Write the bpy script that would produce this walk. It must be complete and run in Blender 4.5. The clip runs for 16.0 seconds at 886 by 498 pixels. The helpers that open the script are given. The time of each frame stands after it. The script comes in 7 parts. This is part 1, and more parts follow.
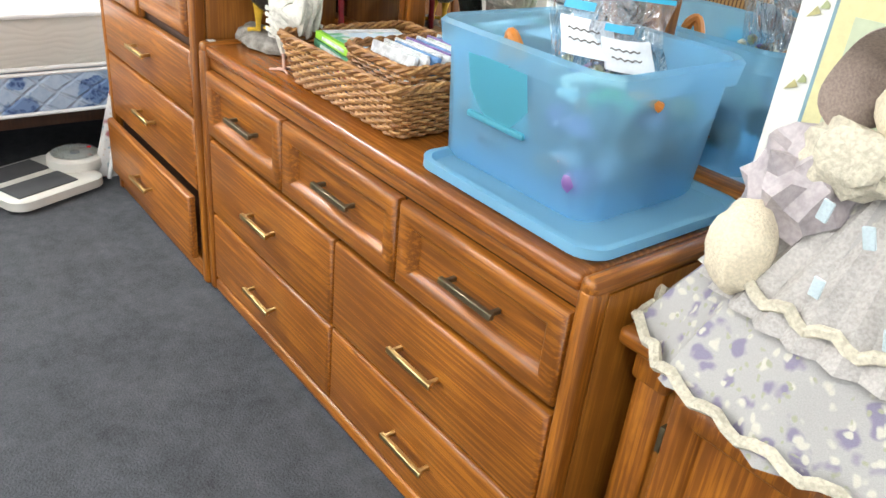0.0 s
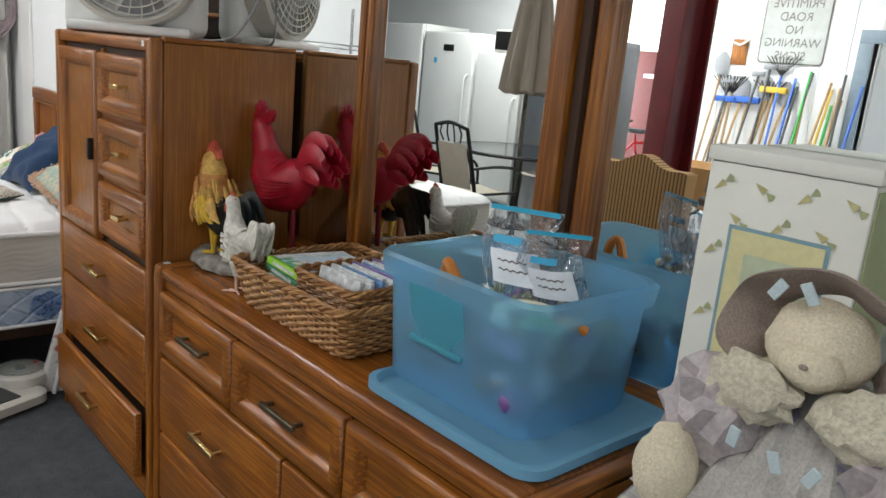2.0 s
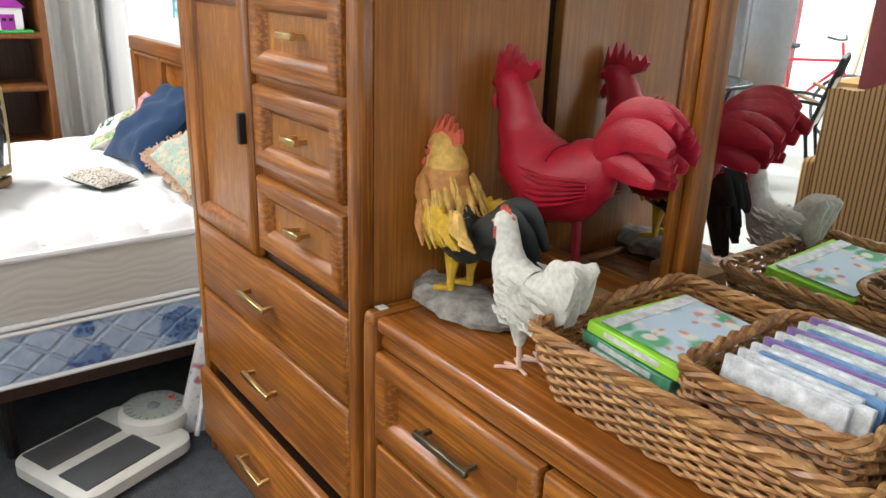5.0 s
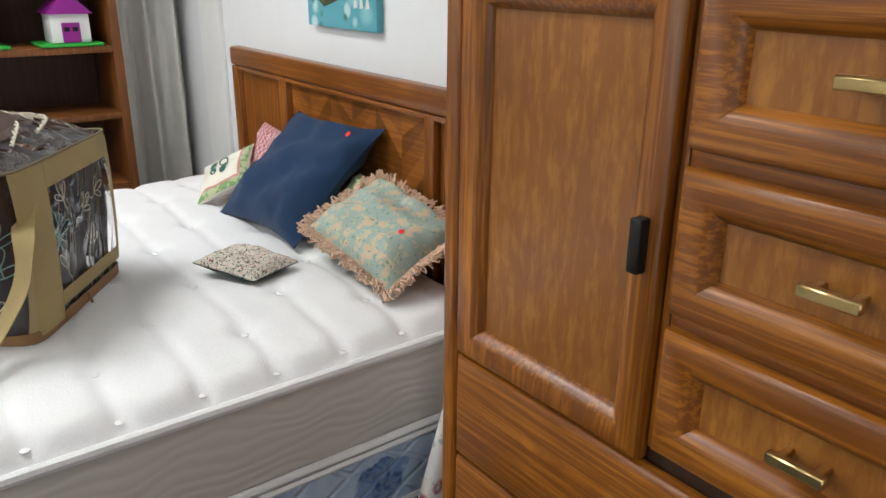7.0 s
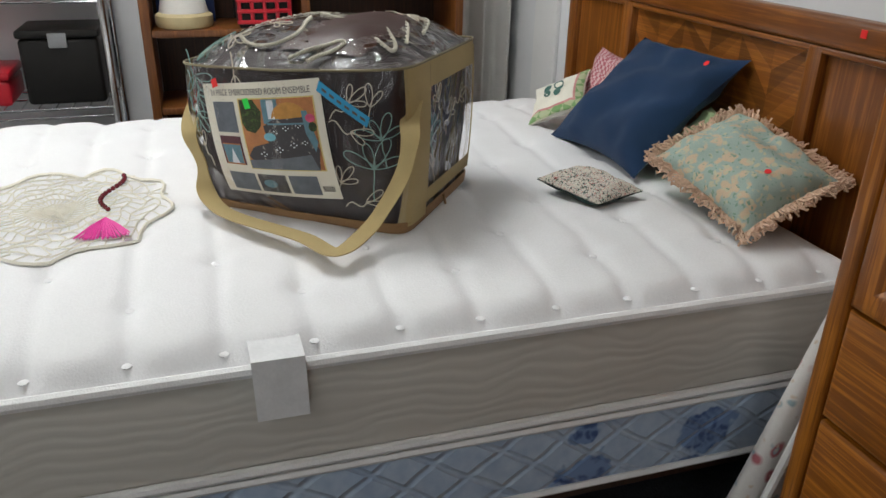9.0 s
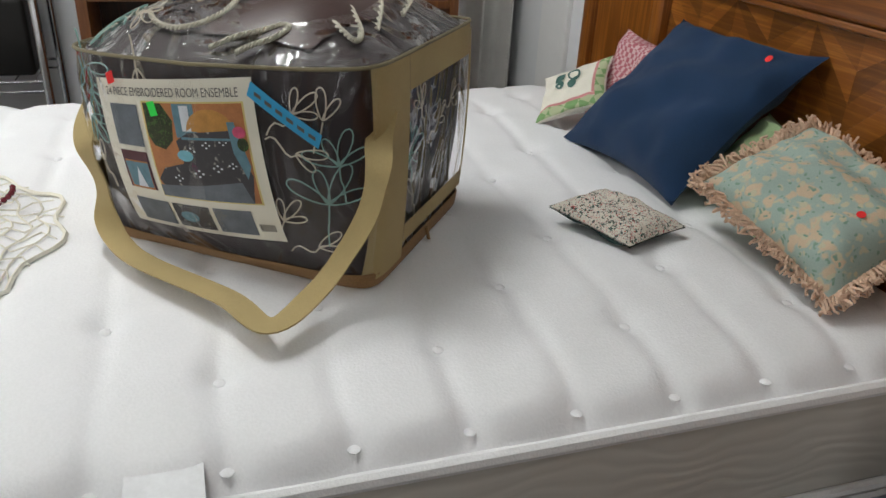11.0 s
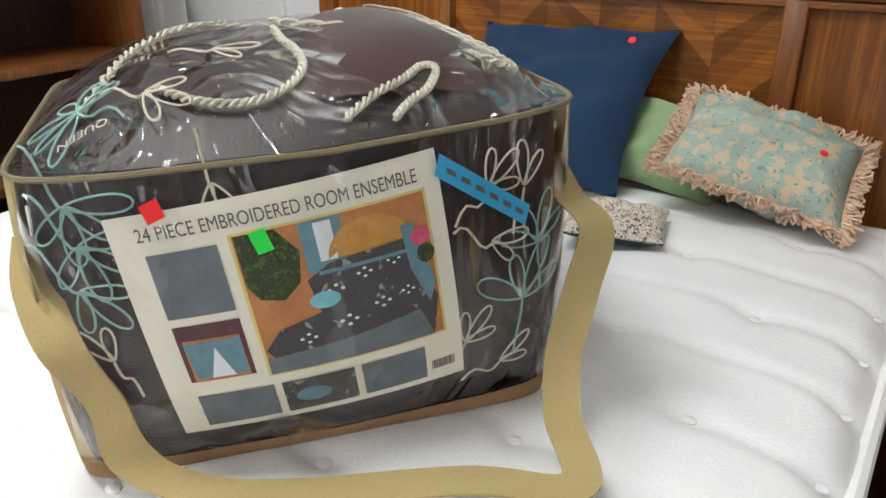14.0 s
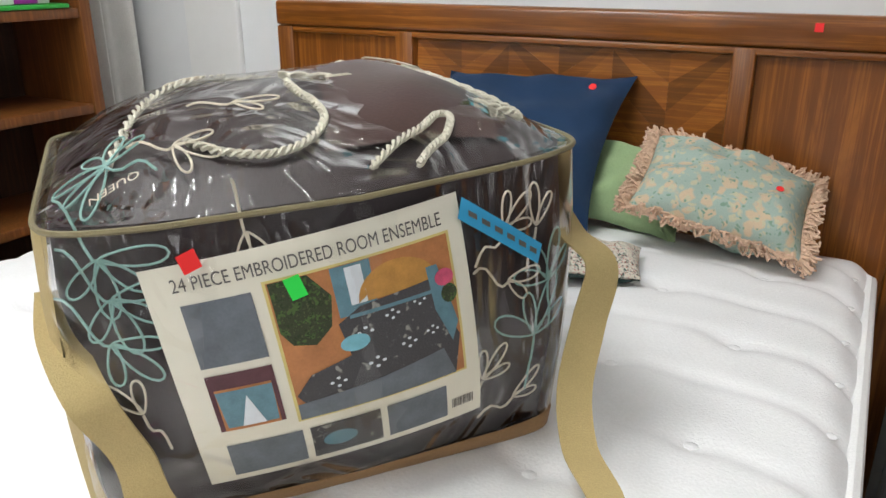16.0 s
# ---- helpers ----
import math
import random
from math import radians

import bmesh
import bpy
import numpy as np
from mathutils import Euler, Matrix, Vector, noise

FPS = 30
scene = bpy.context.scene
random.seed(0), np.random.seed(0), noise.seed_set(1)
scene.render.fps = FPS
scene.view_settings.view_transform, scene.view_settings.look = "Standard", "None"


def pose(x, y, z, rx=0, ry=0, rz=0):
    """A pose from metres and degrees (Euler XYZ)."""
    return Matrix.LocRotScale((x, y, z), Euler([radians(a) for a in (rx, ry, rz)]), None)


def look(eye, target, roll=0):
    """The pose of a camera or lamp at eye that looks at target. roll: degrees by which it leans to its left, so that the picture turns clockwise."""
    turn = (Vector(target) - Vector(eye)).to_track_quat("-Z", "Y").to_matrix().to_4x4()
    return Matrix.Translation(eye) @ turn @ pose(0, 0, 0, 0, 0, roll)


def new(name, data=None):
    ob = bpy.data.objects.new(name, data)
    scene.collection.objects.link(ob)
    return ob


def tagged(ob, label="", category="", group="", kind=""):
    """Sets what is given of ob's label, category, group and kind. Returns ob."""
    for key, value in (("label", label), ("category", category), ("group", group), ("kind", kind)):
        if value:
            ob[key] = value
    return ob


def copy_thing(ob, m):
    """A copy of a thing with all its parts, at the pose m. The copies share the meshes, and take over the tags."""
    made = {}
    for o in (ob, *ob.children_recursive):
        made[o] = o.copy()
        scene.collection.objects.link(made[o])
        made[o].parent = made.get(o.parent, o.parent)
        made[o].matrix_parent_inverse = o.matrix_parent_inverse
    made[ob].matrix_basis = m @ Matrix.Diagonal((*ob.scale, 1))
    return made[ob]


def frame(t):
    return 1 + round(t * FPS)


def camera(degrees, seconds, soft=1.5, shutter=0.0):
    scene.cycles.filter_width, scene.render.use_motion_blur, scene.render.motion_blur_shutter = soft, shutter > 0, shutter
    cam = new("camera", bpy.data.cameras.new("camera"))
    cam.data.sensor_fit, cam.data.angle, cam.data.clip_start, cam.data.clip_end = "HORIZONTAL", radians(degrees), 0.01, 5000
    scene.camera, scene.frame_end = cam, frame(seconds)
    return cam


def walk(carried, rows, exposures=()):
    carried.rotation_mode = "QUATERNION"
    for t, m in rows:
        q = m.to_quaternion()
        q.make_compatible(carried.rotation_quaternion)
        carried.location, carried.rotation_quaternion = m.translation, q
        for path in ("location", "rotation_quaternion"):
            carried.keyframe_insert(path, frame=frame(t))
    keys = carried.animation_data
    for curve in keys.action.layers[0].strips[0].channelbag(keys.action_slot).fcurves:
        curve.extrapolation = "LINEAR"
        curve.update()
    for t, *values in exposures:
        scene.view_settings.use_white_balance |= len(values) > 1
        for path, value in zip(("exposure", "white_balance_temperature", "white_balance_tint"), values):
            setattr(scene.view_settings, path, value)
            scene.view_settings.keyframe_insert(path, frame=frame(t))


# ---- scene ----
cam = camera(60.2, 16.0)
PATH = [
    (0, (0.801, 1.198, 1.34), (-0.54, 2.349, 0.402), 6.2),
    (0.5, (0.833, 1.185, 1.408), (-0.594, 2.432, 0.767), 6.1),
    (1, (0.852, 1.185, 1.45), (-0.582, 2.501, 0.989), 6.7),
    (1.5, (0.863, 1.181, 1.453), (-0.572, 2.516, 1.052), 6.1),
    (2, (0.85, 1.178, 1.424), (-0.579, 2.496, 0.957), 5.4),
    (2.5, (0.832, 1.171, 1.385), (-0.578, 2.451, 0.771), 5.1),
    (3, (0.774, 1.183, 1.372), (-0.693, 2.38, 0.727), 4.2),
    (5.5, (-0.432, 1.327, 1.391), (-1.918, 2.484, 0.72), 1.6),
    (6, (-0.718, 1.312, 1.407), (-2.157, 2.517, 0.716), -0.1),
    (6.5, (-0.995, 1.332, 1.377), (-2.469, 2.496, 0.686), -0.3),
    (7, (-1.213, 1.279, 1.365), (-2.706, 2.417, 0.674), 0.6),
    (7.5, (-1.333, 1.19, 1.352), (-2.905, 2.191, 0.625), 0.7),
    (8, (-1.367, 1.143, 1.309), (-3.056, 1.926, 0.579), 1.0),
    (8.5, (-1.34, 1.116, 1.302), (-3.072, 1.753, 0.533), 1.0),
    (8.7, (-1.326, 1.096, 1.302), (-3.065, 1.68, 0.503), 1.1),
    (10.8, (-1.658, 1.259, 1.269), (-3.364, 1.785, 0.368), 2.5),
    (11, (-1.732, 1.246, 1.266), (-3.423, 1.806, 0.355), 2.9),
    (11.5, (-1.97, 1.17, 1.258), (-3.639, 1.798, 0.352), 3.1),
    (12, (-2.182, 1.1, 1.234), (-3.816, 1.806, 0.322), 1.6),
    (12.5, (-2.357, 1.04, 1.218), (-3.865, 2.008, 0.331), 2.1),
    (13, (-2.423, 0.926, 1.212), (-3.663, 2.211, 0.311), 1.3),
    (13.5, (-2.403, 0.846, 1.197), (-3.466, 2.28, 0.296), 1.6),
    (14, (-2.378, 0.791, 1.187), (-3.408, 2.302, 0.377), 0.1),
    (14.5, (-2.457, 0.806, 1.142), (-3.51, 2.383, 0.505), -1.2),
    (15, (-2.506, 0.824, 1.107), (-3.516, 2.416, 0.44), -0.9),
    (15.5, (-2.509, 0.802, 1.139), (-3.465, 2.428, 0.473), -0.7),
    (16, (-2.43, 0.731, 1.192), (-3.345, 2.366, 0.493), -0.0),
]
EXPOSURE = [(0, 1.3), (0.5, 0.85), (1.0, 0.1), (1.5, -0.25), (2.0, -0.15), (2.5, 0.4), (3.0, 0.65), (5.5, 0.65), (6.0, 0.5), (7.0, -0.2), (8.0, -0.66), (8.5, -0.7), (11.0, -0.82), (12.0, -0.7), (12.5, -0.42), (13.0, -0.28), (14.0, -0.38), (14.5, -0.28), (16.0, -0.3)]
walk(cam, [(t, look(eye, target, roll)) for t, eye, target, roll in PATH], EXPOSURE)

# world, daylight and lamps
world = bpy.data.worlds.new("sky")
scene.world = world
world.use_nodes = True
wn = world.node_tree.nodes
sky = wn.new("ShaderNodeTexSky")
sky.sky_type, sky.sun_disc = "NISHITA", False
sky.sun_elevation, sky.sun_rotation = radians(48), radians(200)
world.node_tree.links.new(sky.outputs[0], wn["Background"].inputs[0])
wn["Background"].inputs[1].default_value = 0.12


def area(name, m, sx, sy, watts, color):
    lamp = bpy.data.lights.new(name, "AREA")
    lamp.shape, lamp.size, lamp.size_y, lamp.energy, lamp.color = "RECTANGLE", sx, sy, watts, color
    ob = new(name, lamp)
    ob.matrix_world = m
    return ob


TUBES = [(-3.4, 0.8), (-0.9, 0.2), (1.4, 0.3), (-4.6, -1.6), (-1.2, -3.2), (-3.6, -4.0)]
for (lx, ly), watts in zip(TUBES, (56, 13, 25, 85, 85, 85)):
    area("tube_light", pose(lx, ly, 2.93), 1.2, 0.16, watts, (0.975, 0.985, 0.97))
# Added unseen daylight lamp that brightens the back area, at an assumed opening.
area("shopfront_light", look((-8.95, -4.1, 1.4), (-3.0, -4.3, 1.3)), 1.9, 2.4, 420, (0.95, 0.98, 1.0))
# Added fill lamp on the right; no door or window stands there.
area("door_light", look((5.4, -2.0, 1.7), (0, 0.6, 0.9)), 2.4, 2.0, 45, (0.95, 0.98, 1.0))


# materials
def mat(name, rough=0.6, metal=0.0):
    m = bpy.data.materials.new(name)
    m.use_nodes = True
    nt = m.node_tree
    b = nt.nodes["Principled BSDF"]
    b.inputs["Roughness"].default_value = rough
    b.inputs["Metallic"].default_value = metal
    return m, nt, b


def coords(nt, scale=(1, 1, 1)):
    tc = nt.nodes.new("ShaderNodeTexCoord")
    mp = nt.nodes.new("ShaderNodeMapping")
    mp.inputs["Scale"].default_value = scale
    nt.links.new(tc.outputs["Object"], mp.inputs[0])
    return mp.outputs[0]


def tex_noise(nt, co, scale, detail=4.0, rough=0.55, dist=0.0):
    n = nt.nodes.new("ShaderNodeTexNoise")
    nt.links.new(co, n.inputs["Vector"])
    n.inputs["Scale"].default_value, n.inputs["Detail"].default_value = scale, detail
    n.inputs["Roughness"].default_value, n.inputs["Distortion"].default_value = rough, dist
    return n.outputs["Fac"]


def ramp(nt, fac, stops):
    r = nt.nodes.new("ShaderNodeValToRGB")
    nt.links.new(fac, r.inputs[0])
    e = r.color_ramp.elements
    while len(e) < len(stops):
        e.new(0.5)
    for k, (p, c) in zip(e, stops):
        k.position, k.color = p, (*c, 1)
    return r.outputs[0]


def mixc(nt, fac, a, b, kind="MIX"):
    x = nt.nodes.new("ShaderNodeMix")
    x.data_type, x.blend_type = "RGBA", kind
    for key, v in ((0, fac), (6, a), (7, b)):
        if hasattr(v, "links"):
            nt.links.new(v, x.inputs[key])
        else:
            x.inputs[key].default_value = v if key == 0 else (*v, 1)
    return x.outputs[2]


def bump(nt, b, fac, strength=0.3, dist=0.004):
    n = nt.nodes.new("ShaderNodeBump")
    n.inputs["Strength"].default_value, n.inputs["Distance"].default_value = strength, dist
    nt.links.new(fac, n.inputs["Height"])
    nt.links.new(n.outputs[0], b.inputs["Normal"])


def plain(name, c, rough=0.6, metal=0.0, var=0.15, scale=18.0, relief=0.15):
    """A painted, cloth or plastic surface: one colour with wear at two scales and fine relief."""
    m, nt, b = mat(name, rough, metal)
    co = coords(nt)
    a = tex_noise(nt, co, scale, 5)
    g = tex_noise(nt, co, scale * 9, 3)
    d = tuple(v * (1 - var) for v in c)
    l = tuple(min(1, v * (1 + var * 0.5)) for v in c)
    col = ramp(nt, a, [(0.3, d), (0.7, l)])
    nt.links.new(mixc(nt, 0.25, col, ramp(nt, g, [(0.3, d), (0.7, l)])), b.inputs["Base Color"])
    if relief:
        bump(nt, b, g, relief, 0.003)
    return m


def wood(name, light, dark, along="x", rough=0.38, figure=1.0):
    """Oak: long grain along an axis, cathedral figure, fine pores and a varnish sheen."""
    m, nt, b = mat(name, rough)
    s = {"x": (0.7, 7, 7), "y": (7, 0.7, 7), "z": (7, 7, 0.7), "b": (4, 4, 1.6)}[along]
    f = {"x": (3, 120, 120), "y": (120, 3, 120), "z": (120, 120, 3), "b": (70, 70, 14)}[along]
    co = coords(nt, s)
    info = nt.nodes.new("ShaderNodeObjectInfo")
    add = nt.nodes.new("ShaderNodeVectorMath")
    sc = nt.nodes.new("ShaderNodeVectorMath")
    sc.operation = "SCALE"
    sc.inputs[0].default_value = (7.0, 13.0, 5.0)
    nt.links.new(info.outputs["Random"], sc.inputs["Scale"])
    nt.links.new(co, add.inputs[0])
    nt.links.new(sc.outputs[0], add.inputs[1])
    fig = tex_noise(nt, add.outputs[0], 2.2 * figure, 4, 0.6, 1.4)
    band = nt.nodes.new("ShaderNodeMath")
    band.operation = "PINGPONG"
    mul = nt.nodes.new("ShaderNodeMath")
    mul.operation = "MULTIPLY"
    mul.inputs[1].default_value = 6.0
    nt.links.new(fig, mul.inputs[0])
    nt.links.new(mul.outputs[0], band.inputs[0])
    band.inputs[1].default_value = 1.0
    pores = tex_noise(nt, coords(nt, f), 1.0, 3, 0.7)
    mid = tuple((p + q) / 2 for p, q in zip(light, dark))
    c1 = ramp(nt, band.outputs[0], [(0.0, mid), (0.45, light), (1.0, tuple(0.8 * v for v in light))])
    c2 = mixc(nt, ramp(nt, pores, [(0.46, (1, 1, 1)), (0.6, (0, 0, 0))]), c1, dark)
    soft = mixc(nt, 0.75, c1, c2)
    stain = ramp(nt, tex_noise(nt, coords(nt), 4.0, 3), [(0.3, (0.72, 0.66, 0.6)), (0.7, (1.1, 1.06, 1.0))])
    nt.links.new(mixc(nt, 1.0, soft, stain, "MULTIPLY"), b.inputs["Base Color"])
    b.inputs["Coat Weight"].default_value, b.inputs["Coat Roughness"].default_value = 0.14, 0.22
    bump(nt, b, pores, 0.12, 0.002)
    return m


OAK_L, OAK_D = (0.41, 0.149, 0.0145), (0.14, 0.04, 0.0035)
OAK_X = wood("oak_grain_across", OAK_L, OAK_D, "x")
OAK_Z = wood("oak_grain_up", OAK_L, OAK_D, "z")
OAK_Y = wood("oak_grain_deep", OAK_L, OAK_D, "y")
OAK_TOP = wood("oak_top", (0.37, 0.13, 0.022), (0.17, 0.052, 0.008), "x", 0.25)
OAK_SIDE = wood("oak_side_veneer", (0.37, 0.145, 0.018), (0.22, 0.075, 0.008), "z", 0.42)
OAK_PANEL = wood("burl_panel", (0.36, 0.15, 0.026), (0.22, 0.078, 0.012), "b", 0.36, 0.9)
HEAD_L, HEAD_D = (0.33, 0.12, 0.02), (0.15, 0.045, 0.007)
HEAD_X = wood("headboard_rail", HEAD_L, HEAD_D, "x", 0.3)
HEAD_Z = wood("headboard_stile", HEAD_L, HEAD_D, "z", 0.3)
SHELF_WOOD = wood("bookcase_wood", (0.27, 0.1, 0.024), (0.15, 0.05, 0.011), "z", 0.45)
# Bookcase wood darkened for the shade inside the bays; also rails and chair legs.
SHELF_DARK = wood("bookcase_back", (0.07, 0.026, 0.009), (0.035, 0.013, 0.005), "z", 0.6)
# Near-black wood that puts the shade of gaps between fronts into the colour.
GAP = plain("shadow_gap_wood", (0.05, 0.02, 0.008), 0.7)
BRASS = plain("brushed_brass", (0.62, 0.46, 0.2), 0.28, 1.0, 0.2, 60, 0.05)
ANTIQUE = plain("antique_brass", (0.16, 0.13, 0.08), 0.4, 0.8, 0.3, 60, 0.1)
BLACKMETAL = plain("black_metal", (0.015, 0.014, 0.013), 0.45, 0.4)
CHROME = plain("chrome", (0.7, 0.7, 0.72), 0.2, 1.0, 0.1)
WHITE_WALL = plain("white_wall_paint", (0.74, 0.75, 0.76), 0.8, 0, 0.05, 2.0, 0.05)
CEIL = plain("white_ceiling_paint", (0.72, 0.72, 0.7), 0.9, 0, 0.06, 3.0, 0.05)
WHITE = plain("white_enamel", (0.78, 0.78, 0.77), 0.35, 0, 0.04, 4, 0.02)
OFFWHITE = plain("off_white_plastic", (0.66, 0.65, 0.6), 0.45, 0, 0.08)
GREYP = plain("grey_plastic", (0.3, 0.31, 0.32), 0.45)
DARKGREY = plain("dark_grey_rubber", (0.06, 0.063, 0.068), 0.7)
STEEL = plain("stainless_steel", (0.32, 0.32, 0.34), 0.32, 0.9, 0.1)
RED = plain("red_plastic", (0.55, 0.015, 0.03), 0.35)
GREEN = plain("green_plastic", (0.03, 0.38, 0.05), 0.4)
LIME = plain("lime_card", (0.35, 0.72, 0.06), 0.4)
PURPLE = plain("purple_plastic", (0.3, 0.02, 0.28), 0.4)
YELLOW = plain("yellow_paint", (0.65, 0.42, 0.04), 0.5)
BLUE = plain("blue_plastic", (0.03, 0.12, 0.5), 0.4)
STICK_RED = plain("red_price_dot", (0.85, 0.02, 0.02), 0.5, 0, 0.02, 30, 0)
STICK_GREEN = plain("green_price_dot", (0.02, 0.75, 0.08), 0.5, 0, 0.02, 30, 0)
STEELRED = plain("dark_red_beam_paint", (0.14, 0.012, 0.016), 0.4, 0, 0.3, 6)
MAROON = plain("maroon_door_paint", (0.2, 0.05, 0.05), 0.5)
GREYBLUE = plain("grey_blue_trim", (0.17, 0.22, 0.27), 0.5)
WOODRAW = wood("raw_pine", (0.5, 0.33, 0.17), (0.35, 0.2, 0.09), "x", 0.7)


def carpet():
    m, nt, b = mat("blue_grey_carpet", 1.0)
    co = coords(nt)
    fine = tex_noise(nt, co, 170, 2)
    mid = tex_noise(nt, co, 22, 6, 0.75)
    big = tex_noise(nt, co, 5, 5)
    c = ramp(nt, fine, [(0.3, (0.015, 0.018, 0.024)), (0.7, (0.095, 0.102, 0.115))])
    c = mixc(nt, 0.5, c, ramp(nt, mid, [(0.35, (0.02, 0.024, 0.03)), (0.65, (0.1, 0.106, 0.118))]))
    c = mixc(nt, 0.35, c, ramp(nt, big, [(0.35, (0.025, 0.029, 0.034)), (0.65, (0.08, 0.086, 0.096))]))
    nt.links.new(c, b.inputs["Base Color"])
    bump(nt, b, fine, 0.8, 0.006)
    return m


CARPET = carpet()


def mirror_glass():
    m, nt, b = mat("silvered_mirror", 0.01, 1.0)
    b.inputs["Base Color"].default_value = (0.86, 0.89, 0.88, 1)
    return m


MIRROR = mirror_glass()


def clear_film(name, gloss=0.08, tint=(1, 1, 1), base=0.05, wr=7.0, strength=0.9):
    """Clear vinyl: see-through, with a wrinkled gloss."""
    m = bpy.data.materials.new(name)
    m.use_nodes = True
    nt = m.node_tree
    nt.nodes.remove(nt.nodes["Principled BSDF"])
    out = nt.nodes["Material Output"]
    tr, gl = nt.nodes.new("ShaderNodeBsdfTransparent"), nt.nodes.new("ShaderNodeBsdfGlossy")
    tr.inputs[0].default_value = (*tint, 1)
    gl.inputs["Roughness"].default_value = gloss
    mx, fr = nt.nodes.new("ShaderNodeMixShader"), nt.nodes.new("ShaderNodeLayerWeight")
    co = coords(nt, (1, 1, 0.45))
    n1 = tex_noise(nt, co, wr, 2, 0.5, 1.8)
    bp = nt.nodes.new("ShaderNodeBump")
    bp.inputs["Strength"].default_value, bp.inputs["Distance"].default_value = strength, 0.045
    nt.links.new(n1, bp.inputs["Height"])
    nt.links.new(bp.outputs[0], gl.inputs["Normal"])
    nt.links.new(bp.outputs[0], fr.inputs["Normal"])
    ad = nt.nodes.new("ShaderNodeMath")
    ad.operation = "ADD"
    ad.inputs[1].default_value = base
    pw = nt.nodes.new("ShaderNodeMath")
    pw.operation = "POWER"
    pw.inputs[1].default_value = 4.0
    nt.links.new(fr.outputs["Facing"], pw.inputs[0])
    nt.links.new(pw.outputs[0], ad.inputs[0])
    nt.links.new(ad.outputs[0], mx.inputs[0])
    nt.links.new(tr.outputs[0], mx.inputs[1])
    nt.links.new(gl.outputs[0], mx.inputs[2])
    nt.links.new(mx.outputs[0], out.inputs[0])
    return m


VINYL = clear_film("clear_vinyl", 0.05, (1, 1, 1), 0.055, 9.0, 1.0)
BAGGIE = clear_film("clear_zip_bag", 0.12, (0.95, 0.97, 1.0), 0.2, 26.0, 1.0)
GLASS = clear_film("clear_glass", 0.02, (0.94, 0.97, 0.97), 0.08, 1.0, 0.0)


def translucent_bin(name, c, see=0.28):
    m = bpy.data.materials.new(name)
    m.use_nodes = True
    nt = m.node_tree
    b = nt.nodes["Principled BSDF"]
    b.inputs["Base Color"].default_value = (*c, 1)
    b.inputs["Roughness"].default_value = 0.3
    tl, tr = nt.nodes.new("ShaderNodeBsdfTranslucent"), nt.nodes.new("ShaderNodeBsdfTransparent")
    tl.inputs[0].default_value = (*c, 1)
    tr.inputs[0].default_value = (0.6, 0.83, 0.96, 1)
    m1, m2 = nt.nodes.new("ShaderNodeMixShader"), nt.nodes.new("ShaderNodeMixShader")
    m1.inputs[0].default_value, m2.inputs[0].default_value = 0.45, see
    nt.links.new(b.outputs[0], m1.inputs[1])
    nt.links.new(tl.outputs[0], m1.inputs[2])
    nt.links.new(m1.outputs[0], m2.inputs[1])
    nt.links.new(tr.outputs[0], m2.inputs[2])
    nt.links.new(m2.outputs[0], nt.nodes["Material Output"].inputs[0])
    bump(nt, b, tex_noise(nt, coords(nt), 14, 3), 0.1, 0.004)
    return m


BIN = translucent_bin("blue_translucent_plastic", (0.44, 0.72, 0.9), 0.7)
BIN_DEEP = translucent_bin("blue_lid_plastic", (0.3, 0.6, 0.8), 0.12)
BIN_TEAL = translucent_bin("teal_handle_plastic", (0.14, 0.5, 0.6), 0.15)


def cloth(name, c, scale=500.0, var=0.2, rough=0.9, relief=0.35):
    m, nt, b = mat(name, rough)
    co = coords(nt)
    w = tex_noise(nt, co, scale, 2)
    g = tex_noise(nt, co, 9, 4)
    d, l = tuple(v * (1 - var) for v in c), tuple(min(1, v * (1 + var)) for v in c)
    nt.links.new(mixc(nt, 0.5, ramp(nt, w, [(0.35, d), (0.65, l)]), ramp(nt, g, [(0.3, d), (0.7, l)])), b.inputs["Base Color"])
    b.inputs["Sheen Weight"].default_value = 0.06
    bump(nt, b, w, relief, 0.003)
    return m


def spots(name, ground, flower, leaf, scale=28.0, size=0.45, second=(0.5, 0.5, 0.4)):
    """Printed cloth: blossoms and leaves of uneven shape on a plain ground."""
    m, nt, b = mat(name, 0.9)
    co = coords(nt)
    wob = nt.nodes.new("ShaderNodeTexNoise")
    wob.inputs["Scale"].default_value = scale * 1.2
    nt.links.new(co, wob.inputs["Vector"])
    mx = nt.nodes.new("ShaderNodeVectorMath")
    mx.operation = "MULTIPLY_ADD"
    mx.inputs[1].default_value = (0.03, 0.03, 0.03)
    nt.links.new(wob.outputs["Color"], mx.inputs[0])
    nt.links.new(co, mx.inputs[2])
    col = ground
    for k, (sc, sz, cc) in enumerate(((scale, size, flower), (scale * 1.7, size * 0.75, leaf), (scale * 2.3, size * 0.55, second))):
        v = nt.nodes.new("ShaderNodeTexVoronoi")
        v.inputs["Scale"].default_value = sc
        nt.links.new(mx.outputs[0], v.inputs["Vector"])
        f = ramp(nt, v.outputs["Distance"], [(sz - 0.06, (1, 1, 1)), (sz + 0.06, (0, 0, 0))])
        col = mixc(nt, f, col, cc)
    w = tex_noise(nt, co, 600, 2)
    nt.links.new(mixc(nt, 0.2, col, ramp(nt, w, [(0.3, (0.3, 0.3, 0.3)), (0.7, (0.9, 0.9, 0.9))]), "MULTIPLY"), b.inputs["Base Color"])
    bump(nt, b, w, 0.3, 0.003)
    return m


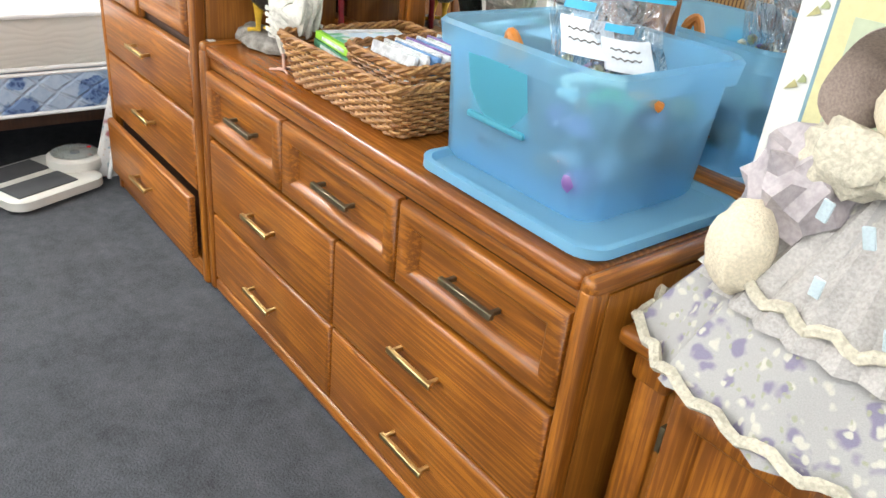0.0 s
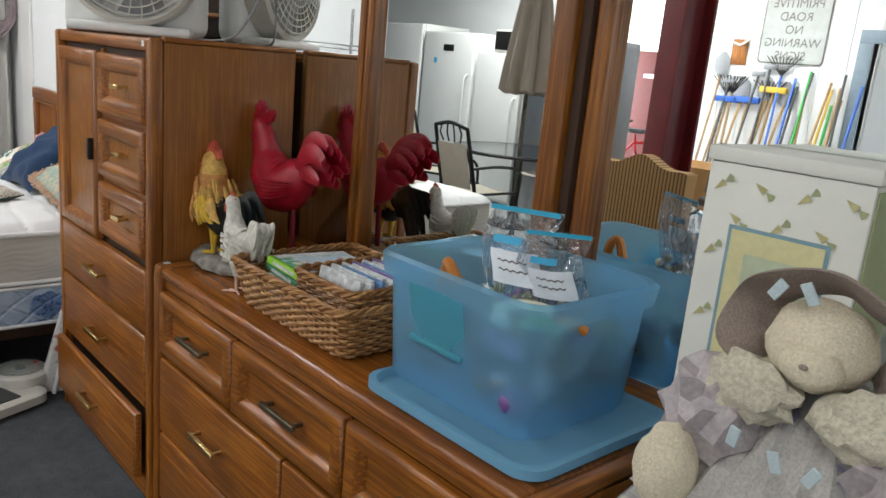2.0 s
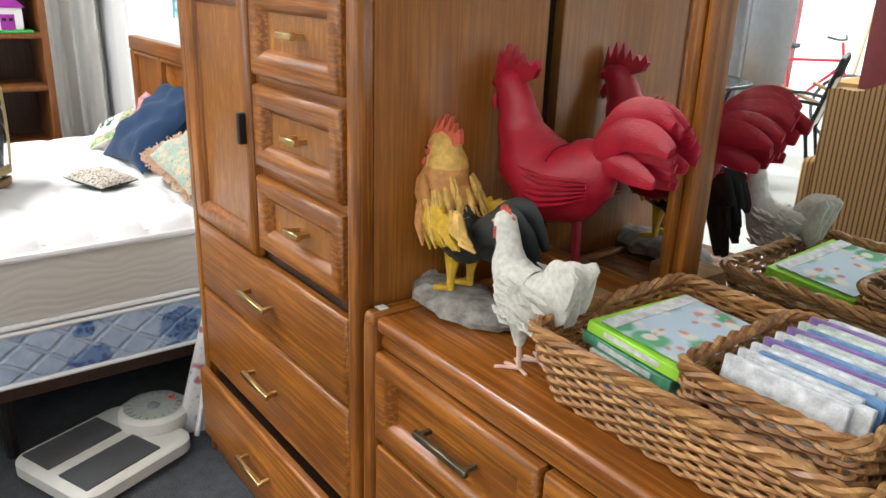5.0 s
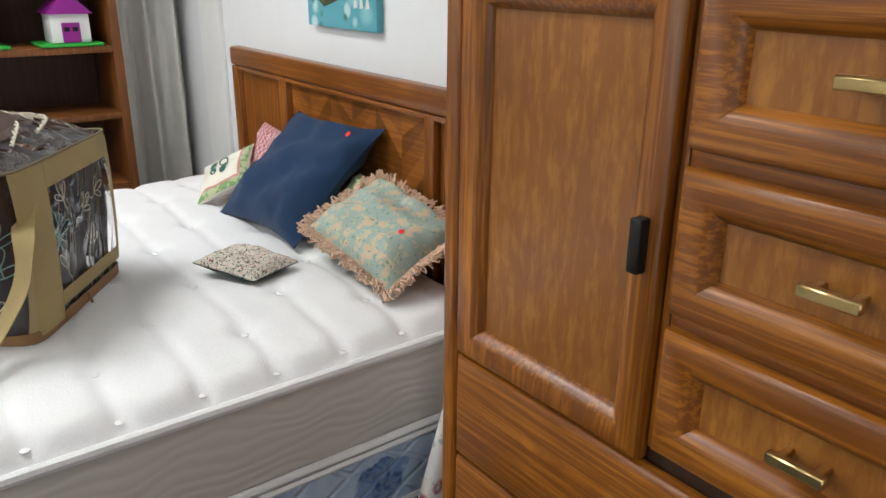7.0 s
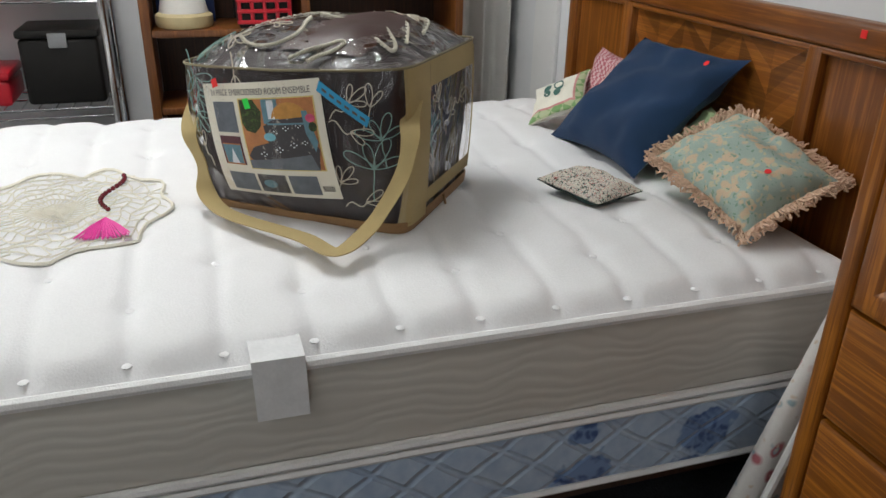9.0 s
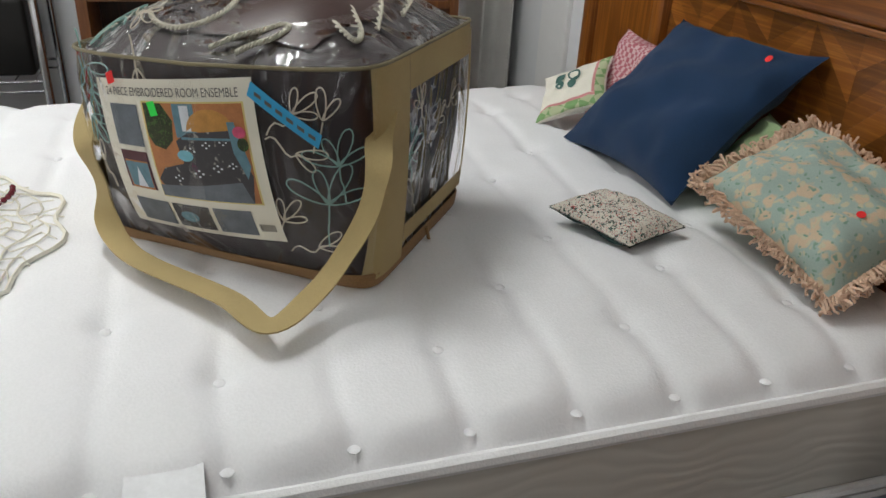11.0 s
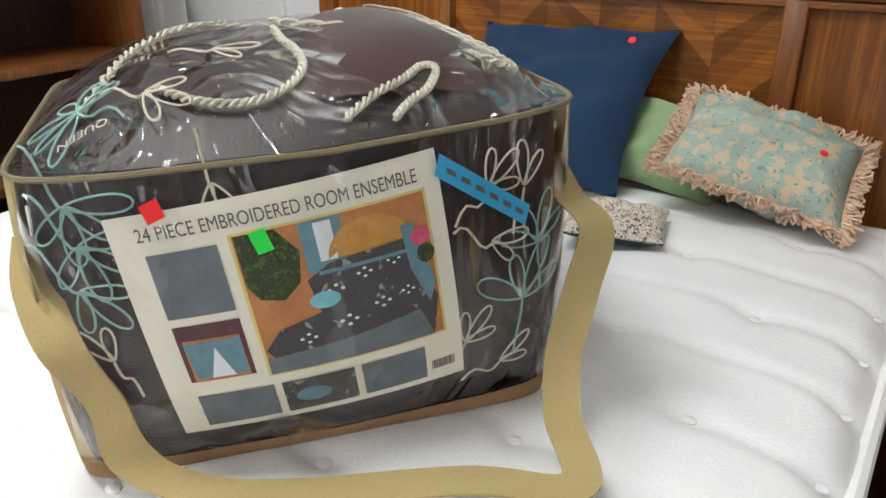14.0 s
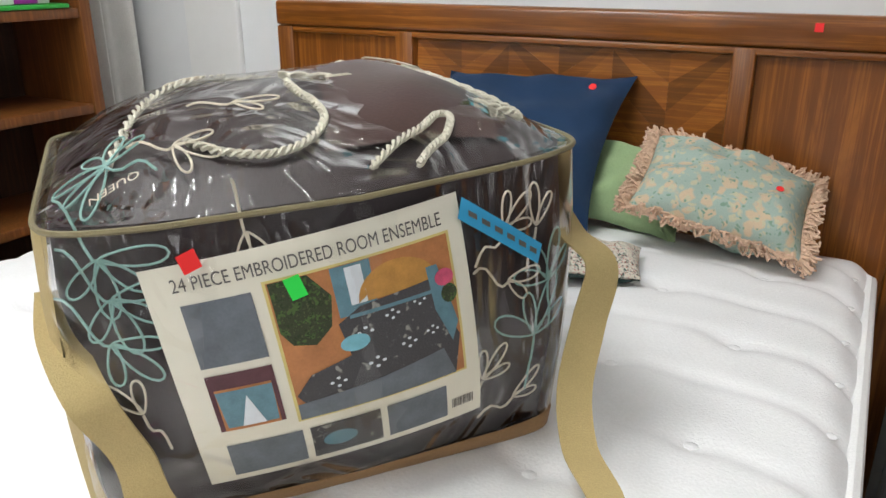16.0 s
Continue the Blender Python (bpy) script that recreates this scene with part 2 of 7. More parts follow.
MATTRESS = cloth("white_mattress_ticking", (0.83, 0.83, 0.84), 260, 0.04, 0.85, 0.25)
PIPING = cloth("white_piping", (0.82, 0.82, 0.82), 300, 0.05)
NAVY = cloth("navy_cotton", (0.0045, 0.029, 0.083), 500, 0.2)
GREENCLOTH = cloth("sage_green_cotton", (0.3, 0.42, 0.22), 500, 0.15)
FRINGE = cloth("peach_fringe", (0.66, 0.46, 0.33), 200, 0.25)
KHAKI = cloth("khaki_webbing", (0.42, 0.32, 0.14), 700, 0.15, 0.8)
BROWNZIP = cloth("brown_binding", (0.28, 0.16, 0.07), 400, 0.2)
COMFORTER = cloth("dark_plum_brown_satin", (0.022, 0.012, 0.013), 300, 0.25, 0.5, 0.2)
COMFORTER_TOP = cloth("brown_satin_cushion", (0.05, 0.022, 0.018), 300, 0.2, 0.42, 0.1)
CREAM_THREAD = cloth("cream_embroidery", (0.62, 0.56, 0.45), 900, 0.2)
TEAL_THREAD = cloth("teal_embroidery", (0.25, 0.42, 0.38), 900, 0.25)
ROPE = cloth("silver_cream_cord", (0.6, 0.57, 0.47), 900, 0.35)
CARD = plain("cream_card", (0.78, 0.74, 0.62), 0.5, 0, 0.03, 10, 0.02)
FLORAL = spots("floral_cotton", (0.36, 0.46, 0.41), (0.62, 0.48, 0.33), (0.55, 0.52, 0.36), 34, 0.4, (0.2, 0.33, 0.25))
BEADS = spots("confetti_print", (0.72, 0.68, 0.58), (0.04, 0.08, 0.06), (0.5, 0.06, 0.06), 105, 0.36, (0.1, 0.13, 0.25))
LINEN = cloth("cream_linen", (0.75, 0.72, 0.62), 400, 0.1)
PINK = cloth("hot_pink_silk", (0.85, 0.08, 0.4), 300, 0.25, 0.5)
CURTAIN = cloth("pale_grey_drape", (0.68, 0.67, 0.64), 300, 0.08)


def boxspring():
    """Blue quilted ticking with darker flowers."""
    m, nt, b = mat("blue_floral_boxspring", 0.75)
    co = coords(nt)
    wob = nt.nodes.new("ShaderNodeTexNoise")
    wob.inputs["Scale"].default_value = 22
    nt.links.new(co, wob.inputs["Vector"])
    mx = nt.nodes.new("ShaderNodeVectorMath")
    mx.operation = "MULTIPLY_ADD"
    mx.inputs[1].default_value = (0.09, 0.09, 0.09)
    nt.links.new(wob.outputs["Color"], mx.inputs[0])
    nt.links.new(co, mx.inputs[2])
    v = nt.nodes.new("ShaderNodeTexVoronoi")
    v.inputs["Scale"].default_value = 6.0
    nt.links.new(mx.outputs[0], v.inputs["Vector"])
    v2 = nt.nodes.new("ShaderNodeTexVoronoi")
    v2.inputs["Scale"].default_value = 30.0
    nt.links.new(mx.outputs[0], v2.inputs["Vector"])
    petals = ramp(nt, v2.outputs["Distance"], [(0.2, (0.03, 0.075, 0.22)), (0.55, (0.16, 0.26, 0.47))])
    soft = ramp(nt, tex_noise(nt, co, 30, 4), [(0.35, (0.34, 0.44, 0.6)), (0.7, (0.46, 0.56, 0.68))])
    f = ramp(nt, v.outputs["Distance"], [(0.33, (1, 1, 1)), (0.39, (0, 0, 0))])
    nt.links.new(mixc(nt, f, soft, petals), b.inputs["Base Color"])
    b.inputs["Sheen Weight"].default_value = 0.3
    q1, q2 = nt.nodes.new("ShaderNodeTexWave"), nt.nodes.new("ShaderNodeTexWave")
    for q, sg in ((q1, 1), (q2, -1)):
        q.bands_direction = "DIAGONAL"
        q.inputs["Scale"].default_value, q.inputs["Distortion"].default_value = 5.0, 1.5
        nt.links.new(coords(nt, (sg, sg, 1.4)), q.inputs["Vector"])
    seams = mixc(nt, 1.0, ramp(nt, q1.outputs["Fac"], [(0.0, (0, 0, 0)), (0.12, (1, 1, 1))]), ramp(nt, q2.outputs["Fac"], [(0.0, (0, 0, 0)), (0.12, (1, 1, 1))]), "MULTIPLY")
    bump(nt, b, seams, 0.7, 0.01)
    return m


BOXSPRING = boxspring()


def wave_ticking():
    """Cream mattress border quilted in flowing waves."""
    m, nt, b = mat("cream_wave_quilting", 0.85)
    w = nt.nodes.new("ShaderNodeTexWave")
    w.bands_direction = "Z"
    w.inputs["Scale"].default_value = 11.0
    w.inputs["Distortion"].default_value = 9.0
    w.inputs["Detail"].default_value = 0.5
    w.inputs["Detail Scale"].default_value = 0.9
    nt.links.new(coords(nt, (1, 0.8, 1.2)), w.inputs["Vector"])
    nt.links.new(ramp(nt, w.outputs["Fac"], [(0.0, (0.56, 0.54, 0.49)), (0.5, (0.6, 0.58, 0.53))]), b.inputs["Base Color"])
    bump(nt, b, w.outputs["Fac"], 0.14, 0.005)
    return m


WAVES = wave_ticking()


def gingham(name, a, bcol, scale=90.0):
    m, nt, b = mat(name, 0.9)
    ck = nt.nodes.new("ShaderNodeTexChecker")
    ck.inputs["Scale"].default_value = scale
    ck.inputs[1].default_value, ck.inputs[2].default_value = (*a, 1), (*bcol, 1)
    nt.links.new(coords(nt), ck.inputs["Vector"])
    nt.links.new(ck.outputs[0], b.inputs["Base Color"])
    return m


GINGHAM = gingham("red_gingham", (0.42, 0.12, 0.15), (0.62, 0.42, 0.42))


def stripes(name, a, bcol, scale=14.0):
    m, nt, b = mat(name, 0.8)
    w = nt.nodes.new("ShaderNodeTexWave")
    w.bands_direction = "X"
    w.inputs["Scale"].default_value = scale
    nt.links.new(coords(nt), w.inputs["Vector"])
    nt.links.new(ramp(nt, w.outputs["Fac"], [(0.15, bcol), (0.35, a)]), b.inputs["Base Color"])
    bump(nt, b, tex_noise(nt, coords(nt), 300, 2), 0.3, 0.003)
    return m


STRIPE = stripes("tan_striped_upholstery", (0.42, 0.24, 0.09), (0.1, 0.05, 0.02))
WICKER = wood("willow_wicker", (0.6, 0.34, 0.12), (0.27, 0.12, 0.04), "x", 0.55, 6.0)
WICKER_D = wood("dark_willow_wicker", (0.42, 0.21, 0.07), (0.18, 0.075, 0.024), "x", 0.55, 6.0)
SCENE_PAINT = spots("seascape_paint", (0.12, 0.42, 0.5), (0.3, 0.62, 0.66), (0.55, 0.75, 0.75), 7, 0.3, (0.08, 0.25, 0.2))


# building helpers
def thing(name, label, category, at=(0, 0, 0), group="", kind=""):
    ob = new(name)
    ob.empty_display_size = 0.05
    ob.location = at
    ob["base"] = [float(v) for v in at]
    return tagged(ob, label, category, group, kind)


def base_of(ob):
    while "base" not in ob:
        ob = ob.parent
    return Vector(ob["base"])


def finish(bm, mats, smooth):
    me = bpy.data.meshes.new("mesh")
    bmesh.ops.recalc_face_normals(bm, faces=bm.faces)
    if smooth:
        for f in bm.faces:
            f.smooth = True
    bm.to_mesh(me)
    bm.free()
    for m in (mats if isinstance(mats, (list, tuple)) else [mats]):
        me.materials.append(m)
    if smooth:
        me.set_sharp_from_angle(angle=radians(40))
    return me


def part(name, bm, material, parent, label="", smooth=True):
    """One mesh under a thing or a part; the bmesh is given in world metres."""
    bmesh.ops.translate(bm, vec=-base_of(parent), verts=bm.verts)
    ob = new(name, finish(bm, material, smooth))
    ob.parent = parent
    return tagged(ob, label)


def setting(name, bm, material, label, category, smooth=False):
    ob = new(name, finish(bm, material, smooth))
    return tagged(ob, label, category, "", "structure")


def single(name, bm, material, label, category, at, group="", kind="", smooth=True):
    bmesh.ops.translate(bm, vec=-Vector(at), verts=bm.verts)
    ob = new(name, finish(bm, material, smooth))
    ob.location = at
    ob["base"] = [float(v) for v in at]
    return tagged(ob, label, category, group, kind)


def box(x0, x1, y0, y1, z0, z1, bev=0.004, seg=2, bm=None, idx=0):
    own = bmesh.new()
    bmesh.ops.create_cube(own, size=1)
    for v in own.verts:
        v.co = Vector(((x0 + x1) / 2 + v.co.x * (x1 - x0), (y0 + y1) / 2 + v.co.y * (y1 - y0), (z0 + z1) / 2 + v.co.z * (z1 - z0)))
    if bev:
        bmesh.ops.bevel(own, geom=own.edges[:], offset=min(bev, 0.45 * min(x1 - x0, y1 - y0, z1 - z0)), segments=seg, affect="EDGES", profile=0.5)
    for f in own.faces:
        f.material_index = idx
    return merge(bm, own)


def merge(bm, own):
    if bm is None:
        return own
    me = bpy.data.meshes.new("tmp")
    own.to_mesh(me)
    own.free()
    bm.from_mesh(me)
    bpy.data.meshes.remove(me)
    return bm


def turned(bm, m):
    bmesh.ops.transform(bm, matrix=m, verts=bm.verts)
    return bm


def tube(points, r, seg=8, bm=None, idx=0, flat=1.0, cap=True, closed=False, up=None):
    """A round bar swept along points; r may be a list of radii; flat squashes it along its second axis."""
    bm = bm or bmesh.new()
    pts = [Vector(p) for p in points]
    n = len(pts)
    rings = []
    ref = Vector(up) if up else None
    for i, p in enumerate(pts):
        a, b = pts[(i - 1) % n] if closed or i else p, pts[(i + 1) % n] if closed or i < n - 1 else p
        d = (b - a).normalized() if (b - a).length > 1e-9 else Vector((0, 0, 1))
        if ref is None:
            ref = Vector((0, 0, 1)) if abs(d.z) < 0.9 else Vector((1, 0, 0))
        s = d.cross(ref)
        s = s.normalized() if s.length > 1e-6 else d.orthogonal().normalized()
        t = s.cross(d).normalized()
        if not up:
            ref = t
        rad = r[i] if isinstance(r, (list, tuple)) else r
        rings.append([bm.verts.new(p + rad * (math.cos(k * math.tau / seg) * s + flat * math.sin(k * math.tau / seg) * t)) for k in range(seg)])
    for i in range(n if closed else n - 1):
        a, b = rings[i], rings[(i + 1) % n]
        for k in range(seg):
            bm.faces.new((a[k], a[(k + 1) % seg], b[(k + 1) % seg], b[k])).material_index = idx
    if cap and not closed:
        bm.faces.new(rings[0][::-1]).material_index = idx
        bm.faces.new(rings[-1]).material_index = idx
    return bm


def loft(rings, bm=None, idx=0, cap=(True, True), closed=True):
    bm = bm or bmesh.new()
    vs = [[bm.verts.new(p) for p in ring] for ring in rings]
    m = len(vs[0])
    for a, b in zip(vs, vs[1:]):
        for k in range(m if closed else m - 1):
            bm.faces.new((a[k], a[(k + 1) % m], b[(k + 1) % m], b[k])).material_index = idx
    if cap[0]:
        bm.faces.new(vs[0][::-1]).material_index = idx
    if cap[1]:
        bm.faces.new(vs[-1]).material_index = idx
    return bm


def lathe(profile, at, seg=24, bm=None, idx=0, axis=(0, 0, 1), cap=(True, True)):
    q = Vector((0, 0, 1)).rotation_difference(Vector(axis)).to_matrix()
    rings = [[Vector(at) + q @ Vector((r * math.cos(k * math.tau / seg), r * math.sin(k * math.tau / seg), h)) for k in range(seg)] for r, h in profile]
    return loft(rings, bm, idx, cap)


def rect_rings(x0, x1, z0, z1, y, steps):
    """Rings of a rectangle that faces -y: (inset, height towards the viewer)."""
    return [[(x0 + i, y - d, z0 + i), (x1 - i, y - d, z0 + i), (x1 - i, y - d, z1 - i), (x0 + i, y - d, z1 - i)] for i, d in steps]


def sheet(fn, nu, nv, bm=None, idx=0):
    bm = bm or bmesh.new()
    vs = [[bm.verts.new(fn(i / nu, j / nv)) for i in range(nu + 1)] for j in range(nv + 1)]
    for j in range(nv):
        for i in range(nu):
            bm.faces.new((vs[j][i], vs[j][i + 1], vs[j + 1][i + 1], vs[j + 1][i])).material_index = idx
    return bm


def text_bm(body, size):
    """Letters of the built-in font as a flat mesh, from the origin to the right."""
    cu = bpy.data.curves.new("letters", "FONT")
    cu.body, cu.size = body, size
    tmp = new("letters", cu)
    bpy.context.view_layer.update()
    me = bpy.data.meshes.new_from_object(tmp.evaluated_get(bpy.context.evaluated_depsgraph_get()))
    bpy.data.objects.remove(tmp)
    bm = bmesh.new()
    bm.from_mesh(me)
    bpy.data.meshes.remove(me)
    return bm


def glow(name):
    m, nt, b = mat(name, 0.9)
    c = ramp(nt, tex_noise(nt, coords(nt), 6, 4), [(0.35, (0.45, 0.62, 0.4)), (0.55, (1, 1, 1))])
    nt.links.new(c, b.inputs["Emission Color"])
    b.inputs["Emission Strength"].default_value = 2.5
    return m


# the shell of the shop
setting("floor", box(-9, 6, -9.2, 3, -0.1, 0, 0), CARPET, "worn blue-grey short-pile carpet", "floor")
setting("floor_shop", box(-8.9, 5.9, -9.1, -0.1, 0.0, 0.005, 0), plain("pale_concrete", (0.46, 0.46, 0.44), 0.6, 0, 0.2, 2.0, 0.05), "pale worn concrete shop floor beyond the carpet", "floor")
setting("wall_bed", box(-4.9, -2.2, 2.39, 2.5, 0, 3.1, 0), WHITE_WALL, "plain white painted wall behind the headboard", "wall")
setting("wall_mirror", box(-2.2, 6, 2.54, 2.65, 0, 3.1, 0), WHITE_WALL, "plain white painted wall behind the dressers", "wall")
# Gap in the left wall left open for the added back area lamp.
bm = box(-9, -8.9, -9.2, -5.1, 0, 3.1, 0)
box(-9, -8.9, -5.1, -3.1, 2.6, 3.1, 0, 2, bm)
box(-9, -8.9, -3.1, 2.5, 0, 3.1, 0, 2, bm)
setting("wall_left", bm, WHITE_WALL, "plain white shop wall", "wall")
setting("wall_bookcase", box(-4.75, -4.65, -0.4, 2.38, 0, 3.1, 0), WHITE_WALL, "plain white wall behind the bookcase", "wall")
setting("wall_right", box(5.9, 6, -9.2, 2.54, 0, 3.1, 0), WHITE_WALL, "plain white shop wall", "wall")
setting("ceiling", box(-9, 6, -9.2, 2.65, 3.1, 3.2, 0), CEIL, "white painted ceiling with tube lights", "ceiling")

# wall with refrigerators, pierced by a window
bm = box(-8.9, -5.0, -3.05, -2.95, 0, 3.1, 0)
box(-5.0, -4.2, -3.05, -2.95, 0, 1.95, 0, 2, bm)
box(-5.0, -4.2, -3.05, -2.95, 2.75, 3.1, 0, 2, bm)
box(-4.2, -4.05, -3.05, -2.95, 0, 3.1, 0, 2, bm)
setting("wall_refrigerators", bm, WHITE_WALL, "white wall behind the refrigerators with a bright window", "wall")

# far wall of white boards with a doorway and a daylight opening
FY = -5.23
bm = box(-5.0, -2.45, FY - 0.1, FY, 0, 3.1, 0)
box(-2.45, -1.45, FY - 0.1, FY, 2.06, 3.1, 0, 2, bm)
box(-1.45, 5.9, FY - 0.1, FY, 0, 3.1, 0, 2, bm)
box(-8.9, -5.0, FY - 0.1, FY, 2.5, 3.1, 0, 2, bm)
far = setting("wall_far", bm, WHITE_WALL, "white vertical board wall hung with tools and a road sign", "wall")
for i in range(9):
    x = -5.0 + i * 0.29
    if x < -2.6:
        b2 = box(x + 0.004, x + 0.284, FY, FY + 0.012, 0.02, 2.66, 0.003, 1)
        ob = new("board", finish(b2, WHITE_WALL, False))
        ob.parent = far
setting("wall_back_room", box(-8.9, 5.9, -9.2, -9.1, 0, 3.1, 0), WHITE_WALL, "white back room wall", "wall")
d = thing("door_frame", "grey-blue painted door frame of the back room", "door frame", (-1.95, FY, 0), "", "structure")
part("jamb", box(-2.6, -2.45, FY - 0.05, FY + 0.03, 0, 2.06, 0.004), GREYBLUE, d)
part("jamb", box(-1.45, -1.3, FY - 0.05, FY + 0.03, 0, 2.06, 0.004), GREYBLUE, d)
part("head", box(-2.6, -1.3, FY - 0.05, FY + 0.03, 2.063, 2.2, 0.004), GREYBLUE, d)
part("lining", box(-2.449, -2.40, FY - 0.08, FY + 0.012, 0, 2.06, 0.003), WHITE, d, "white inner lining")
d = thing("door_maroon", "closed maroon painted door in the bright back area", "door", (-5.4, -5.6, 0), "", "structure")
part("leaf", box(-5.9, -5.05, -5.62, -5.57, 0, 2.0, 0.005), MAROON, d)
part("sign_plate", box(-5.5, -5.3, -5.568, -5.562, 1.5, 1.56, 0), WHITE, d, "small white notice")
part("frame", box(-5.05, -4.98, -5.64, -5.55, 0, 2.06, 0.004), WHITE, d)
setting("backdrop", box(-5.05, -4.15, -4.2, -4.15, 1.8, 2.9, 0), glow("bright_outdoors"), "pale daylight view outside the window", "backdrop")

# ceiling tubes
for lx, ly in TUBES:
    t = thing("ceiling_light", "white fluorescent tube fixture on the ceiling", "ceiling light", (lx, ly, 3.1), "ceiling tube lights")
    part("housing", box(lx - 0.66, lx + 0.66, ly - 0.12, ly + 0.12, 3.0, 3.1, 0.01), WHITE, t)
    for s in (-1, 1):
        part("end_cap", box(lx + s * 0.66 - 0.015, lx + s * 0.66 + 0.015, ly - 0.13, ly + 0.13, 2.95, 3.1, 0.005), WHITE, t)

# drape between bookcase and bed wall
single("drape", sheet(lambda u, v: (-4.42 + 0.035 * math.sin(u * 17 + 0.6 * v) + 0.02 * math.sin(u * 31), 2.09 + u * 0.29, 0.05 + v * 3.0), 60, 12), CURTAIN,
       "pale grey hanging drape beside the bookcase", "curtain", (-4.42, 2.24, 0.05))
setting("trim", box(-4.2, -4.0, 2.372, 2.39, 0, 3.1, 0.004), WHITE, "white painted corner board", "trim")


# case furniture
def pull(parent, xc, zc, y, w, m, label):
    bm = bmesh.new()
    box(xc - w / 2, xc + w / 2, y - 0.034, y - 0.022, zc - 0.007, zc + 0.007, 0.002, 1, bm)
    for s in (-1, 1):
        box(xc + s * (w / 2 - 0.012) - 0.005, xc + s * (w / 2 - 0.012) + 0.005, y - 0.026, y + 0.001, zc - 0.005, zc + 0.005, 0.0015, 1, bm)
    return part("handle", bm, m, parent, label)


PLAIN_STEPS = [(0, 0), (0, 0.014), (0.004, 0.02), (0.012, 0.023)]
FRAME_STEPS = [(0, 0), (0, 0.016), (0.004, 0.023), (0.012, 0.026), (0.036, 0.024), (0.046, 0.016), (0.055, 0.005), (0.055, 0.0)]


def drawer(parent, x0, x1, z0, z1, y, framed, w, metal, name="drawer", mlabel="brass bar handle", panel=None):
    if framed:
        d = part(name, loft(rect_rings(x0, x1, z0, z1, y, FRAME_STEPS), cap=(False, False)), OAK_X if x1 - x0 > z1 - z0 else OAK_Z, parent)
        part("panel", box(x0 + 0.05, x1 - 0.05, y - 0.004, y + 0.006, z0 + 0.05, z1 - 0.05, 0.001, 1), panel or OAK_X, d, "figured oak veneer panel")
        yh = y - 0.004
    else:
        d = part(name, loft(rect_rings(x0, x1, z0, z1, y, PLAIN_STEPS), cap=(False, True)), OAK_X, parent)
        yh = y - 0.023
    if w:
        pull(d, (x0 + x1) / 2, (z0 + z1) / 2, yh, w, metal, mlabel)
    return d


# long dresser
DX0, DX1, DF, DB, DT = -1.275, 0.212, 2.03, 2.455, 0.787
dr = thing("dresser", "long golden oak dresser with seven drawers and bar handles", "dresser", (-0.53, 2.24, 0))
part("carcass", box(DX0 + 0.03, DX1 - 0.03, DF + 0.006, DB, 0.05, DT - 0.035, 0.002), GAP, dr, "inner carcass coloured dark for shaded gaps")
for x in (DX0, DX1 - 0.035):
    part("corner_post", box(x, x + 0.035, DF - 0.025, DF + 0.02, 0, DT - 0.012, 0.012, 3), OAK_Z, dr)
    part("side_panel", box(x + 0.004, x + 0.031, DF + 0.02, DB, 0.0, DT - 0.03, 0.003), OAK_SIDE, dr, "reddish oak side panel")
part("top", box(DX0 + 0.036, DX1 - 0.036, DF - 0.018, DB + 0.005, DT - 0.034, DT, 0.012, 3), OAK_TOP, dr, "glossy red-brown oak top")
for x in (DX0, DX1 - 0.035):
    part("top_edge", box(x + 0.001, x + 0.034, DF - 0.024, DB, DT - 0.03, DT + 0.005, 0.012, 3), OAK_Y, dr)
part("plinth", box(DX0 + 0.036, DX1 - 0.036, DF - 0.02, DF + 0.03, 0.004, 0.046, 0.01, 3), OAK_X, dr)
part("rail", box(DX0 + 0.036, DX1 - 0.036, DF - 0.004, DF + 0.012, 0.722, 0.752, 0.002), OAK_X, dr)
for a, b in ((-1.232, -0.79), (-0.779, -0.297), (-0.286, 0.172)):
    drawer(dr, a, b, 0.531, 0.717, DF, True, 0.15, ANTIQUE, mlabel="dark antique brass bar handle")
for a, b in ((-1.232, -0.536), (-0.526, 0.172)):
    drawer(dr, a, b, 0.283, 0.512, DF, False, 0.15, BRASS)
    drawer(dr, a, b, 0.056, 0.272, DF, False, 0.15, BRASS)
part("price_dot", box(DX0 + 0.006, DX0 + 0.026, DF + 0.0, DF + 0.02, DT + 0.0045, DT + 0.006, 0), WHITE, dr, "small white price tag")

# tall chest
AX0, AX1, AF, AB, AT = -2.158, -1.283, 2.02, 2.455, 1.425
ar = thing("armoire", "tall golden oak chest with panel door and drawers", "armoire", (-1.72, 2.24, 0))
part("carcass", box(AX0 + 0.03, AX1 - 0.03, AF + 0.008, AB, 0.05, AT - 0.035, 0.002), GAP, ar, "inner carcass coloured dark for shaded gaps")
for x in (AX0, AX1 - 0.035):
    part("corner_post", box(x, x + 0.035, AF - 0.022, AF + 0.02, 0, AT - 0.002, 0.01, 3), OAK_Z, ar)
    part("side_panel", box(x + 0.004, x + 0.031, AF + 0.02, AB, 0.0, AT - 0.012, 0.003), OAK_SIDE, ar, "reddish oak side panel")
    part("top_edge", box(x + 0.001, x + 0.034, AF + 0.02, AB, AT - 0.012, AT + 0.004, 0.005, 2), OAK_Y, ar)
part("top", box(AX0 + 0.036, AX1 - 0.036, AF - 0.016, AB, AT - 0.04, AT - 0.004, 0.01, 3), OAK_X, ar)
part("stile", box(-1.732, -1.72, AF - 0.004, AF + 0.012, 0.775, 1.375, 0.002), OAK_Z, ar)
for z in (0.967, 1.168):
    part("rail", box(-1.719, -1.334, AF - 0.004, AF + 0.012, z - 0.012, z + 0.012, 0.002), OAK_X, ar)
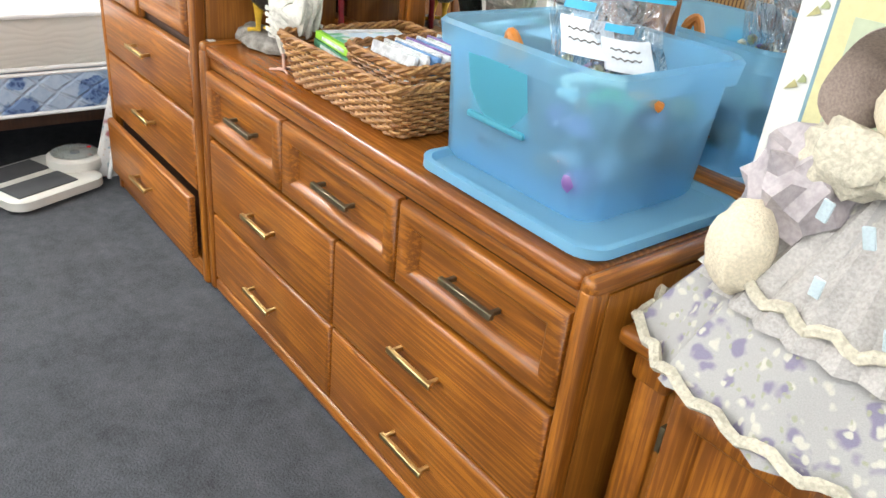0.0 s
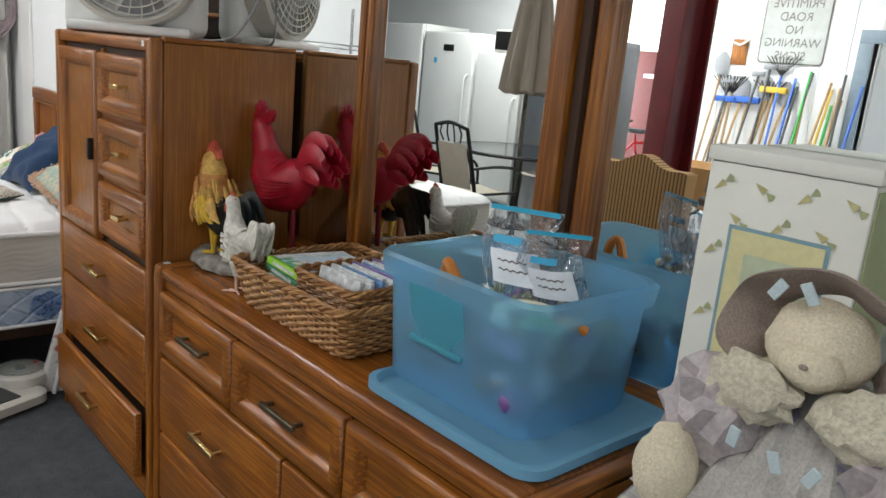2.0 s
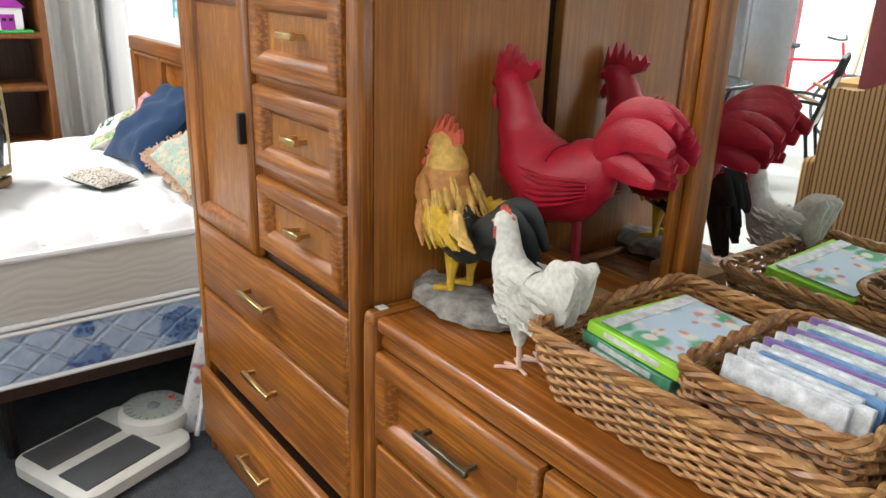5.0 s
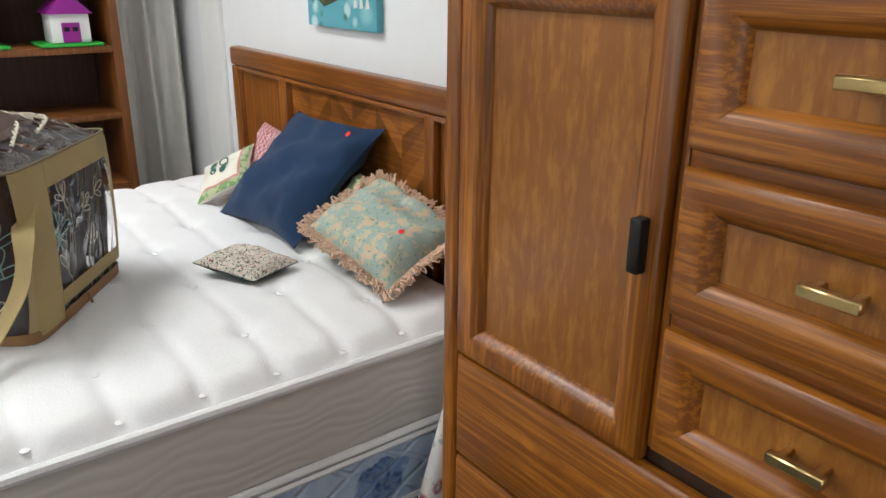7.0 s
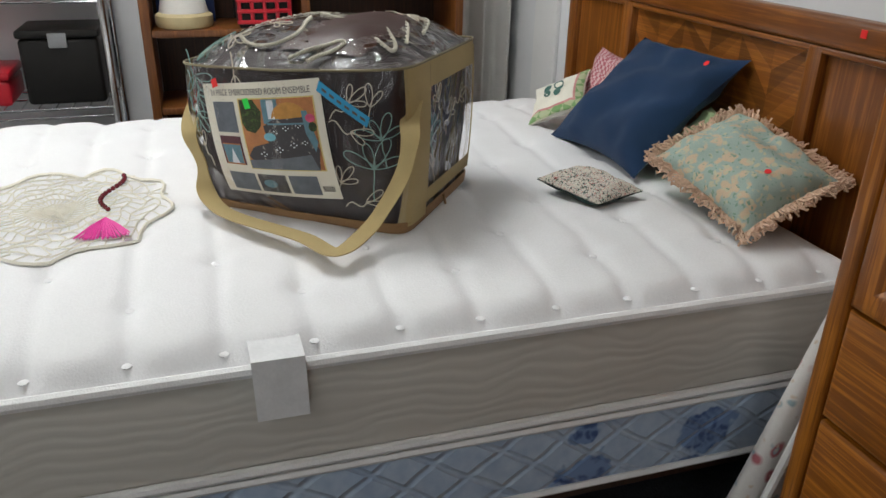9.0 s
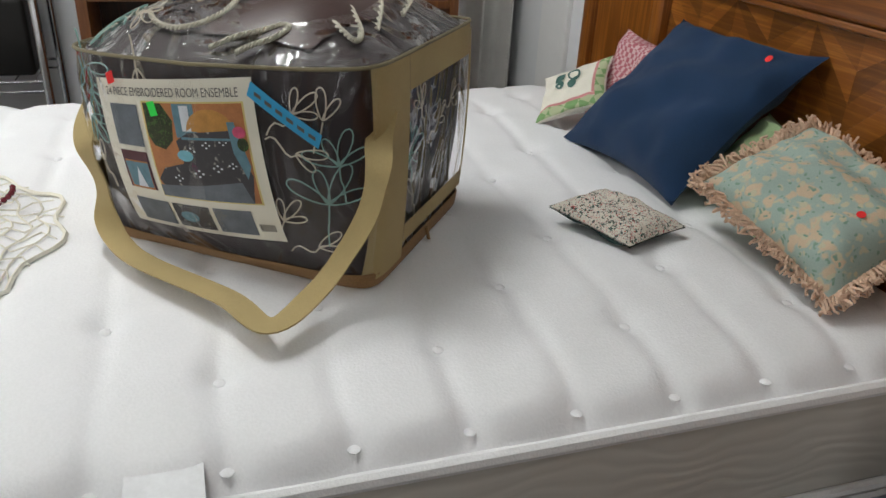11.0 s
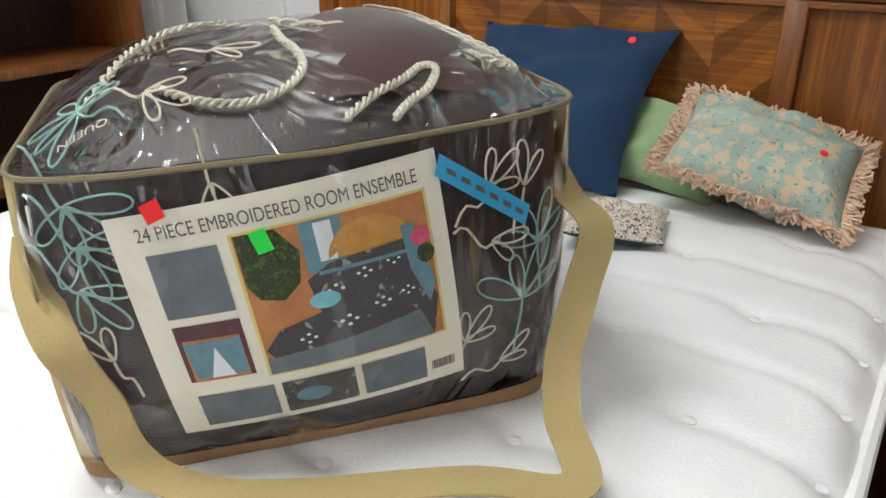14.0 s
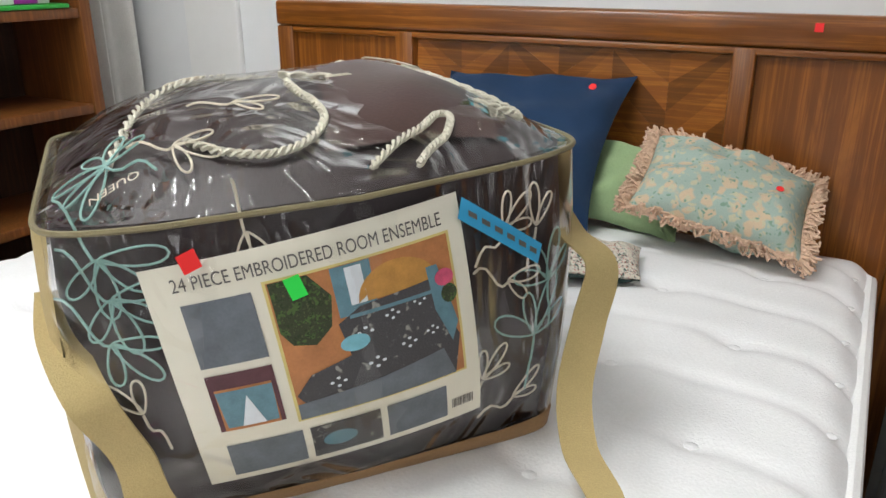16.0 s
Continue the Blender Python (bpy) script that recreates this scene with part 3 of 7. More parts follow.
part("stile", box(-1.333, -1.32, AF - 0.004, AF + 0.012, 0.775, 1.375, 0.002), OAK_Z, ar)
dd = drawer(ar, -2.118, -1.734, 0.756, 1.368, AF, True, 0, BRASS, "door", panel=OAK_PANEL)
part("handle", box(-1.766, -1.748, AF - 0.042, AF - 0.02, 1.02, 1.09, 0.003), BLACKMETAL, dd, "black door pull")
for z0, z1 in ((0.785, 0.957), (0.978, 1.158), (1.179, 1.364)):
    drawer(ar, -1.716, -1.336, z0, z1, AF, True, 0.066, BRASS, panel=OAK_PANEL)
for z0, z1 in ((0.556, 0.75), (0.315, 0.546)):
    drawer(ar, -2.118, -1.322, z0, z1, AF, False, 0.15, BRASS)
drawer(ar, -2.118, -1.322, 0.085, 0.3, AF - 0.03, False, 0.15, BRASS)
part("plinth", box(AX0 + 0.036, AX1 - 0.036, AF - 0.018, AF + 0.03, 0.004, 0.07, 0.01, 3), OAK_X, ar)
part("price_dot", box(AX1 - 0.07, AX1 - 0.055, AF - 0.0175, AF - 0.0165, AT - 0.028, AT - 0.012, 0), WHITE, ar, "small white price tag")

# mirror on the dresser
MY = 2.475
mi = thing("mirror", "wide three-panel oak framed mirror behind the dresser", "mirror", (-0.53, 2.49, 0.79))
for a, b in ((-2.1, -0.93), (-0.91, -0.21), (-0.11, 1.0)):
    part("glass", box(a, b, MY, MY + 0.006, 0.82, 2.2, 0), MIRROR, mi, "silvered mirror glass")
part("stile", box(-0.945, -0.921, 2.44, 2.495, 0.792, 2.24, 0.012, 3), OAK_Z, mi)
part("stile", box(-0.919, -0.895, 2.446, 2.495, 0.792, 2.24, 0.008, 3), OAK_Z, mi)
part("stile", box(-0.225, -0.168, 2.41, 2.495, 0.792, 2.24, 0.012, 3), OAK_Z, mi)
part("hinge_strip", box(-0.166, -0.14, 2.43, 2.495, 0.792, 2.24, 0.004), GAP, mi, "strip coloured dark for the shaded hinge gap")
part("stile", box(-0.138, -0.1, 2.44, 2.495, 0.792, 2.24, 0.01, 3), OAK_Z, mi)
for a, b in ((-2.1, -0.947), (-0.893, -0.227), (-0.098, 1.0)):
    part("bottom_rail", box(a, b, 2.45, 2.495, 0.789, 0.83, 0.008, 3), OAK_X, mi)
    part("top_rail", box(a, b, 2.45, 2.495, 2.2, 2.24, 0.008, 3), OAK_X, mi)
part("backing", box(-2.1, 1.0, 2.4955, 2.51, 0.82, 2.22, 0), GAP, mi)

# small cabinet beside the dresser
cb = thing("side_cabinet", "oak side cabinet with panel door, doll standing on top", "cabinet", (0.62, 2.27, 0))
part("top", box(0.228, 1.05, 2.062, 2.46, 0.68, 0.712, 0.01, 3), OAK_X, cb, "oak top with rounded edge")
part("body", box(0.262, 1.02, 2.108, 2.455, 0.0, 0.68, 0.003), OAK_SIDE, cb)
part("pilaster", box(0.256, 0.315, 2.094, 2.13, 0.0, 0.66, 0.01, 3), OAK_Z, cb)
part("capital", box(0.25, 0.32, 2.088, 2.13, 0.62, 0.679, 0.008, 2), OAK_Z, cb)
dd = drawer(cb, 0.335, 0.66, 0.06, 0.645, 2.107, True, 0, BRASS, "door", panel=OAK_Z)
part("hinge", box(0.325, 0.335, 2.09, 2.106, 0.52, 0.57, 0.002), ANTIQUE, dd, "antique brass hinge")
drawer(cb, 0.67, 1.0, 0.06, 0.645, 2.107, True, 0, BRASS, "door", panel=OAK_Z)

# bed
BX0, BX1, BY0, BY1 = -3.85, -2.375, 0.42, 2.315
bed = thing("bed_base", "metal bed frame carrying box spring and mattress", "bed frame", (-3.12, 1.36, 0))
part("rail", box(BX0 + 0.02, BX1 - 0.04, BY0 + 0.02, BY0 + 0.06, 0.2, 0.243, 0.004), BLACKMETAL, bed)
for x in (BX0 + 0.02, BX1 - 0.08):
    part("rail", box(x, x + 0.04, BY0 + 0.062, BY1, 0.19, 0.243, 0.004), SHELF_DARK, bed, "brown side rail")
    for y in (BY0 + 0.15, 1.5, BY1 - 0.1):
        part("leg", tube([(x + 0.02, y, 0), (x + 0.02, y, 0.19)], 0.018), BLACKMETAL, bed)


def cushion_box(x0, x1, y0, y1, z0, z1, r, seg=5):
    return box(x0, x1, y0, y1, z0, z1, r, seg)


bs = thing("box_spring", "blue quilted floral box spring on the bed frame", "box spring", (-3.12, 1.36, 0.245))
part("body", box(BX0, BX1, BY0, BY1, 0.247, 0.425, 0.025, 4), BOXSPRING, bs)
for z in (0.258, 0.414):
    part("piping", tube([(BX0, BY0 + .03, z), (BX0 + .03, BY0, z), (BX1 - .03, BY0, z), (BX1, BY0 + .03, z), (BX1, BY1 - .03, z), (BX1 - .03, BY1, z), (BX0 + .03, BY1, z), (BX0, BY1 - .03, z)], 0.008, 6, closed=True), PIPING, bs)

ms = thing("mattress", "white tufted pillow-top mattress with cream wave-quilted border", "mattress", (-3.12, 1.36, 0.43))
part("border", box(BX0 + 0.005, BX1 - 0.005, BY0 + 0.005, BY1 - 0.005, 0.428, 0.628, 0.02, 3), WAVES, ms, "cream wave-quilted border")
TUFTS = []
for r in range(11):
    for c in range(13):
        tx = BX1 - 0.03 - r * 0.139
        ty = BY1 - 0.09 - c * 0.142
        if r and (r + c) % 2:
            continue
        if ty > BY0 + 0.03 and tx > BX0 + 0.02:
            TUFTS.append((tx, ty))
TA = np.array(TUFTS)


def quilt(u, v):
    x, y = BX0 + u * (BX1 - BX0), BY0 + v * (BY1 - BY0)
    ex = min(x - BX0, BX1 - x, y - BY0, BY1 - y)
    z = 0.694 - 0.033 * math.exp(-ex / 0.1) - 0.034 * max(0.0, 1 - ex / 0.05) ** 2
    d2 = (TA[:, 0] - x) ** 2 + (TA[:, 1] - y) ** 2
    z -= 0.012 * float(np.exp(-d2 / 0.0007).max())
    best = abs((BY1 - 0.09 - y + 0.012 * noise.noise((x * 5, y * 3, 7.0)) + 0.071) % 0.142 - 0.071)
    z -= 0.006 * math.exp(-(best / 0.014) ** 2) * (0.75 + 0.5 * noise.noise((x * 8, y * 8, 2.0)))
    z += 0.004 * noise.noise((x * 9, y * 9, 1.0)) + 0.006 * noise.noise((x * 2.5, y * 2.5, 4.0))
    return (x, y, z)


part("pillow_top", sheet(quilt, 150, 200), MATTRESS, ms, "white tufted quilted top")
for z, r in ((0.63, 0.011), (0.434, 0.009)):
    part("piping", tube([(BX0, BY0 + .03, z), (BX0 + .03, BY0, z), (BX1 - .03, BY0, z), (BX1, BY0 + .03, z), (BX1, BY1 - .03, z), (BX1 - .03, BY1, z), (BX0 + .03, BY1, z), (BX0, BY1 - .03, z)], r, 8, closed=True), PIPING, ms, "white piped edge")
for tx, ty in TUFTS:
    b2 = bmesh.new()
    bmesh.ops.create_uvsphere(b2, u_segments=8, v_segments=5, radius=0.0085)
    for v in b2.verts:
        v.co = Vector((v.co.x * 1.1 + tx, v.co.y + ty, v.co.z * 0.35 + quilt((tx - BX0) / (BX1 - BX0), (ty - BY0) / (BY1 - BY0))[2] + 0.002))
    part("tuft", b2, MATTRESS, ms)
tag = thing("care_tag", "pale grey paper tag hanging over the mattress edge", "tag", (-2.38, 1.16, 0.6))
part("paper", sheet(lambda u, v: (BX1 - 0.06 + min(v / 0.35, 1) * 0.077 + (0.012 if v > 0.35 else 0), 1.125 + u * 0.082 + 0.004 * v, 0.664 - max(0, v - 0.35) * 0.17), 4, 14), plain("grey_tag_paper", (0.8, 0.81, 0.82), 0.6), tag)

# headboard
HX0, HX1, HY, HT = -3.828, -2.30, 2.335, 1.105
hb = thing("headboard", "oak panel headboard with herringbone veneer centre", "headboard", (-3.06, 2.35, 0))
part("top_rail", box(HX0, HX1, HY - 0.004, HY + 0.042, HT - 0.062, HT, 0.01, 3), HEAD_X, hb)
part("moulding", box(HX0 + 0.05, HX1 - 0.05, HY + 0.002, HY + 0.02, HT - 0.078, HT - 0.063, 0.005, 2), HEAD_X, hb)
for a, b in ((HX0, HX0 + 0.052), (-3.462, -3.412), (-2.683, -2.64), (HX1 - 0.052, HX1)):
    part("stile", box(a, b, HY, HY + 0.04, 0.0 if a in (HX0, HX1 - 0.052) else 0.42, HT - 0.063, 0.006, 2), HEAD_Z, hb)
part("bottom_rail", box(HX0 + 0.053, HX1 - 0.053, HY, HY + 0.04, 0.36, 0.42, 0.006), HEAD_X, hb)
for a, b in ((HX0 + 0.053, -3.463), (-2.639, HX1 - 0.053)):
    part("panel", box(a, b, HY + 0.02, HY + 0.03, 0.421, HT - 0.064, 0), HEAD_Z, hb)
part("centre_backing", box(-3.411, -2.684, HY + 0.026, HY + 0.034, 0.421, HT - 0.064, 0), HEAD_Z, hb)
HERR = []
for k in range(3):
    v = 1.0 + 0.3 * (k - 1)
    HERR.append(wood("herringbone_veneer", tuple(q * v for q in (0.36, 0.14, 0.024)), tuple(q * v for q in (0.18, 0.058, 0.012)), "x", 0.3, 3.0))
cols = 6
cw = (2.684 - 3.411) / -cols
for c in range(cols):
    for r in range(-1, 13):
        x0 = -3.411 + c * cw
        z0 = 0.421 + r * 0.06
        sl = 0.12 if c % 2 else -0.12
        pts = [(x0, z0 + (0 if sl > 0 else 0.12)), (x0 + cw, z0 + (0.12 if sl > 0 else 0)), (x0 + cw, z0 + 0.06 + (0.12 if sl > 0 else 0)), (x0, z0 + 0.06 + (0 if sl > 0 else 0.12))]
        lim = HT - 0.066
        pts = [(x, min(max(z, 0.424), lim)) for x, z in pts]
        if max(p[1] for p in pts) - min(p[1] for p in pts) < 0.02 or abs(pts[0][1] - pts[3][1]) + abs(pts[1][1] - pts[2][1]) < 0.01:
            continue
        if abs(pts[0][1] - pts[3][1]) < 1e-4 or abs(pts[1][1] - pts[2][1]) < 1e-4:
            pts = [p for i, p in enumerate(pts) if p not in pts[:i]]
        part("veneer", loft([[(x, HY + 0.0255, z) for x, z in pts], [(x, HY + 0.022 + 0.0004 * ((r + c) % 2), z) for x, z in pts]], cap=(False, True)), HERR[(r * 2 + c) % 3], hb, smooth=False)
part("price_dot", box(-2.545, -2.53, HY - 0.006, HY - 0.0045, HT - 0.03, HT - 0.014, 0), STICK_RED, hb, "red price sticker")

# bookcase
KX0, KX1, KY0, KY1 = -4.53, -4.226, 0.915, 2.085
bk = thing("bookcase", "golden brown wooden bookcase with two bays of shelves", "bookcase", (-4.38, 1.5, 0))
for y in (KY0, KY1 - 0.032):
    part("side", box(KX0, KX1, y, y + 0.032, 0, 1.9, 0.004), SHELF_WOOD, bk)
part("divider", box(KX0 + 0.012, KX1 - 0.002, 1.468, 1.5, 0.03, 1.88, 0.003), SHELF_WOOD, bk)
part("back", box(KX0, KX0 + 0.01, KY0 + 0.033, KY1 - 0.033, 0.03, 1.88, 0), SHELF_DARK, bk, "back panel in wood darkened for shade")
for a, b, zs in ((KY0 + 0.033, 1.467, (0.05, 0.33, 0.60, 0.872, 1.33, 1.62)), (1.501, KY1 - 0.033, (0.05, 0.31, 0.575, 0.845, 1.088, 1.36, 1.62))):
    for z in zs:
        part("shelf", box(KX0 + 0.011, KX1 - 0.004, a, b, z - 0.025, z, 0.003), SHELF_WOOD, bk)
part("top", box(KX0, KX1 + 0.01, KY0 - 0.01, KY1 + 0.01, 1.901, 1.935, 0.006), SHELF_WOOD, bk)


# bagged comforter set
BC, BU, BV = Vector((-2.986, 1.38, 0)), Vector((0.607, 0.795, 0)), Vector((-0.795, 0.607, 0))
BA, BB, BN, ZB, ZS = 0.255, 0.208, 12.0, 0.696, 1.01


def swell(z):
    t = min(max((z - ZB) / (ZS - ZB), 0), 1)
    return 0.955 + 0.12 * t - 0.09 * t * t


def bulge(z):
    t = min(max((z - ZB) / (ZS - ZB), 0), 1)
    return 0.056 * (1 - (1 - t) ** 5) - 0.012 * t ** 4


def lean(p, z):
    return 0.06 * p * min(max((z - ZB) / (ZS - ZB), 0), 1)


def spot(p, q, z):
    w = BC + BU * p + BV * q
    return Vector((w.x, w.y, z + lean(p, z)))


def front(p, z, off=0.0):
    s = swell(z)
    k = max(0.0, 1 - abs(p / (BA * s)) ** BN)
    return spot(p, -BB * s * k ** (1 / BN) - bulge(z) * max(0.0, 1 - (p / (BA * s)) ** 2) - off, z)


def side(q, z, off=0.0, sg=1):
    s = swell(z)
    k = max(0.0, 1 - abs(q / (BB * s)) ** BN)
    return spot(sg * (BA * s * k ** (1 / BN) + off), q, z)


def dome(p, q, off=0.0):
    s = swell(ZS)
    if q < 0:
        q2 = q * BB * s / (BB * s + bulge(ZS) * max(0.0, 1 - (p / (BA * s)) ** 2))
    else:
        q2 = q
    r = min(1.0, (abs(p / (BA * s)) ** 5 + abs(q2 / (BB * s)) ** 5) ** 0.2)
    lump = 0.012 * noise.noise((p * 9, q * 9, 2.0)) * (1 - r)
    return spot(p, q, ZS + 0.072 * (1 - r ** 3) + lump + off)


def bag_ring(z, k, n=96, f=1.0, rumple=0.0):
    s = swell(z) * f
    out = []
    for i in range(n):
        c, d = math.cos(i * math.tau / n), math.sin(i * math.tau / n)
        p = BA * s * math.copysign(abs(c) ** (2 / BN), c)
        q = BB * s * math.copysign(abs(d) ** (2 / BN), d)
        q -= bulge(z) * max(0.0, 1 - (p / (BA * s)) ** 2) * f if d < 0 else 0
        m = 1 + rumple * noise.noise((p * 14, q * 14, z * 8))
        out.append(spot(p * k * m, q * k * m, z))
    return out


def bag_shell(f, rumple, dz=0.0):
    rings = [bag_ring(ZB + 0.004, j / 4, 96, f) for j in (1, 2, 3)]
    rings += [bag_ring(ZB + (ZS - ZB) * t, 1, 96, f, rumple) for t in (0.0, 0.08, 0.2, 0.32, 0.44, 0.56, 0.68, 0.8, 0.9, 1.0)]
    for r in (0.94, 0.86, 0.75, 0.6, 0.45, 0.3, 0.16, 0.05):
        ring = []
        for w in bag_ring(ZS, r, 96, f):
            rel = w - BC
            p, q = rel.dot(BU), rel.dot(BV)
            g = dome(p, q, dz)
            ring.append((g.x, g.y, g.z))
        rings.append(ring)
    return loft(rings)


bag = thing("comforter_bag", "clear vinyl bag with dark brown embroidered comforter set", "comforter bag", (-2.984, 1.373, 0.693))
part("comforter", bag_shell(0.955, 0.03, -0.008), COMFORTER, bag, "dark plum-brown satin comforter")
part("cushion", sheet(lambda u, v: dome(-0.015 + 0.17 * u + 0.03 * math.sin(3 * v), -0.2 + 0.28 * v, -0.004 + 0.012 * math.sin(math.pi * u) * math.sin(math.pi * v)), 14, 14), COMFORTER_TOP, bag, "smooth brown satin cushion face")
cover = part("vinyl_cover", bag_shell(1.0, 0.012), VINYL, bag, "glossy clear vinyl cover")
cover.visible_shadow = False
seam = bag_ring(ZS, 1.004)
part("seam_piping", tube(seam, 0.0027, 6, closed=True), cloth("olive_piping", (0.17, 0.14, 0.07), 600, 0.2, 0.6), bag, "olive piped top seam")
part("base_binding", loft([bag_ring(z, k) for z, k in ((ZB - 0.004, 0.97), (ZB - 0.002, 1.006), (ZB + 0.018, 1.008), (ZB + 0.021, 1.0))], cap=(True, False)), BROWNZIP, bag, "brown zipped base binding")
for sg in (1, -1):
    part("side_band", sheet(lambda u, v: side(-0.194 + 0.095 * u, ZB + 0.01 + v * (ZS - ZB - 0.012), 0.003, sg), 6, 12), KHAKI, bag, "khaki corner band")
    part("side_band", sheet(lambda u, v: side(-0.098 + 0.285 * u, ZS - 0.05 + v * 0.048, 0.003, sg), 16, 3), KHAKI, bag, "khaki top band")
    part("side_band", sheet(lambda u, v: side(-0.098 + 0.285 * u, ZB + 0.035 + v * 0.03, 0.003, sg), 16, 3), KHAKI, bag, "khaki lower band")
    part("side_band", sheet(lambda u, v: side(0.157 + 0.03 * u, ZB + 0.035 + v * (ZS - ZB - 0.045), 0.0045, sg), 4, 10), KHAKI, bag, "khaki rear band")
part("zip_pull", tube([side(0.0, ZB + 0.02, 0.006), side(0.004, ZB + 0.002, 0.01), side(0.006, ZB - 0.012, 0.012)], 0.003, 6), BROWNZIP, bag, "small brown zip pull")


def smooth_path(pts, n=8):
    pts = [Vector(p) for p in pts]
    out = []
    for i in range(len(pts) - 1):
        p0, p1, p2, p3 = pts[max(i - 1, 0)], pts[i], pts[i + 1], pts[min(i + 2, len(pts) - 1)]
        for k in range(n):
            t = k / n
            out.append(0.5 * (2 * p1 + (p2 - p0) * t + (2 * p0 - 5 * p1 + 4 * p2 - p3) * t * t + (3 * p1 - p0 - 3 * p2 + p3) * t ** 3))
    return out + [pts[-1]]


strap = smooth_path([spot(*p) for p in ((0.241, -0.15, 0.945), (0.25, -0.19, 0.915), (0.265, -0.225, 0.89), (0.252, -0.228, 0.83), (0.225, -0.25, 0.772), (0.205, -0.295, 0.735), (0.182, -0.372, 0.722), (0.09, -0.335, 0.722), (-0.07, -0.3, 0.722),
                                            (-0.145, -0.267, 0.724), (-0.19, -0.24, 0.748), (-0.203, -0.226, 0.80), (-0.228, -0.222, 0.86), (-0.245, -0.18, 0.905), (-0.243, -0.15, 0.94))])


def webbing(path, half, thick):
    """A flat band along a path: lying flat where it runs level, turned to its side where it climbs."""
    wide, prev = [], None
    for i, p in enumerate(path):
        d = (path[min(i + 1, len(path) - 1)] - path[max(i - 1, 0)]).normalized()
        level = d.cross(Vector((0, 0, 1)))
        k = min(1.0, max(0.0, (level.length - 0.45) / 0.4))
        climb = (BU - 0.35 * BV).normalized()
        if prev is not None and level.dot(prev) < 0:
            level = -level
        if prev is not None and climb.dot(prev) < 0:
            climb = -climb
        w = level.normalized() * k + climb * (1 - k) if level.length > 1e-4 else climb
        prev = (w - d * w.dot(d)).normalized()
        wide.append(prev)
    soft = [sum(wide[max(0, i - 4):i + 5], Vector()).normalized() for i in range(len(wide))]
    rings = []
    for i, (p, w) in enumerate(zip(path, soft)):
        d = (path[min(i + 1, len(path) - 1)] - path[max(i - 1, 0)]).normalized()
        n = d.cross(w).normalized() * thick
        rings.append([p + w * half + n, p - w * half + n, p - w * half - n, p + w * half - n])
    return loft(rings)


part("strap", webbing(strap, 0.0185, 0.0012), KHAKI, bag, "khaki webbing carry strap")


# printed card inside the bag
def card(s, t, off=-0.004):
    p = (1 - t) * (-0.179 + 0.27 * s) + t * (-0.142 + 0.268 * s)
    z = (1 - t) * (0.964 + 0.039 * s) + t * (0.746 + 0.02 * s)
    return front(p, z - lean(p, z), off)


label = part("label_card", sheet(lambda u, v: card(u, v), 30, 24), CARD, bag, "cream printed product card")


def print_rect(name, s0, s1, t0, t1, m, off=-0.0032, text=""):
    return part(name, sheet(lambda u, v: card(s0 + (s1 - s0) * u, t0 + (t1 - t0) * v, off), max(2, int((s1 - s0) * 24)), max(2, int((t1 - t0) * 20))), m, label, text)


def print_poly(name, pts, m, off, text=""):
    b2 = bmesh.new()
    b2.faces.new([b2.verts.new((x, y, 0)) for x, y in pts])
    bmesh.ops.triangulate(b2, faces=b2.faces[:])
    bmesh.ops.subdivide_edges(b2, edges=b2.edges[:], cuts=3, use_grid_fill=True)
    for v in b2.verts:
        v.co = card(v.co.x, v.co.y, off)
    return part(name, b2, m, label, text)


def oval(cx, cy, rx, ry, n=16, a0=0.0, a1=math.tau):
    return [(cx + rx * math.cos(a0 + (a1 - a0) * i / n), cy + ry * math.sin(a0 + (a1 - a0) * i / n)) for i in range(n if a1 - a0 > 6 else n + 1)]


INK = plain("grey_ink", (0.12, 0.11, 0.1), 0.6, 0, 0.05, 20, 0)
P_WALL = plain("print_orange_wall", (0.5, 0.2, 0.07), 0.5, 0, 0.3, 40, 0)
P_DARK = spots("print_dark_bedding", (0.08, 0.076, 0.08), (0.34, 0.33, 0.3), (0.1, 0.1, 0.1), 60, 0.2, (0.14, 0.15, 0.15))
P_SLATE = plain("print_slate_cloth", (0.14, 0.16, 0.185), 0.5, 0, 0.3, 40, 0)
P_TEAL = plain("print_teal_cloth", (0.13, 0.26, 0.32), 0.5, 0, 0.3, 60, 0)
P_WHITE = plain("print_white_window", (0.72, 0.76, 0.8), 0.5, 0, 0.1, 40, 0)
P_GOLD = plain("print_gold_headboard", (0.55, 0.27, 0.06), 0.5, 0, 0.3, 60, 0)
P_LEAF = spots("print_green_plant", (0.05, 0.06, 0.03), (0.08, 0.14, 0.04), (0.03, 0.05, 0.02), 90, 0.4, (0.1, 0.12, 0.05))
P_PINK = plain("print_pink_flowers", (0.7, 0.1, 0.2), 0.5, 0, 0.3, 90, 0)
P_WINE = plain("print_wine_cloth", (0.1, 0.03, 0.04), 0.5, 0, 0.3, 60, 0)
P_GILT = plain("print_gilt_border", (0.7, 0.58, 0.22), 0.5, 0, 0.1, 60, 0)
print_rect("picture_border", 0.325, 0.945, 0.128, 0.745, P_GILT, -0.0034)
print_rect("picture", 0.335, 0.935, 0.138, 0.735, P_WALL, -0.0031, "printed bedroom picture with orange wall")
print_poly("plant", [(0.34, 0.14), (0.46, 0.14), (0.52, 0.24), (0.5, 0.36), (0.44, 0.42), (0.37, 0.4), (0.34, 0.34)], P_LEAF, -0.0028)
print_rect("curtain", 0.53, 0.66, 0.14, 0.34, P_TEAL, -0.0028)
print_rect("window", 0.575, 0.63, 0.15, 0.3, P_WHITE, -0.0025)
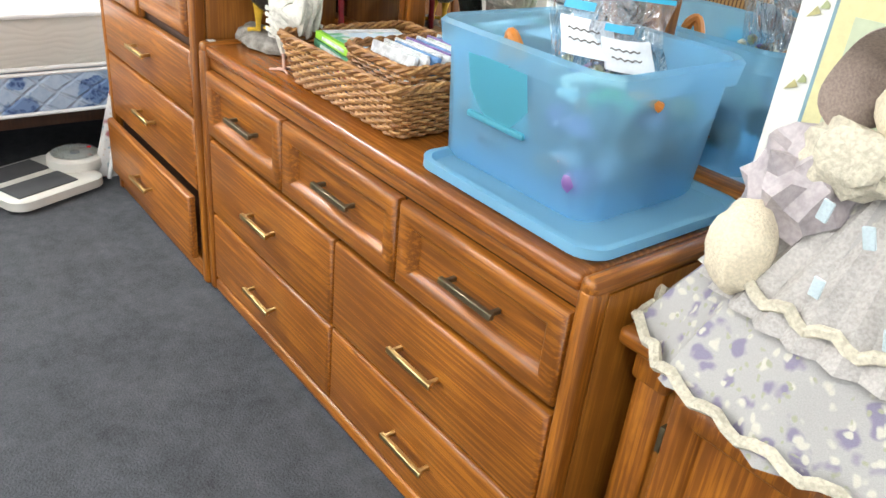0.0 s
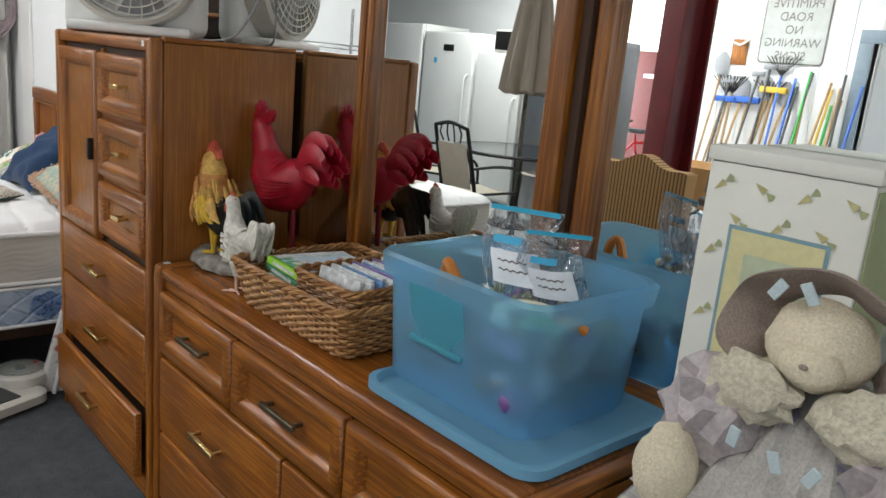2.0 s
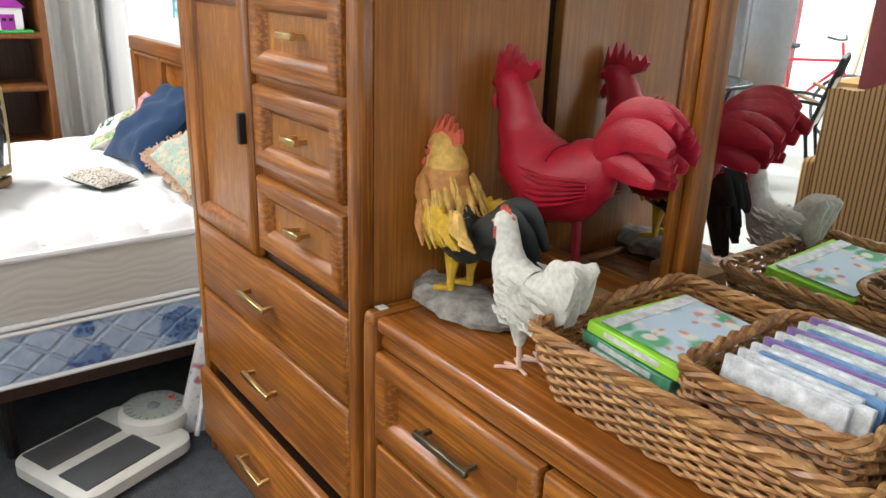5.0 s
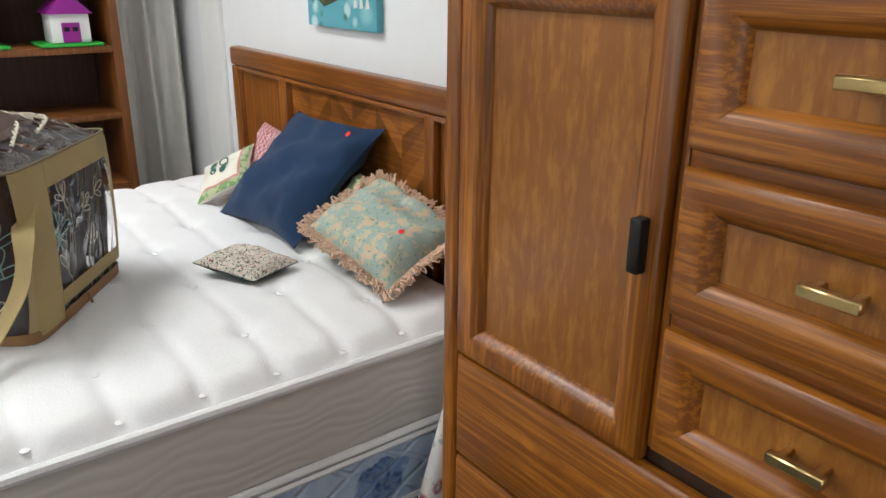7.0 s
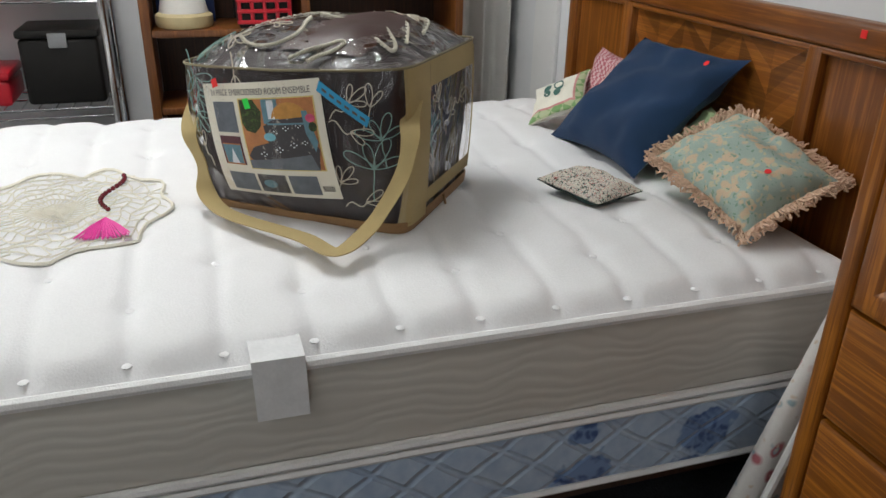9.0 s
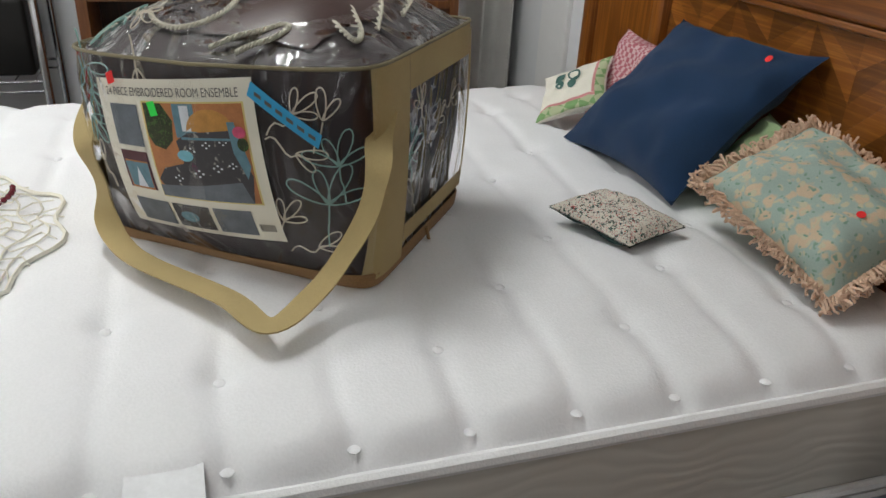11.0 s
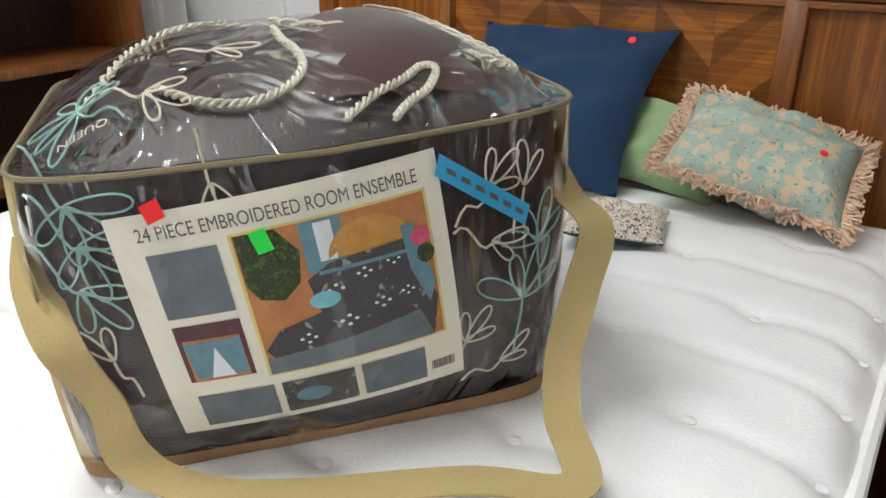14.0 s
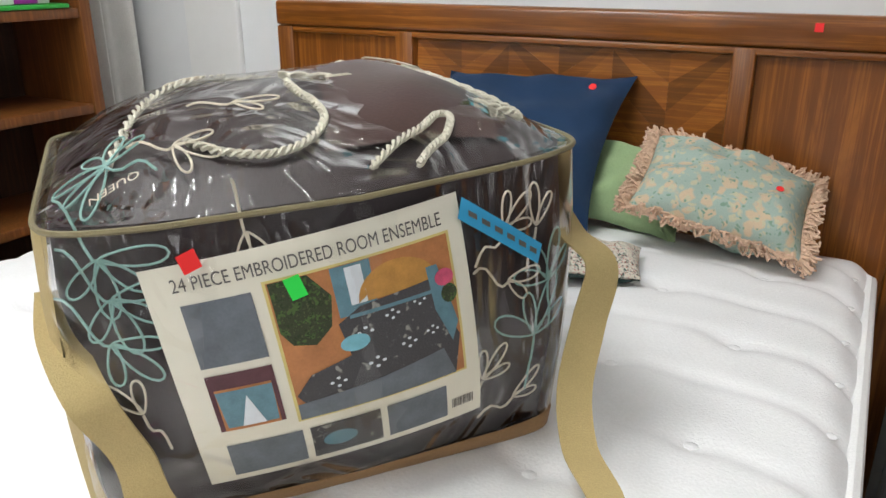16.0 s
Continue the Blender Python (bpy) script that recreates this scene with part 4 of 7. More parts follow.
print_poly("headboard", oval(0.74, 0.3, 0.14, 0.13, 14, math.pi, math.tau), P_GOLD, -0.0025)
print_poly("bedding", [(0.52, 0.36), (0.6, 0.31), (0.72, 0.3), (0.85, 0.29), (0.87, 0.4), (0.93, 0.56), (0.9, 0.73), (0.4, 0.73), (0.34, 0.62), (0.4, 0.54), (0.54, 0.5)], P_DARK, -0.0022, "printed dark floral bedding")
for cx, cy, rr in ((0.6, 0.42, 0.022), (0.7, 0.38, 0.02), (0.8, 0.36, 0.018), (0.62, 0.56, 0.024), (0.74, 0.52, 0.022), (0.83, 0.5, 0.018), (0.48, 0.6, 0.022)):
    for k in range(4):
        print_poly("blossom", oval(cx + rr * math.cos(k * 1.6), cy + 0.8 * rr * math.sin(k * 1.6), 0.35 * rr, 0.3 * rr, 6), P_WHITE, -0.00205)
print_rect("pillow_trim", 0.56, 0.85, 0.335, 0.35, P_TEAL, -0.002)
print_poly("bed_skirt", [(0.335, 0.66), (0.6, 0.64), (0.86, 0.6), (0.9, 0.735), (0.335, 0.735)], P_SLATE, -0.0019)
print_poly("drape", [(0.84, 0.24), (0.88, 0.24), (0.93, 0.5), (0.9, 0.58), (0.85, 0.42)], P_TEAL, -0.0019)
print_poly("bolster", oval(0.56, 0.45, 0.05, 0.035), plain("print_cyan_bolster", (0.2, 0.5, 0.6), 0.5, 0, 0.2, 60, 0), -0.0016)
print_poly("flowers", oval(0.9, 0.3, 0.035, 0.035), P_PINK, -0.0016)
print_poly("flower_pot", oval(0.91, 0.37, 0.03, 0.04), P_LEAF, -0.0016)
for i, m in enumerate((P_SLATE, P_WINE)):
    print_rect("picture", 0.085, 0.29, (0.155, 0.455)[i], (0.42, 0.715)[i], m, -0.0031)
print_rect("curtain", 0.1, 0.275, 0.52, 0.715, P_WALL, -0.0028)
print_poly("curtain", [(0.1, 0.53), (0.275, 0.53), (0.27, 0.7), (0.235, 0.7), (0.19, 0.55), (0.15, 0.7), (0.11, 0.7)], P_TEAL, -0.0024)
print_poly("window", [(0.19, 0.56), (0.23, 0.7), (0.155, 0.7)], P_WHITE, -0.002)
for i in range(3):
    print_rect("picture", (0.085, 0.355, 0.625)[i], (0.33, 0.6, 0.855)[i], 0.79, 0.965, (P_SLATE, P_DARK, P_SLATE)[i], -0.0031)
print_poly("bolster", oval(0.45, 0.88, 0.06, 0.04), P_TEAL, -0.0027)
for i in range(14):
    print_rect("barcode_bar", 0.875 + i * 0.0065, 0.8775 + i * 0.0065 + (0.0015 if i % 3 else 0), 0.88, 0.93, INK, -0.0031)
title = text_bm("24 PIECE EMBROIDERED ROOM ENSEMBLE", 1.0)
w = max(v.co.x for v in title.verts)
for v in title.verts:
    v.co = card(0.075 + 0.85 * v.co.x / w, 0.102 - 0.052 * v.co.y / 0.7, -0.0031)
part("title", title, INK, label, "grey serif product title", smooth=False)

# stickers on the vinyl
part("price_sticker", sheet(lambda u, v: card(0.115 + 0.055 * u + 0.01 * v, -0.035 + 0.07 * v - 0.02 * u, 0.002), 3, 3), STICK_RED, bag, "red square price sticker")
part("price_sticker", sheet(lambda u, v: card(0.385 + 0.05 * u + 0.015 * v, 0.13 + 0.085 * v - 0.01 * u, 0.002), 3, 3), STICK_GREEN, bag, "green square price sticker")
TAPE = plain("sky_blue_tape", (0.04, 0.38, 0.68), 0.4, 0, 0.06, 30, 0.05)
part("blue_tape", sheet(lambda u, v: front(0.094 + 0.094 * u - 0.005 * v, 0.994 - 0.066 * u - 0.018 * v, 0.002), 14, 3), TAPE, bag, "sky blue security tape strip")
for i in range(6):
    part("tape_mark", sheet(lambda u, v: front(0.1 + i * 0.0142 + 0.009 * u, 0.9815 - i * 0.01 - 0.006 * u - 0.005 * v, 0.003), 2, 1), INK, bag)


# embroidery
def leafloop(fn, x, y, a, n, m=CREAM_THREAD, big=1.0):
    b2 = bmesh.new()
    for i in range(n):
        ang = a + (i - (n - 1) / 2) * 0.75
        L = (0.034 + 0.008 * (i % 2)) * big
        pts = []
        for k in range(17):
            t = k / 16
            th = math.tau * t
            lx, ly = L * (0.5 - 0.5 * math.cos(th)), 0.15 * L * math.sin(th) * (1 - 0.35 * math.cos(th))
            pts.append(fn(x + lx * math.cos(ang) - ly * math.sin(ang), y + lx * math.sin(ang) + ly * math.cos(ang)))
        tube(pts, 0.0011, 5, b2)
    tube([fn(x - 0.045 * big * math.cos(a) * (1 - k / 6), y - 0.045 * big * math.sin(a) * (1 - k / 6) + 0.008 * math.sin(k)) for k in range(7)], 0.0013, 5, b2)
    part("embroidered_leaves" if m is CREAM_THREAD else "embroidered_blossom", b2, m, bag, "cream embroidered leaf sprig" if m is CREAM_THREAD else "teal embroidered blossom")


FF = lambda p, z: front(p, z, -0.006)
TF = lambda p, q: dome(p, q, 0.002)
SF = lambda q, z: side(q, z, -0.006)
for args in ((FF, 0.145, 0.952, 0.7, 3), (FF, 0.185, 0.945, 1.3, 2), (FF, 0.125, 0.80, 0.9, 3), (FF, 0.15, 0.9, -0.4, 2), (FF, -0.093, 0.995, -1.4, 2), (FF, -0.19, 0.84, 2.0, 2), (FF, 0.17, 0.76, 0.3, 2),
             (TF, -0.075, -0.11, -0.5, 2), (TF, -0.135, -0.165, -0.6, 3), (TF, 0.14, 0.06, 0.4, 3), (TF, -0.1, 0.1, 1.0, 2),
             (SF, -0.03, 0.92, 2.0, 3), (SF, 0.04, 0.88, 0.6, 3), (SF, 0.06, 0.8, 1.2, 3), (SF, -0.05, 0.79, 1.9, 2), (SF, 0.1, 0.9, 0.3, 3)):
    leafloop(*args)
for args in ((FF, -0.205, 0.985, -1.1, 4, TEAL_THREAD, 1.25), (FF, -0.2, 0.95, -0.9, 4, TEAL_THREAD, 1.25), (FF, -0.205, 0.91, -0.8, 3, TEAL_THREAD, 1.2), (FF, 0.19, 0.83, 1.5, 4, TEAL_THREAD, 1.5), (FF, 0.205, 0.885, 1.7, 4, TEAL_THREAD, 1.2), (SF, -0.07, 0.86, 1.8, 7, TEAL_THREAD, 1.25), (TF, -0.19, -0.15, 2.4, 6, TEAL_THREAD, 1.15)):
    leafloop(*args)


def cord(pts, r=0.0028):
    path = smooth_path([dome(p, q, -0.001) for p, q in pts], 14)
    b2 = bmesh.new()
    for ph in (0, math.pi):
        strand = []
        for i, p in enumerate(path):
            d = (path[min(i + 1, len(path) - 1)] - path[max(i - 1, 0)]).normalized()
            s = d.cross(Vector((0, 0, 1))).normalized()
            a = i * 1.15 + ph
            strand.append(p + 0.0026 * (math.cos(a) * s + math.sin(a) * Vector((0, 0, 1))))
        tube(strand, r * 0.75, 5, b2)
    part("cord", b2, ROPE, bag, "twisted cream and silver cord")


cord([(-0.125, -0.16), (-0.095, -0.185), (-0.058, -0.195), (-0.025, -0.187), (-0.003, -0.16), (-0.004, -0.125), (-0.012, -0.10), (-0.016, -0.07)])
cord([(0.02, -0.225), (0.05, -0.205), (0.08, -0.19), (0.10, -0.175), (0.113, -0.178), (0.1, -0.2), (0.078, -0.215), (0.062, -0.228)])
cord([(-0.19, -0.15), (-0.165, -0.05), (-0.14, 0.02), (-0.10, 0.08), (-0.05, 0.12)])
cord([(0.07, 0.05), (0.15, -0.07), (0.195, -0.13), (0.2, -0.155), (0.175, -0.15), (0.09, -0.08), (-0.015, -0.03)])
cord([(0.10, 0.11), (0.165, 0.0), (0.205, -0.10)])
cord([(-0.12, 0.1), (0.0, 0.14), (0.1, 0.14), (0.17, 0.1), (0.2, 0.0)])
tx = text_bm("QUEEN", 0.018)
for v in tx.verts:
    v.co = dome(-0.165 - v.co.x * 0.7, -0.18 - v.co.y * 0.55, 0.004)
part("size_print", tx, CREAM_THREAD, bag, "printed size word", smooth=False)


# pillows
def pillow(name, c, X, Y, thick, m, label, pinch=0.12, cat="pillow"):
    c, X, Y = Vector(c), Vector(X), Vector(Y)
    N = X.cross(Y).normalized()
    ob = thing(name, label, cat, tuple(c), "pillows on the bed")
    b2 = bmesh.new()
    edge = {}

    def at(u, v, sg):
        k = max(0.0, (1 - abs(u) ** 2.6) * (1 - abs(v) ** 2.6))
        pu, pv = u * (1 - pinch * (1 - abs(v) ** 2) * abs(u) ** 3), v * (1 - pinch * (1 - abs(u) ** 2) * abs(v) ** 3)
        cr = 0.05 * thick * noise.noise((u * 4 + c.x * 9, v * 4, sg)) + 0.2 * thick * noise.noise((u * 2.2, v * 2.2 + c.y * 7, sg + 3))
        return c + X * pu / 2 + Y * pv / 2 + N * (sg * thick / 2 * k ** 0.6 + cr * min(1, k * 3))

    for sg in (1, -1):
        sheet(lambda u, v: at(2 * u - 1, 2 * v - 1, sg), 26, 26, b2)
    bmesh.ops.remove_doubles(b2, verts=b2.verts, dist=0.0004)
    part("cover", b2, m, ob)
    return ob, at, N


nv, nat, nN = pillow("navy_pillow", (-3.08, 2.195, 0.83), (0.43, 0.03, 0.012), (-0.005, 0.28, 0.272), 0.13, NAVY, "dark navy blue cotton pillow leaning on the headboard")
dp = nat(0.66, 0.72, 1)
part("price_dot", lathe([(0.008, 0), (0.008, 0.001)], dp + nN * 0.003, 12, axis=nN), STICK_RED, nv, "red price sticker")
ging, gat, gN = pillow("gingham_pillow", (-3.335, 2.25, 0.78), (0.3, 0.02, 0.0), (0.02, 0.09, 0.25), 0.11, GINGHAM, "red and white gingham pillow behind the others")
qp, qat, qN = pillow("butterfly_pillow", (-3.405, 2.12, 0.77), (0.125, 0.12, 0.085), (-0.15, 0.085, 0.075), 0.05, LINEN, "small cream quilted pillow with green butterfly")
BORDER = gingham("green_patch_border", (0.2, 0.35, 0.14), (0.45, 0.5, 0.3), 40)
for a, b, c_, d_ in ((-0.98, 0.98, -0.98, -0.72), (0.74, 0.98, -0.72, 0.98)):
    part("border", sheet(lambda u, v: qat(a + (b - a) * u, c_ + (d_ - c_) * v, 1) + qN * 0.002, 10, 10), BORDER, qp, "green patchwork border")
PB = plain("pink_patch", (0.6, 0.25, 0.25), 0.9)
for a, b, c_, d_ in ((-0.9, 0.74, -0.72, -0.64), (0.66, 0.74, -0.64, 0.9)):
    part("border", sheet(lambda u, v: qat(a + (b - a) * u, c_ + (d_ - c_) * v, 1) + qN * 0.002, 10, 6), PB, qp, "pink piped border")
b2 = bmesh.new()
for sx in (-1, 1):
    for cy, r in ((0.22, 0.28), (-0.12, 0.2)):
        vs = [b2.verts.new(qat(-0.1 + sx * 0.05 + sx * r * (0.9 + math.cos(k * math.tau / 10)) * 0.6, 0.08 + cy + 0.8 * r * math.sin(k * math.tau / 10), 1) + qN * 0.003) for k in range(10)]
        b2.faces.new(vs)
part("butterfly", b2, plain("green_applique", (0.06, 0.14, 0.12), 0.9), qp, "dark green butterfly applique", smooth=False)
pillow("green_pillow", (-2.83, 2.235, 0.765), (0.25, -0.02, -0.02), (0.02, 0.14, 0.14), 0.09, GREENCLOTH, "sage green pillow tucked behind the floral one")
fl, fat, fN = pillow("floral_pillow", (-2.645, 2.195, 0.786), (0.305, 0.036, -0.072), (-0.007, 0.22, 0.09), 0.12, FLORAL, "pale green floral pillow with peach fringe", 0.06)
b2 = bmesh.new()
rnd = random.Random(4)
for i in range(420):
    k = i / 420 * 4
    e, s = int(k), 2 * (k - int(k)) - 1
    u, v = [(s, -1), (1, s), (-s, 1), (-1, -s)][e]
    p = fat(u * 0.99, v * 0.99, 1)
    o = (p - Vector((-2.645, 2.195, 0.786))).normalized()
    o = (o + 0.5 * Vector((rnd.uniform(-1, 1), rnd.uniform(-1, 1), rnd.uniform(-1, 1)))).normalized()
    L = rnd.uniform(0.018, 0.032)
    j = Vector((rnd.uniform(-1, 1), rnd.uniform(-1, 1), rnd.uniform(-1, 1))) * 0.008
    tube([p, p + o * L * 0.5 + j, p + o * L, p + o * L * 0.75 - j], 0.0026, 4, b2)
part("fringe", b2, FRINGE, fl, "peach looped fringe")
dp = fat(0.55, -0.05, 1)
part("price_dot", lathe([(0.007, 0), (0.007, 0.001)], dp + fN * 0.003, 12, axis=fN), STICK_RED, fl, "red price sticker")
sp, sat, sN = pillow("confetti_pillow", (-2.8, 1.917, 0.722), (0.142, 0.086, -0.02), (-0.036, 0.13, 0.008), 0.045, BEADS, "small multicoloured print cushion with dark green back", 0.05)
part("back", sheet(lambda u, v: sat(2 * u - 1, 2 * v - 1, -1) - sN * 0.003, 14, 14), plain("dark_green_back", (0.02, 0.05, 0.045), 0.9), sp, "dark green backing")

# lace and tassel on the mattress
b2 = bmesh.new()
rnd = random.Random(9)
for ring in range(1, 9):
    r = 0.028 * ring
    pts = []
    for k in range(60):
        a = k * math.tau / 60
        rr = r * (1 + 0.06 * math.sin(a * 9 + ring))
        x, y = -2.99 + 1.15 * rr * math.cos(a), 0.78 + rr * math.sin(a)
        pts.append((x, y, quilt((x - BX0) / (BX1 - BX0), (y - BY0) / (BY1 - BY0))[2] + 0.004))
    tube(pts, 0.002 + 0.002 * (ring == 8), 4, b2, closed=True)
for k in range(36):
    a = k * math.tau / 36
    pts = []
    for i in range(9):
        x, y = -2.99 + 0.032 * i * math.cos(a + 0.1 * (i % 2)), 0.78 + 0.028 * i * math.sin(a + 0.1 * (i % 2))
        pts.append((x, y, quilt((x - BX0) / (BX1 - BX0), (y - BY0) / (BY1 - BY0))[2] + 0.004))
    tube(pts, 0.0015, 4, b2)
single("lace_doily", b2, LINEN, "cream crocheted lace doily spread on the mattress", "doily", (-2.99, 0.78, 0.69))
tas = thing("tassel", "hot pink silk tassel with red bead string on lace", "tassel", (-2.87, 0.9, 0.7))
b2 = bmesh.new()
for k in range(46):
    a = -0.55 + 1.1 * k / 45 + rnd.uniform(-0.03, 0.03)
    L = rnd.uniform(0.085, 0.1)
    tube([(-2.9, 0.885, 0.7052), (-2.9 + 0.5 * L * math.cos(a), 0.885 + 0.5 * L * math.sin(a), 0.7054), (-2.9 + L * math.cos(a), 0.885 + L * math.sin(a), 0.7)], 0.002, 4, b2)
part("skirt", b2, PINK, tas, "hot pink silk threads")
for k in range(16):
    b2 = bmesh.new()
    bmesh.ops.create_uvsphere(b2, u_segments=8, v_segments=6, radius=0.0055)
    bmesh.ops.translate(b2, vec=(-2.95 - 0.0145 * k, 0.885 - 0.02 * math.sin(k * 0.35), 0.705), verts=b2.verts)
    part("bead", b2, plain("dark_red_bead", (0.16, 0.01, 0.02), 0.25) if k == 0 else bpy.data.materials["dark_red_bead"], tas)

# painting over the bed
pic = thing("painting", "unframed seascape canvas with sailing boat on the wall", "painting", (-3.11, 2.38, 1.2))
part("canvas", box(-3.3, -2.93, 2.368, 2.389, 1.206, 1.66, 0.002), SCENE_PAINT, pic)
part("shore", loft([[(x, 2.3665, z) for x, z in ((-3.299, 1.31), (-3.2, 1.26), (-3.12, 1.28), (-3.08, 1.4), (-3.16, 1.52), (-3.299, 1.5))], [(x, 2.3675, z) for x, z in ((-3.299, 1.31), (-3.2, 1.26), (-3.12, 1.28), (-3.08, 1.4), (-3.16, 1.52), (-3.299, 1.5))]]), P_LEAF, pic, "painted green shore", smooth=False)
for x in (-3.04, -3.01, -2.98):
    part("boat", loft([[(x, 2.3662, 1.262), (x + 0.018, 2.3662, 1.264), (x + 0.008, 2.3662, 1.31)], [(x, 2.3672, 1.262), (x + 0.018, 2.3672, 1.264), (x + 0.008, 2.3672, 1.31)]]), WHITE, pic, "painted white sail", smooth=False)

# ironing board between bed and chest
ib = thing("ironing_board", "folded ironing board with patterned cover standing on end", "ironing board", (-2.275, 2.05, 0))
PAT = spots("ironing_cover_print", (0.7, 0.68, 0.66), (0.4, 0.12, 0.14), (0.3, 0.4, 0.45), 16, 0.25, (0.6, 0.5, 0.4))
m = pose(-2.275, 1.93, 0, -15, 3, 0)
part("board", turned(box(-0.02, 0.02, 0.0, 0.33, 0.01, 0.8, 0.018, 3), m), PAT, ib, "patterned cotton cover")
part("leg", turned(tube([(0.038, 0.05, 0.02), (0.04, 0.02, 0.5), (0.042, 0.1, 0.56), (0.042, 0.22, 0.4)], 0.009, 8), m), WHITE, ib, "white tubular steel leg")
part("leg", turned(tube([(0.045, 0.25, 0.02), (0.045, 0.05, 0.42)], 0.009, 8), m), WHITE, ib, "white tubular steel leg")


# storage bin with toys on its upturned lid
def rrect(x0, x1, y0, y1, z, r, n=6):
    out = []
    for cx, cy, a0 in ((x1 - r, y1 - r, 0), (x0 + r, y1 - r, 1), (x0 + r, y0 + r, 2), (x1 - r, y0 + r, 3)):
        for k in range(n + 1):
            a = (a0 + k / n) * math.pi / 2
            out.append((cx + r * math.cos(a), cy + r * math.sin(a), z))
    return out


bn = thing("storage_bin", "translucent blue plastic storage bin full of toys", "storage bin", (-0.1, 2.25, 0.81))
NX0, NX1, NY0, NY1 = -0.315, 0.115, 2.075, 2.435


def binr(i, z, r=0.045):
    return rrect(NX0 + i, NX1 - i, NY0 + i, NY1 - i, z, r)


part("tub", loft([binr(0.04, 0.812), binr(0.03, 0.808), binr(0.022, 0.82), binr(0.012, 1.02), binr(0.0, 1.022), binr(-0.004, 1.058), binr(0.002, 1.066), binr(0.012, 1.062), binr(0.016, 1.02), binr(0.027, 0.825), binr(0.045, 0.815)]), BIN, bn).visible_shadow = False
part("handle_recess", sheet(lambda u, v: (-0.215 + 0.15 * u + 0.006 * (1 - v), 2.083 + 0.018 * (1 - v) - 0.004 - 0.006 * math.sin(math.pi * u), 0.915 + 0.11 * v), 10, 8), BIN_TEAL, bn, "teal moulded grip")
part("handle_lip", box(-0.212, -0.062, 2.086, 2.102, 0.905, 0.918, 0.005, 2), BIN_TEAL, bn, "teal moulded grip edge")
ld = thing("bin_lid", "blue plastic bin lid lying upturned under the bin", "lid", (-0.09, 2.25, 0.79))
part("tray", loft([rrect(-0.275, 0.165, 2.04, 2.445, 0.7925, 0.05), rrect(-0.285, 0.175, 2.03, 2.45, 0.797, 0.05), rrect(-0.285, 0.175, 2.03, 2.45, 0.815, 0.05), rrect(-0.273, 0.163, 2.042, 2.442, 0.816, 0.045), rrect(-0.265, 0.155, 2.05, 2.438, 0.803, 0.04)]), BIN_DEEP, ld)
rnd = random.Random(12)
TOYS = [plain("toy_" + n, c, 0.4) for n, c in (("dark", (0.03, 0.03, 0.05)), ("brown", (0.12, 0.05, 0.02)), ("purple", (0.16, 0.08, 0.25)), ("grey", (0.2, 0.2, 0.24)), ("cream", (0.7, 0.66, 0.5)), ("green", (0.04, 0.3, 0.06)), ("orange", (0.6, 0.2, 0.03)), ("pink", (0.6, 0.15, 0.3)), ("olive", (0.3, 0.28, 0.12)))]


def lump(c, r, sq, m, name, lab, cat="toy"):
    b2 = bmesh.new()
    bmesh.ops.create_icosphere(b2, subdivisions=2, radius=r)
    for v in b2.verts:
        d = 1 + 0.35 * noise.noise(v.co * 14 + Vector(c) * 30)
        v.co = Vector((v.co.x * d * sq[0], v.co.y * d * sq[1], v.co.z * d * sq[2])) + Vector(c)
    return single(name, b2, m, lab, cat, c, "toys in the bin")


for i in range(64):
    z = rnd.uniform(0.85, 0.975)
    lump((rnd.uniform(-0.27, 0.075), rnd.uniform(2.115, 2.39), z), rnd.uniform(0.025, 0.042), (rnd.uniform(0.6, 1.3), rnd.uniform(0.6, 1.3), 0.7), TOYS[i % 4] if rnd.random() < 0.7 else TOYS[rnd.randrange(9)], "toy_figure", "small moulded plastic toy inside the blue bin")


def figure(pts, r, m, lab):
    single("toy_animal", tube(smooth_path(pts, 5), r, 8), m, lab, "toy", pts[0], "toys in the bin")


figure([(-0.03, 2.13, 1.01), (0.0, 2.15, 1.025), (0.03, 2.16, 1.03), (0.055, 2.18, 1.025)], 0.013, TOYS[4], "cream plastic toy animal lying on top")
figure([(-0.02, 2.12, 1.0), (0.01, 2.115, 1.01), (0.02, 2.1, 1.005)], 0.01, TOYS[4], "cream plastic toy leg piece")
figure([(0.03, 2.13, 1.0), (0.06, 2.15, 1.012), (0.085, 2.17, 1.0)], 0.013, TOYS[5], "green plastic toy dinosaur lying on top")
figure([(0.06, 2.17, 1.005), (0.085, 2.19, 1.015), (0.1, 2.22, 1.0)], 0.01, TOYS[6], "orange plastic toy animal lying on top")
figure([(-0.25, 2.2, 0.99), (-0.24, 2.2, 1.03), (-0.225, 2.19, 1.04), (-0.2, 2.2, 1.0)], 0.012, TOYS[6], "orange brown toy giraffe in the bin")
figure([(-0.14, 2.13, 0.86), (-0.2, 2.12, 0.9), (-0.24, 2.115, 0.96)], 0.007, TOYS[4], "pale plastic stick against the bin wall")


